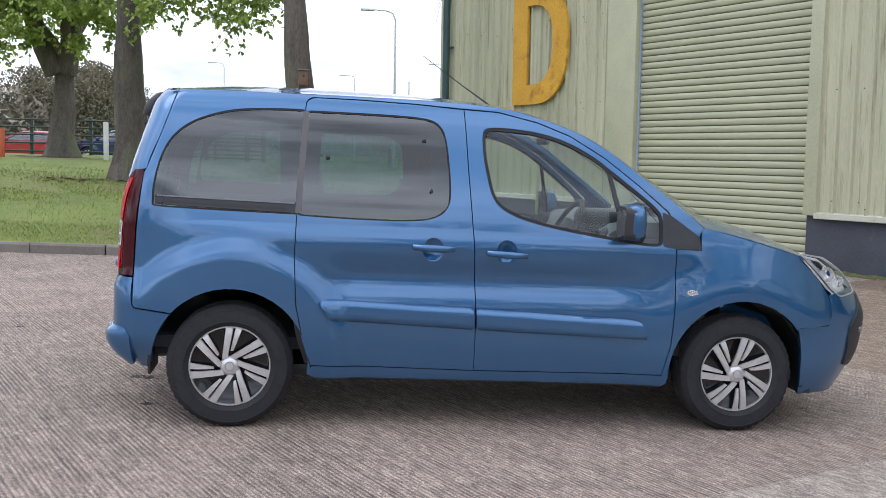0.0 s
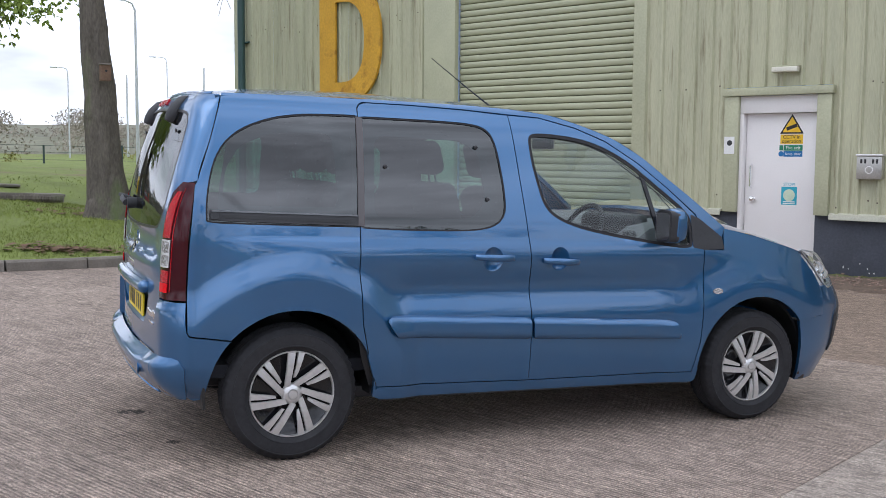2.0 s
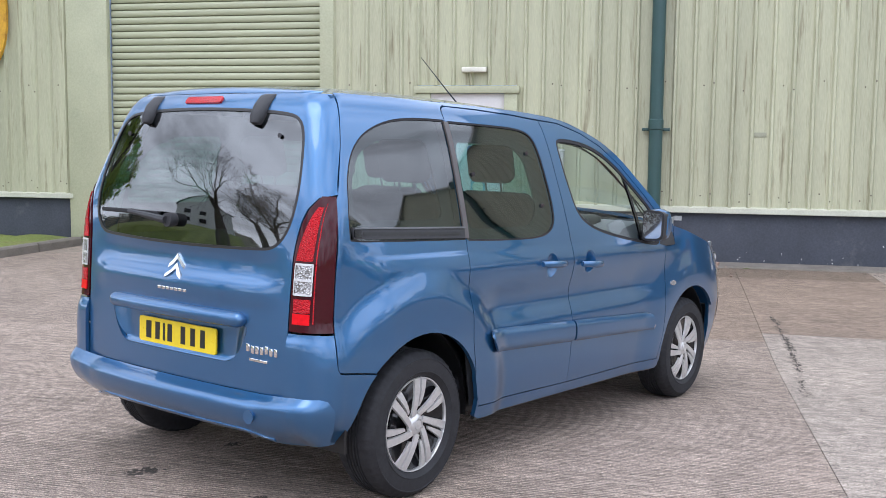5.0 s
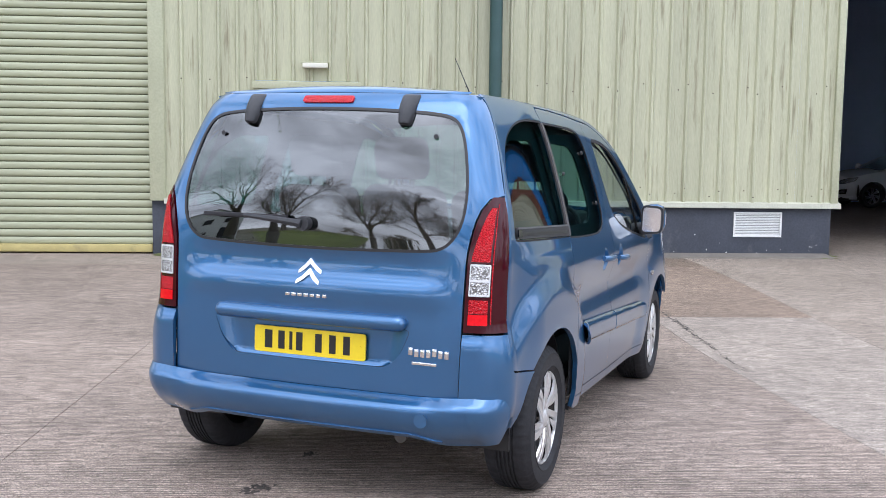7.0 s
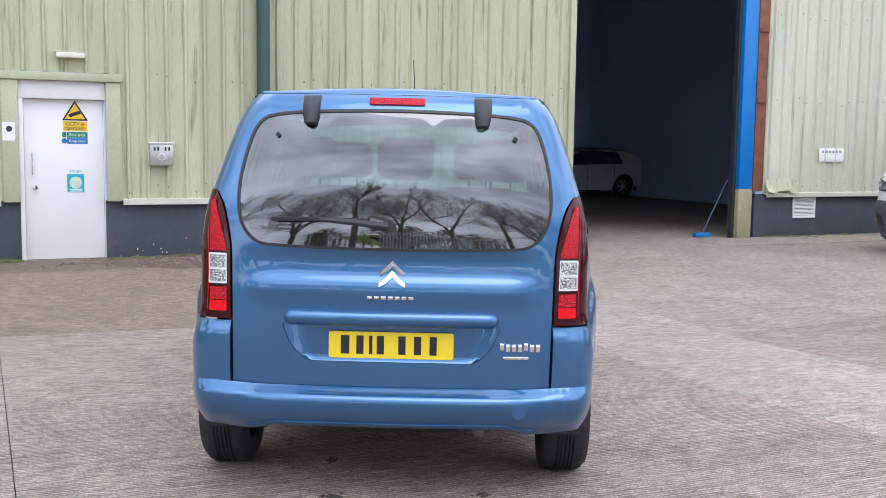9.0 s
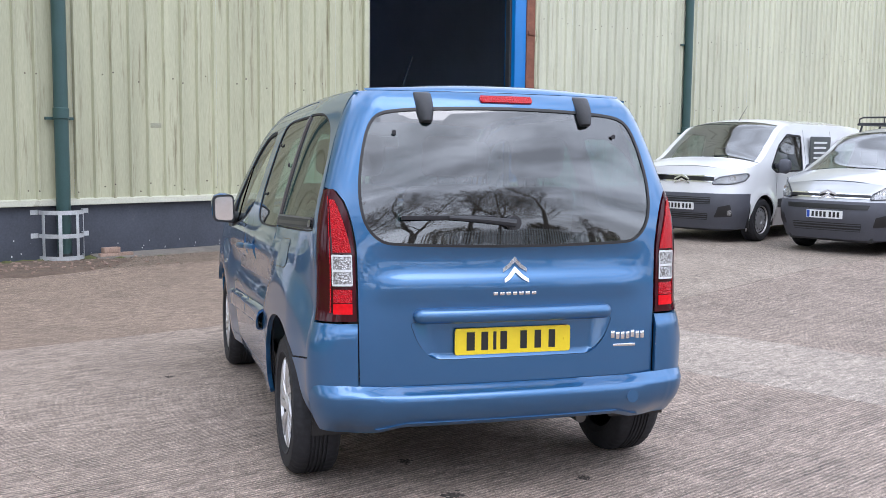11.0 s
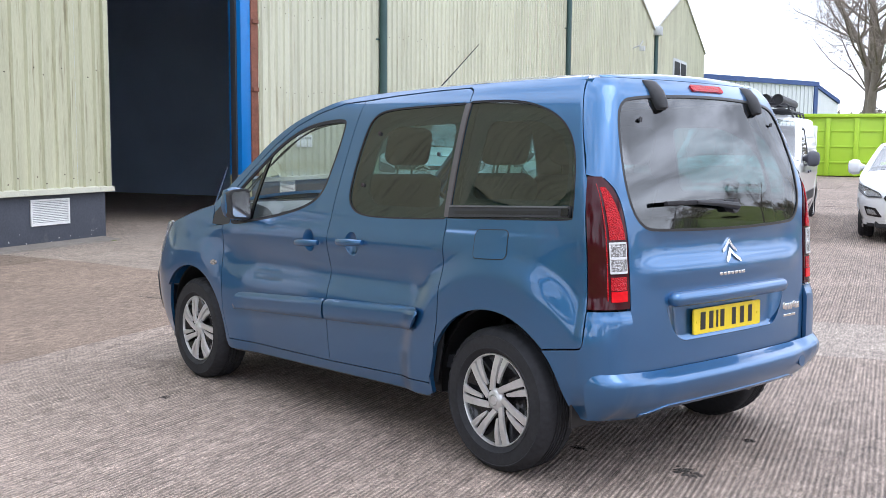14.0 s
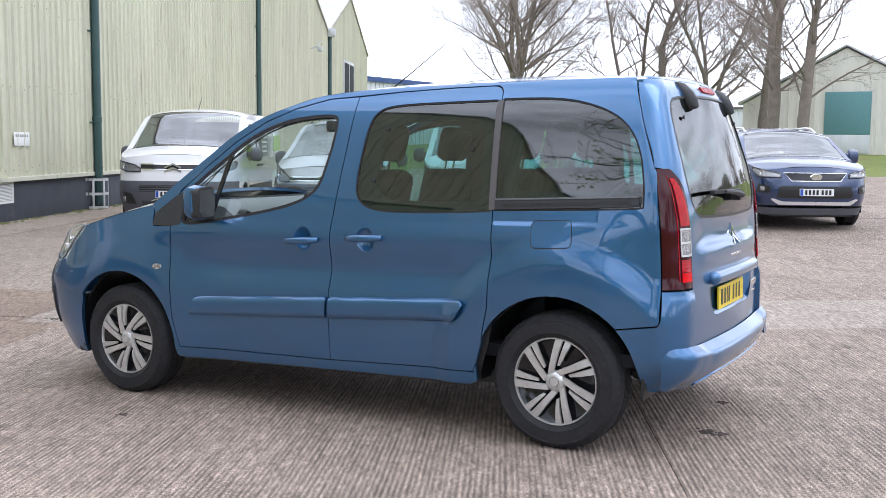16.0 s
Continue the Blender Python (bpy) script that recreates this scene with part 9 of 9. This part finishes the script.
def shed(name, label, cx, cy, w, d, eave, apex, turn, wall_mat, roof_mat, base=0.0):
    """A plain gabled shed, gable to the viewer."""
    S = thing(name, label, "building", pose(cx, cy, base, 0, 0, turn), "far sheds")
    bm = nb()
    loft(bm, [[(-w / 2, y, -0.5), (w / 2, y, -0.5), (w / 2, y, eave), (0, y, apex), (-w / 2, y, eave)] for y in (-d / 2, d / 2)])
    part("wall", bm, wall_mat, S)
    for sg in (-1, 1):
        bm = nb()
        loft(bm, [[(sg * (w / 2 + 0.3), y, eave - 0.05), (0, y, apex + 0.10), (0, y, apex + 0.22), (sg * (w / 2 + 0.3), y, eave + 0.10)] for y in (-d / 2 - 0.2, d / 2 + 0.2)])
        part("roof", bm, roof_mat, S)
    return S


CREAM = mat("cream_cladding", (0.78, 0.75, 0.69), 0.6, vary=0.12, scale=0.6, fine=6, stretch=(4, 4, 0.2))
FAR_BRICK = mat("brown_brick", (0.30, 0.235, 0.175), 0.9, vary=0.25, scale=1.5, fine=8)
WHITE_CLAD = mat("white_cladding", (0.66, 0.68, 0.70), 0.5, vary=0.08, scale=0.6, fine=6, stretch=(4, 4, 0.2))
SLATE = mat("slate_roof", (0.13, 0.125, 0.12), 0.8, vary=0.2)
NAVY_TRIM = mat("navy_trim", (0.03, 0.07, 0.22), 0.5)
TEAL = mat("teal_shutter", (0.13, 0.29, 0.31), 0.5, vary=0.08)
S1 = shed("shed", "cream ribbed shed with a teal roller door", 4.85, -76, 12.6, 26, 2.7, 6.1, -4, CREAM, GALV, 1.5)
S1.rotation_euler.z = radians(-4)
part("roller_door", box(nb(), (-1.6, 13.0, 0.75), (1.15, 13.1, 3.4), 0.03), TEAL, S1, "closed teal roller door")
part("kick_panel", box(nb(), (-1.6, 13.0, -0.4), (1.15, 13.12, 0.74), 0.03), WHITE_CLAD, S1)
for k in range(24):
    x = -6.2 + 0.53 * k
    if not -1.8 < x < 1.3:
        part("rib", box(nb(), (x, 13.0, -0.3), (x + 0.06, 13.06, 5.9 - 0.54 * abs(x))), CREAM, S1)
S2 = shed("brick_hut", "small brown brick hut with a shallow gabled roof", 20.9, -79.6, 5.0, 6, 2.1, 2.95, 15, FAR_BRICK, SLATE, 1.45)
part("vent_panel", box(nb(), (-2.0, 3.0, 0.9), (-1.0, 3.04, 1.5)), CREAM, S2)
part("downpipe", tube(nb(), [(0.1, 3.06, 0), (0.1, 3.06, 2.6)], 0.06, 8), SLATE, S2)
S6 = thing("outbuilding", "low white flat-roofed outbuilding behind the hut", "building", pose(19.3, -95, 1.4, 0, 0, 15), "far sheds")
part("wall", box(nb(), (-4.5, -3, -0.5), (4.5, 3, 3.5)), WHITE_CLAD, S6)
part("roof", box(nb(), (-4.7, -3.2, 3.5), (4.7, 3.2, 3.72)), SLATE, S6)
part("door", box(nb(), (-3.2, 3.0, 0.0), (-1.4, 3.06, 2.1)), NAVY_TRIM, S6)
solo("post", tube(nb(), [(0, 0, -0.2), (0, 0, 2.7)], [0.13, 0.11], 8), BARK, "dark weathered wooden post by the road", "post", pose(16.7, -51.7, gz(16.7, -51.7)), "posts")
S3 = thing("warehouse", "white ribbed warehouse with a navy roof edge", "building", pose(42.52, -64.39, 0.5, 0, 0, -94.4), "far sheds")
part("wall", box(nb(), (-12, 0, -1), (14.85, 14, 5.9)), WHITE_CLAD, S3)
part("roof_edge", box(nb(), (-12.2, -0.2, 5.9), (14.9, 14.2, 6.3)), NAVY_TRIM, S3)
part("corner_trim", box(nb(), (14.35, -0.12, -1), (14.87, 0.4, 5.9)), NAVY_TRIM, S3)
part("lean_to", prism(nb(), [(14.9, -1), (18.6, -1), (18.6, 4.5), (14.9, 5.9)], "y", 0.3, 9.0), WHITE_CLAD, S3)
part("lean_to_edge", prism(nb(), [(14.9, 5.92), (18.7, 4.52), (18.7, 4.85), (14.9, 6.25)], "y", 0.15, 9.1), NAVY_TRIM, S3)
for k in range(45):
    part("rib", box(nb(), (-11.6 + 0.585 * k, -0.08, -0.9), (-11.5 + 0.585 * k, -0.002, 5.85)), WHITE_CLAD, S3)
S4 = shed("house", "pale rendered house with a dark roof across the lawn", -34, 34, 9, 8, 5.2, 8.0, 40, WHITE_CLAD, SLATE, 1.0)
for x in (-2.6, 0.0, 2.6):
    for z in (1.0, 3.4):
        part("window", box(nb(), (x - 0.55, -4.06, z), (x + 0.55, -4.0, z + 1.2)), GLOSS_BLACK, S4)
# lime green open container
LIME = mat("lime_container", (0.40, 0.62, 0.03), 0.45, vary=0.12, scale=0.9, stain=(0.28, 0.42, 0.03), stain_at=0.62)
SK = thing("container", "lime green steel waste container with pressed ribs", "waste container", pose(14.6, -35.2, 0.0, 0, 0, 24.0))
part("tub", box(nb(), (-0.6, -1.2, 0.25), (2.7, 1.2, 2.55), 0.04), LIME, SK)
for x in np.linspace(-0.5, 2.6, 4):
    part("rib", box(nb(), (x - 0.09, 1.2, 0.25), (x + 0.09, 1.30, 2.5), 0.02), LIME, SK)
for z in (0.75, 1.35, 1.95):
    part("swage", box(nb(), (-0.5, 1.2, z), (2.6, 1.24, z + 0.07), 0.01), LIME, SK)
part("top_rail", box(nb(), (-0.66, 1.1, 2.5), (2.76, 1.34, 2.64), 0.02), LIME, SK)
part("skid", box(nb(), (-0.5, -1.0, 0.0), (2.6, 1.0, 0.25), 0.02), BLACK_PLASTIC, SK)
# green bank and hedge beyond the road
bm = nb()
rows = [[bm.verts.new((x, y, gz(x, y) + 0.10 + h)) for y, h in ((-36, 0.02), (-44, 0.1), (-60, 0.2), (-100, 0.3))] for x in np.linspace(-70, 60, 40)]
for a, b_ in zip(rows, rows[1:]):
    for k in range(3):
        bm.faces.new((a[k], b_[k], b_[k + 1], a[k + 1]))
bmesh.ops.recalc_face_normals(bm, faces=bm.faces)
tagged(part("lawn_far", bm, GRASS), "green lawn beyond the estate road", "lawn", kind="structure")
# palisade fence behind the walker
pf = thing("palisade_fence", "grey steel palisade fence", "fence")
for k in range(90):
    y = -22 + 0.28 * k
    part("pale", box(nb(), (-33.03, y - 0.06, gz(-33, y)), (-33.0, y + 0.06, gz(-33, y) + 1.9)), GALV, pf)
for h in (0.4, 1.5):
    part("rail", box(nb(), (-33.0, -22, h), (-32.95, 3, h + 0.06)), GALV, pf)

# ---- yard slabs, one piece each ----
yard = thing("yard_pavement", "worn tamped concrete yard in large jointed bays", "pavement", kind="structure")
U_JOINTS = [-34.3, -29.9, -25.5, -21.1, -16.7, -12.3, -9.75, -5.37, -1.0, 3.34, 4.92, 9.3, 13.65, 18.0, 22.4, 26.8, 31.2, 35.6, 40, 44.4, 48.8]
S_JOINTS = [0.0, 1.15, 4.35, 8.75, 13.2, 17.6, 22.0, 26.4, 30.8, 35.2]
for i, (u0, u1) in enumerate(zip(U_JOINTS, U_JOINTS[1:])):
    off = 1.96 if 4.9 < u0 < 20 else (0.0, 1.45, 0.35)[i % 3]
    for j, (s0, s1) in enumerate(zip(S_JOINTS, S_JOINTS[1:])):
        a0, a1 = (s0 + off if j > 1 else s0), (s1 + off if j > 0 else s1)
        c = wp((u0 + u1) / 2, (a0 + a1) / 2)
        if min((wp(u, s) - Vector((0, kerb_y(wp(u, s).x), 0))).y for u in (u0, u1) for s in (a0, a1)) > 0.1:
            continue
        g0, g1 = (0.0002 if abs(u + 1.0) < 0.01 and j > 2 else 0.0022 for u in (u0, u1))  # the joint at u = -1 is worn shut
        near = (c - Vector((-2, 0, 0))).length < 12
        n = 10 if near else 4
        g = 0.007 if 4.9 < u0 < 20 else 0.0022
        bm = nb()
        gridv = []
        for p in range(n + 1):
            row = []
            for q in range(n + 1):
                w = wp(u0 + g0 + (u1 - u0 - g0 - g1) * p / n, a0 + g + (a1 - a0 - 2 * g) * q / n)
                row.append(bm.verts.new((w.x, w.y, yard_z(w.x, w.y) + (0.004 if (i + j) % 2 and not near else 0.0))))
            gridv.append(row)
        for p in range(n):
            for q in range(n):
                bm.faces.new((gridv[p][q], gridv[p][q + 1], gridv[p + 1][q + 1], gridv[p + 1][q]))
        edge = [gridv[p][0] for p in range(n + 1)] + [gridv[n][q] for q in range(1, n + 1)] + [gridv[p][n] for p in range(n - 1, -1, -1)] + [gridv[0][q] for q in range(n - 1, 0, -1)]
        low = [bm.verts.new(v.co + Vector((0, 0, -0.012))) for v in edge]
        for k in range(len(edge)):
            m2 = (k + 1) % len(edge)
            bm.faces.new((edge[k], edge[m2], low[m2], low[k]))
        bmesh.ops.recalc_face_normals(bm, faces=bm.faces)
        if bm.faces[0].normal.z < 0:
            bmesh.ops.reverse_faces(bm, faces=bm.faces)
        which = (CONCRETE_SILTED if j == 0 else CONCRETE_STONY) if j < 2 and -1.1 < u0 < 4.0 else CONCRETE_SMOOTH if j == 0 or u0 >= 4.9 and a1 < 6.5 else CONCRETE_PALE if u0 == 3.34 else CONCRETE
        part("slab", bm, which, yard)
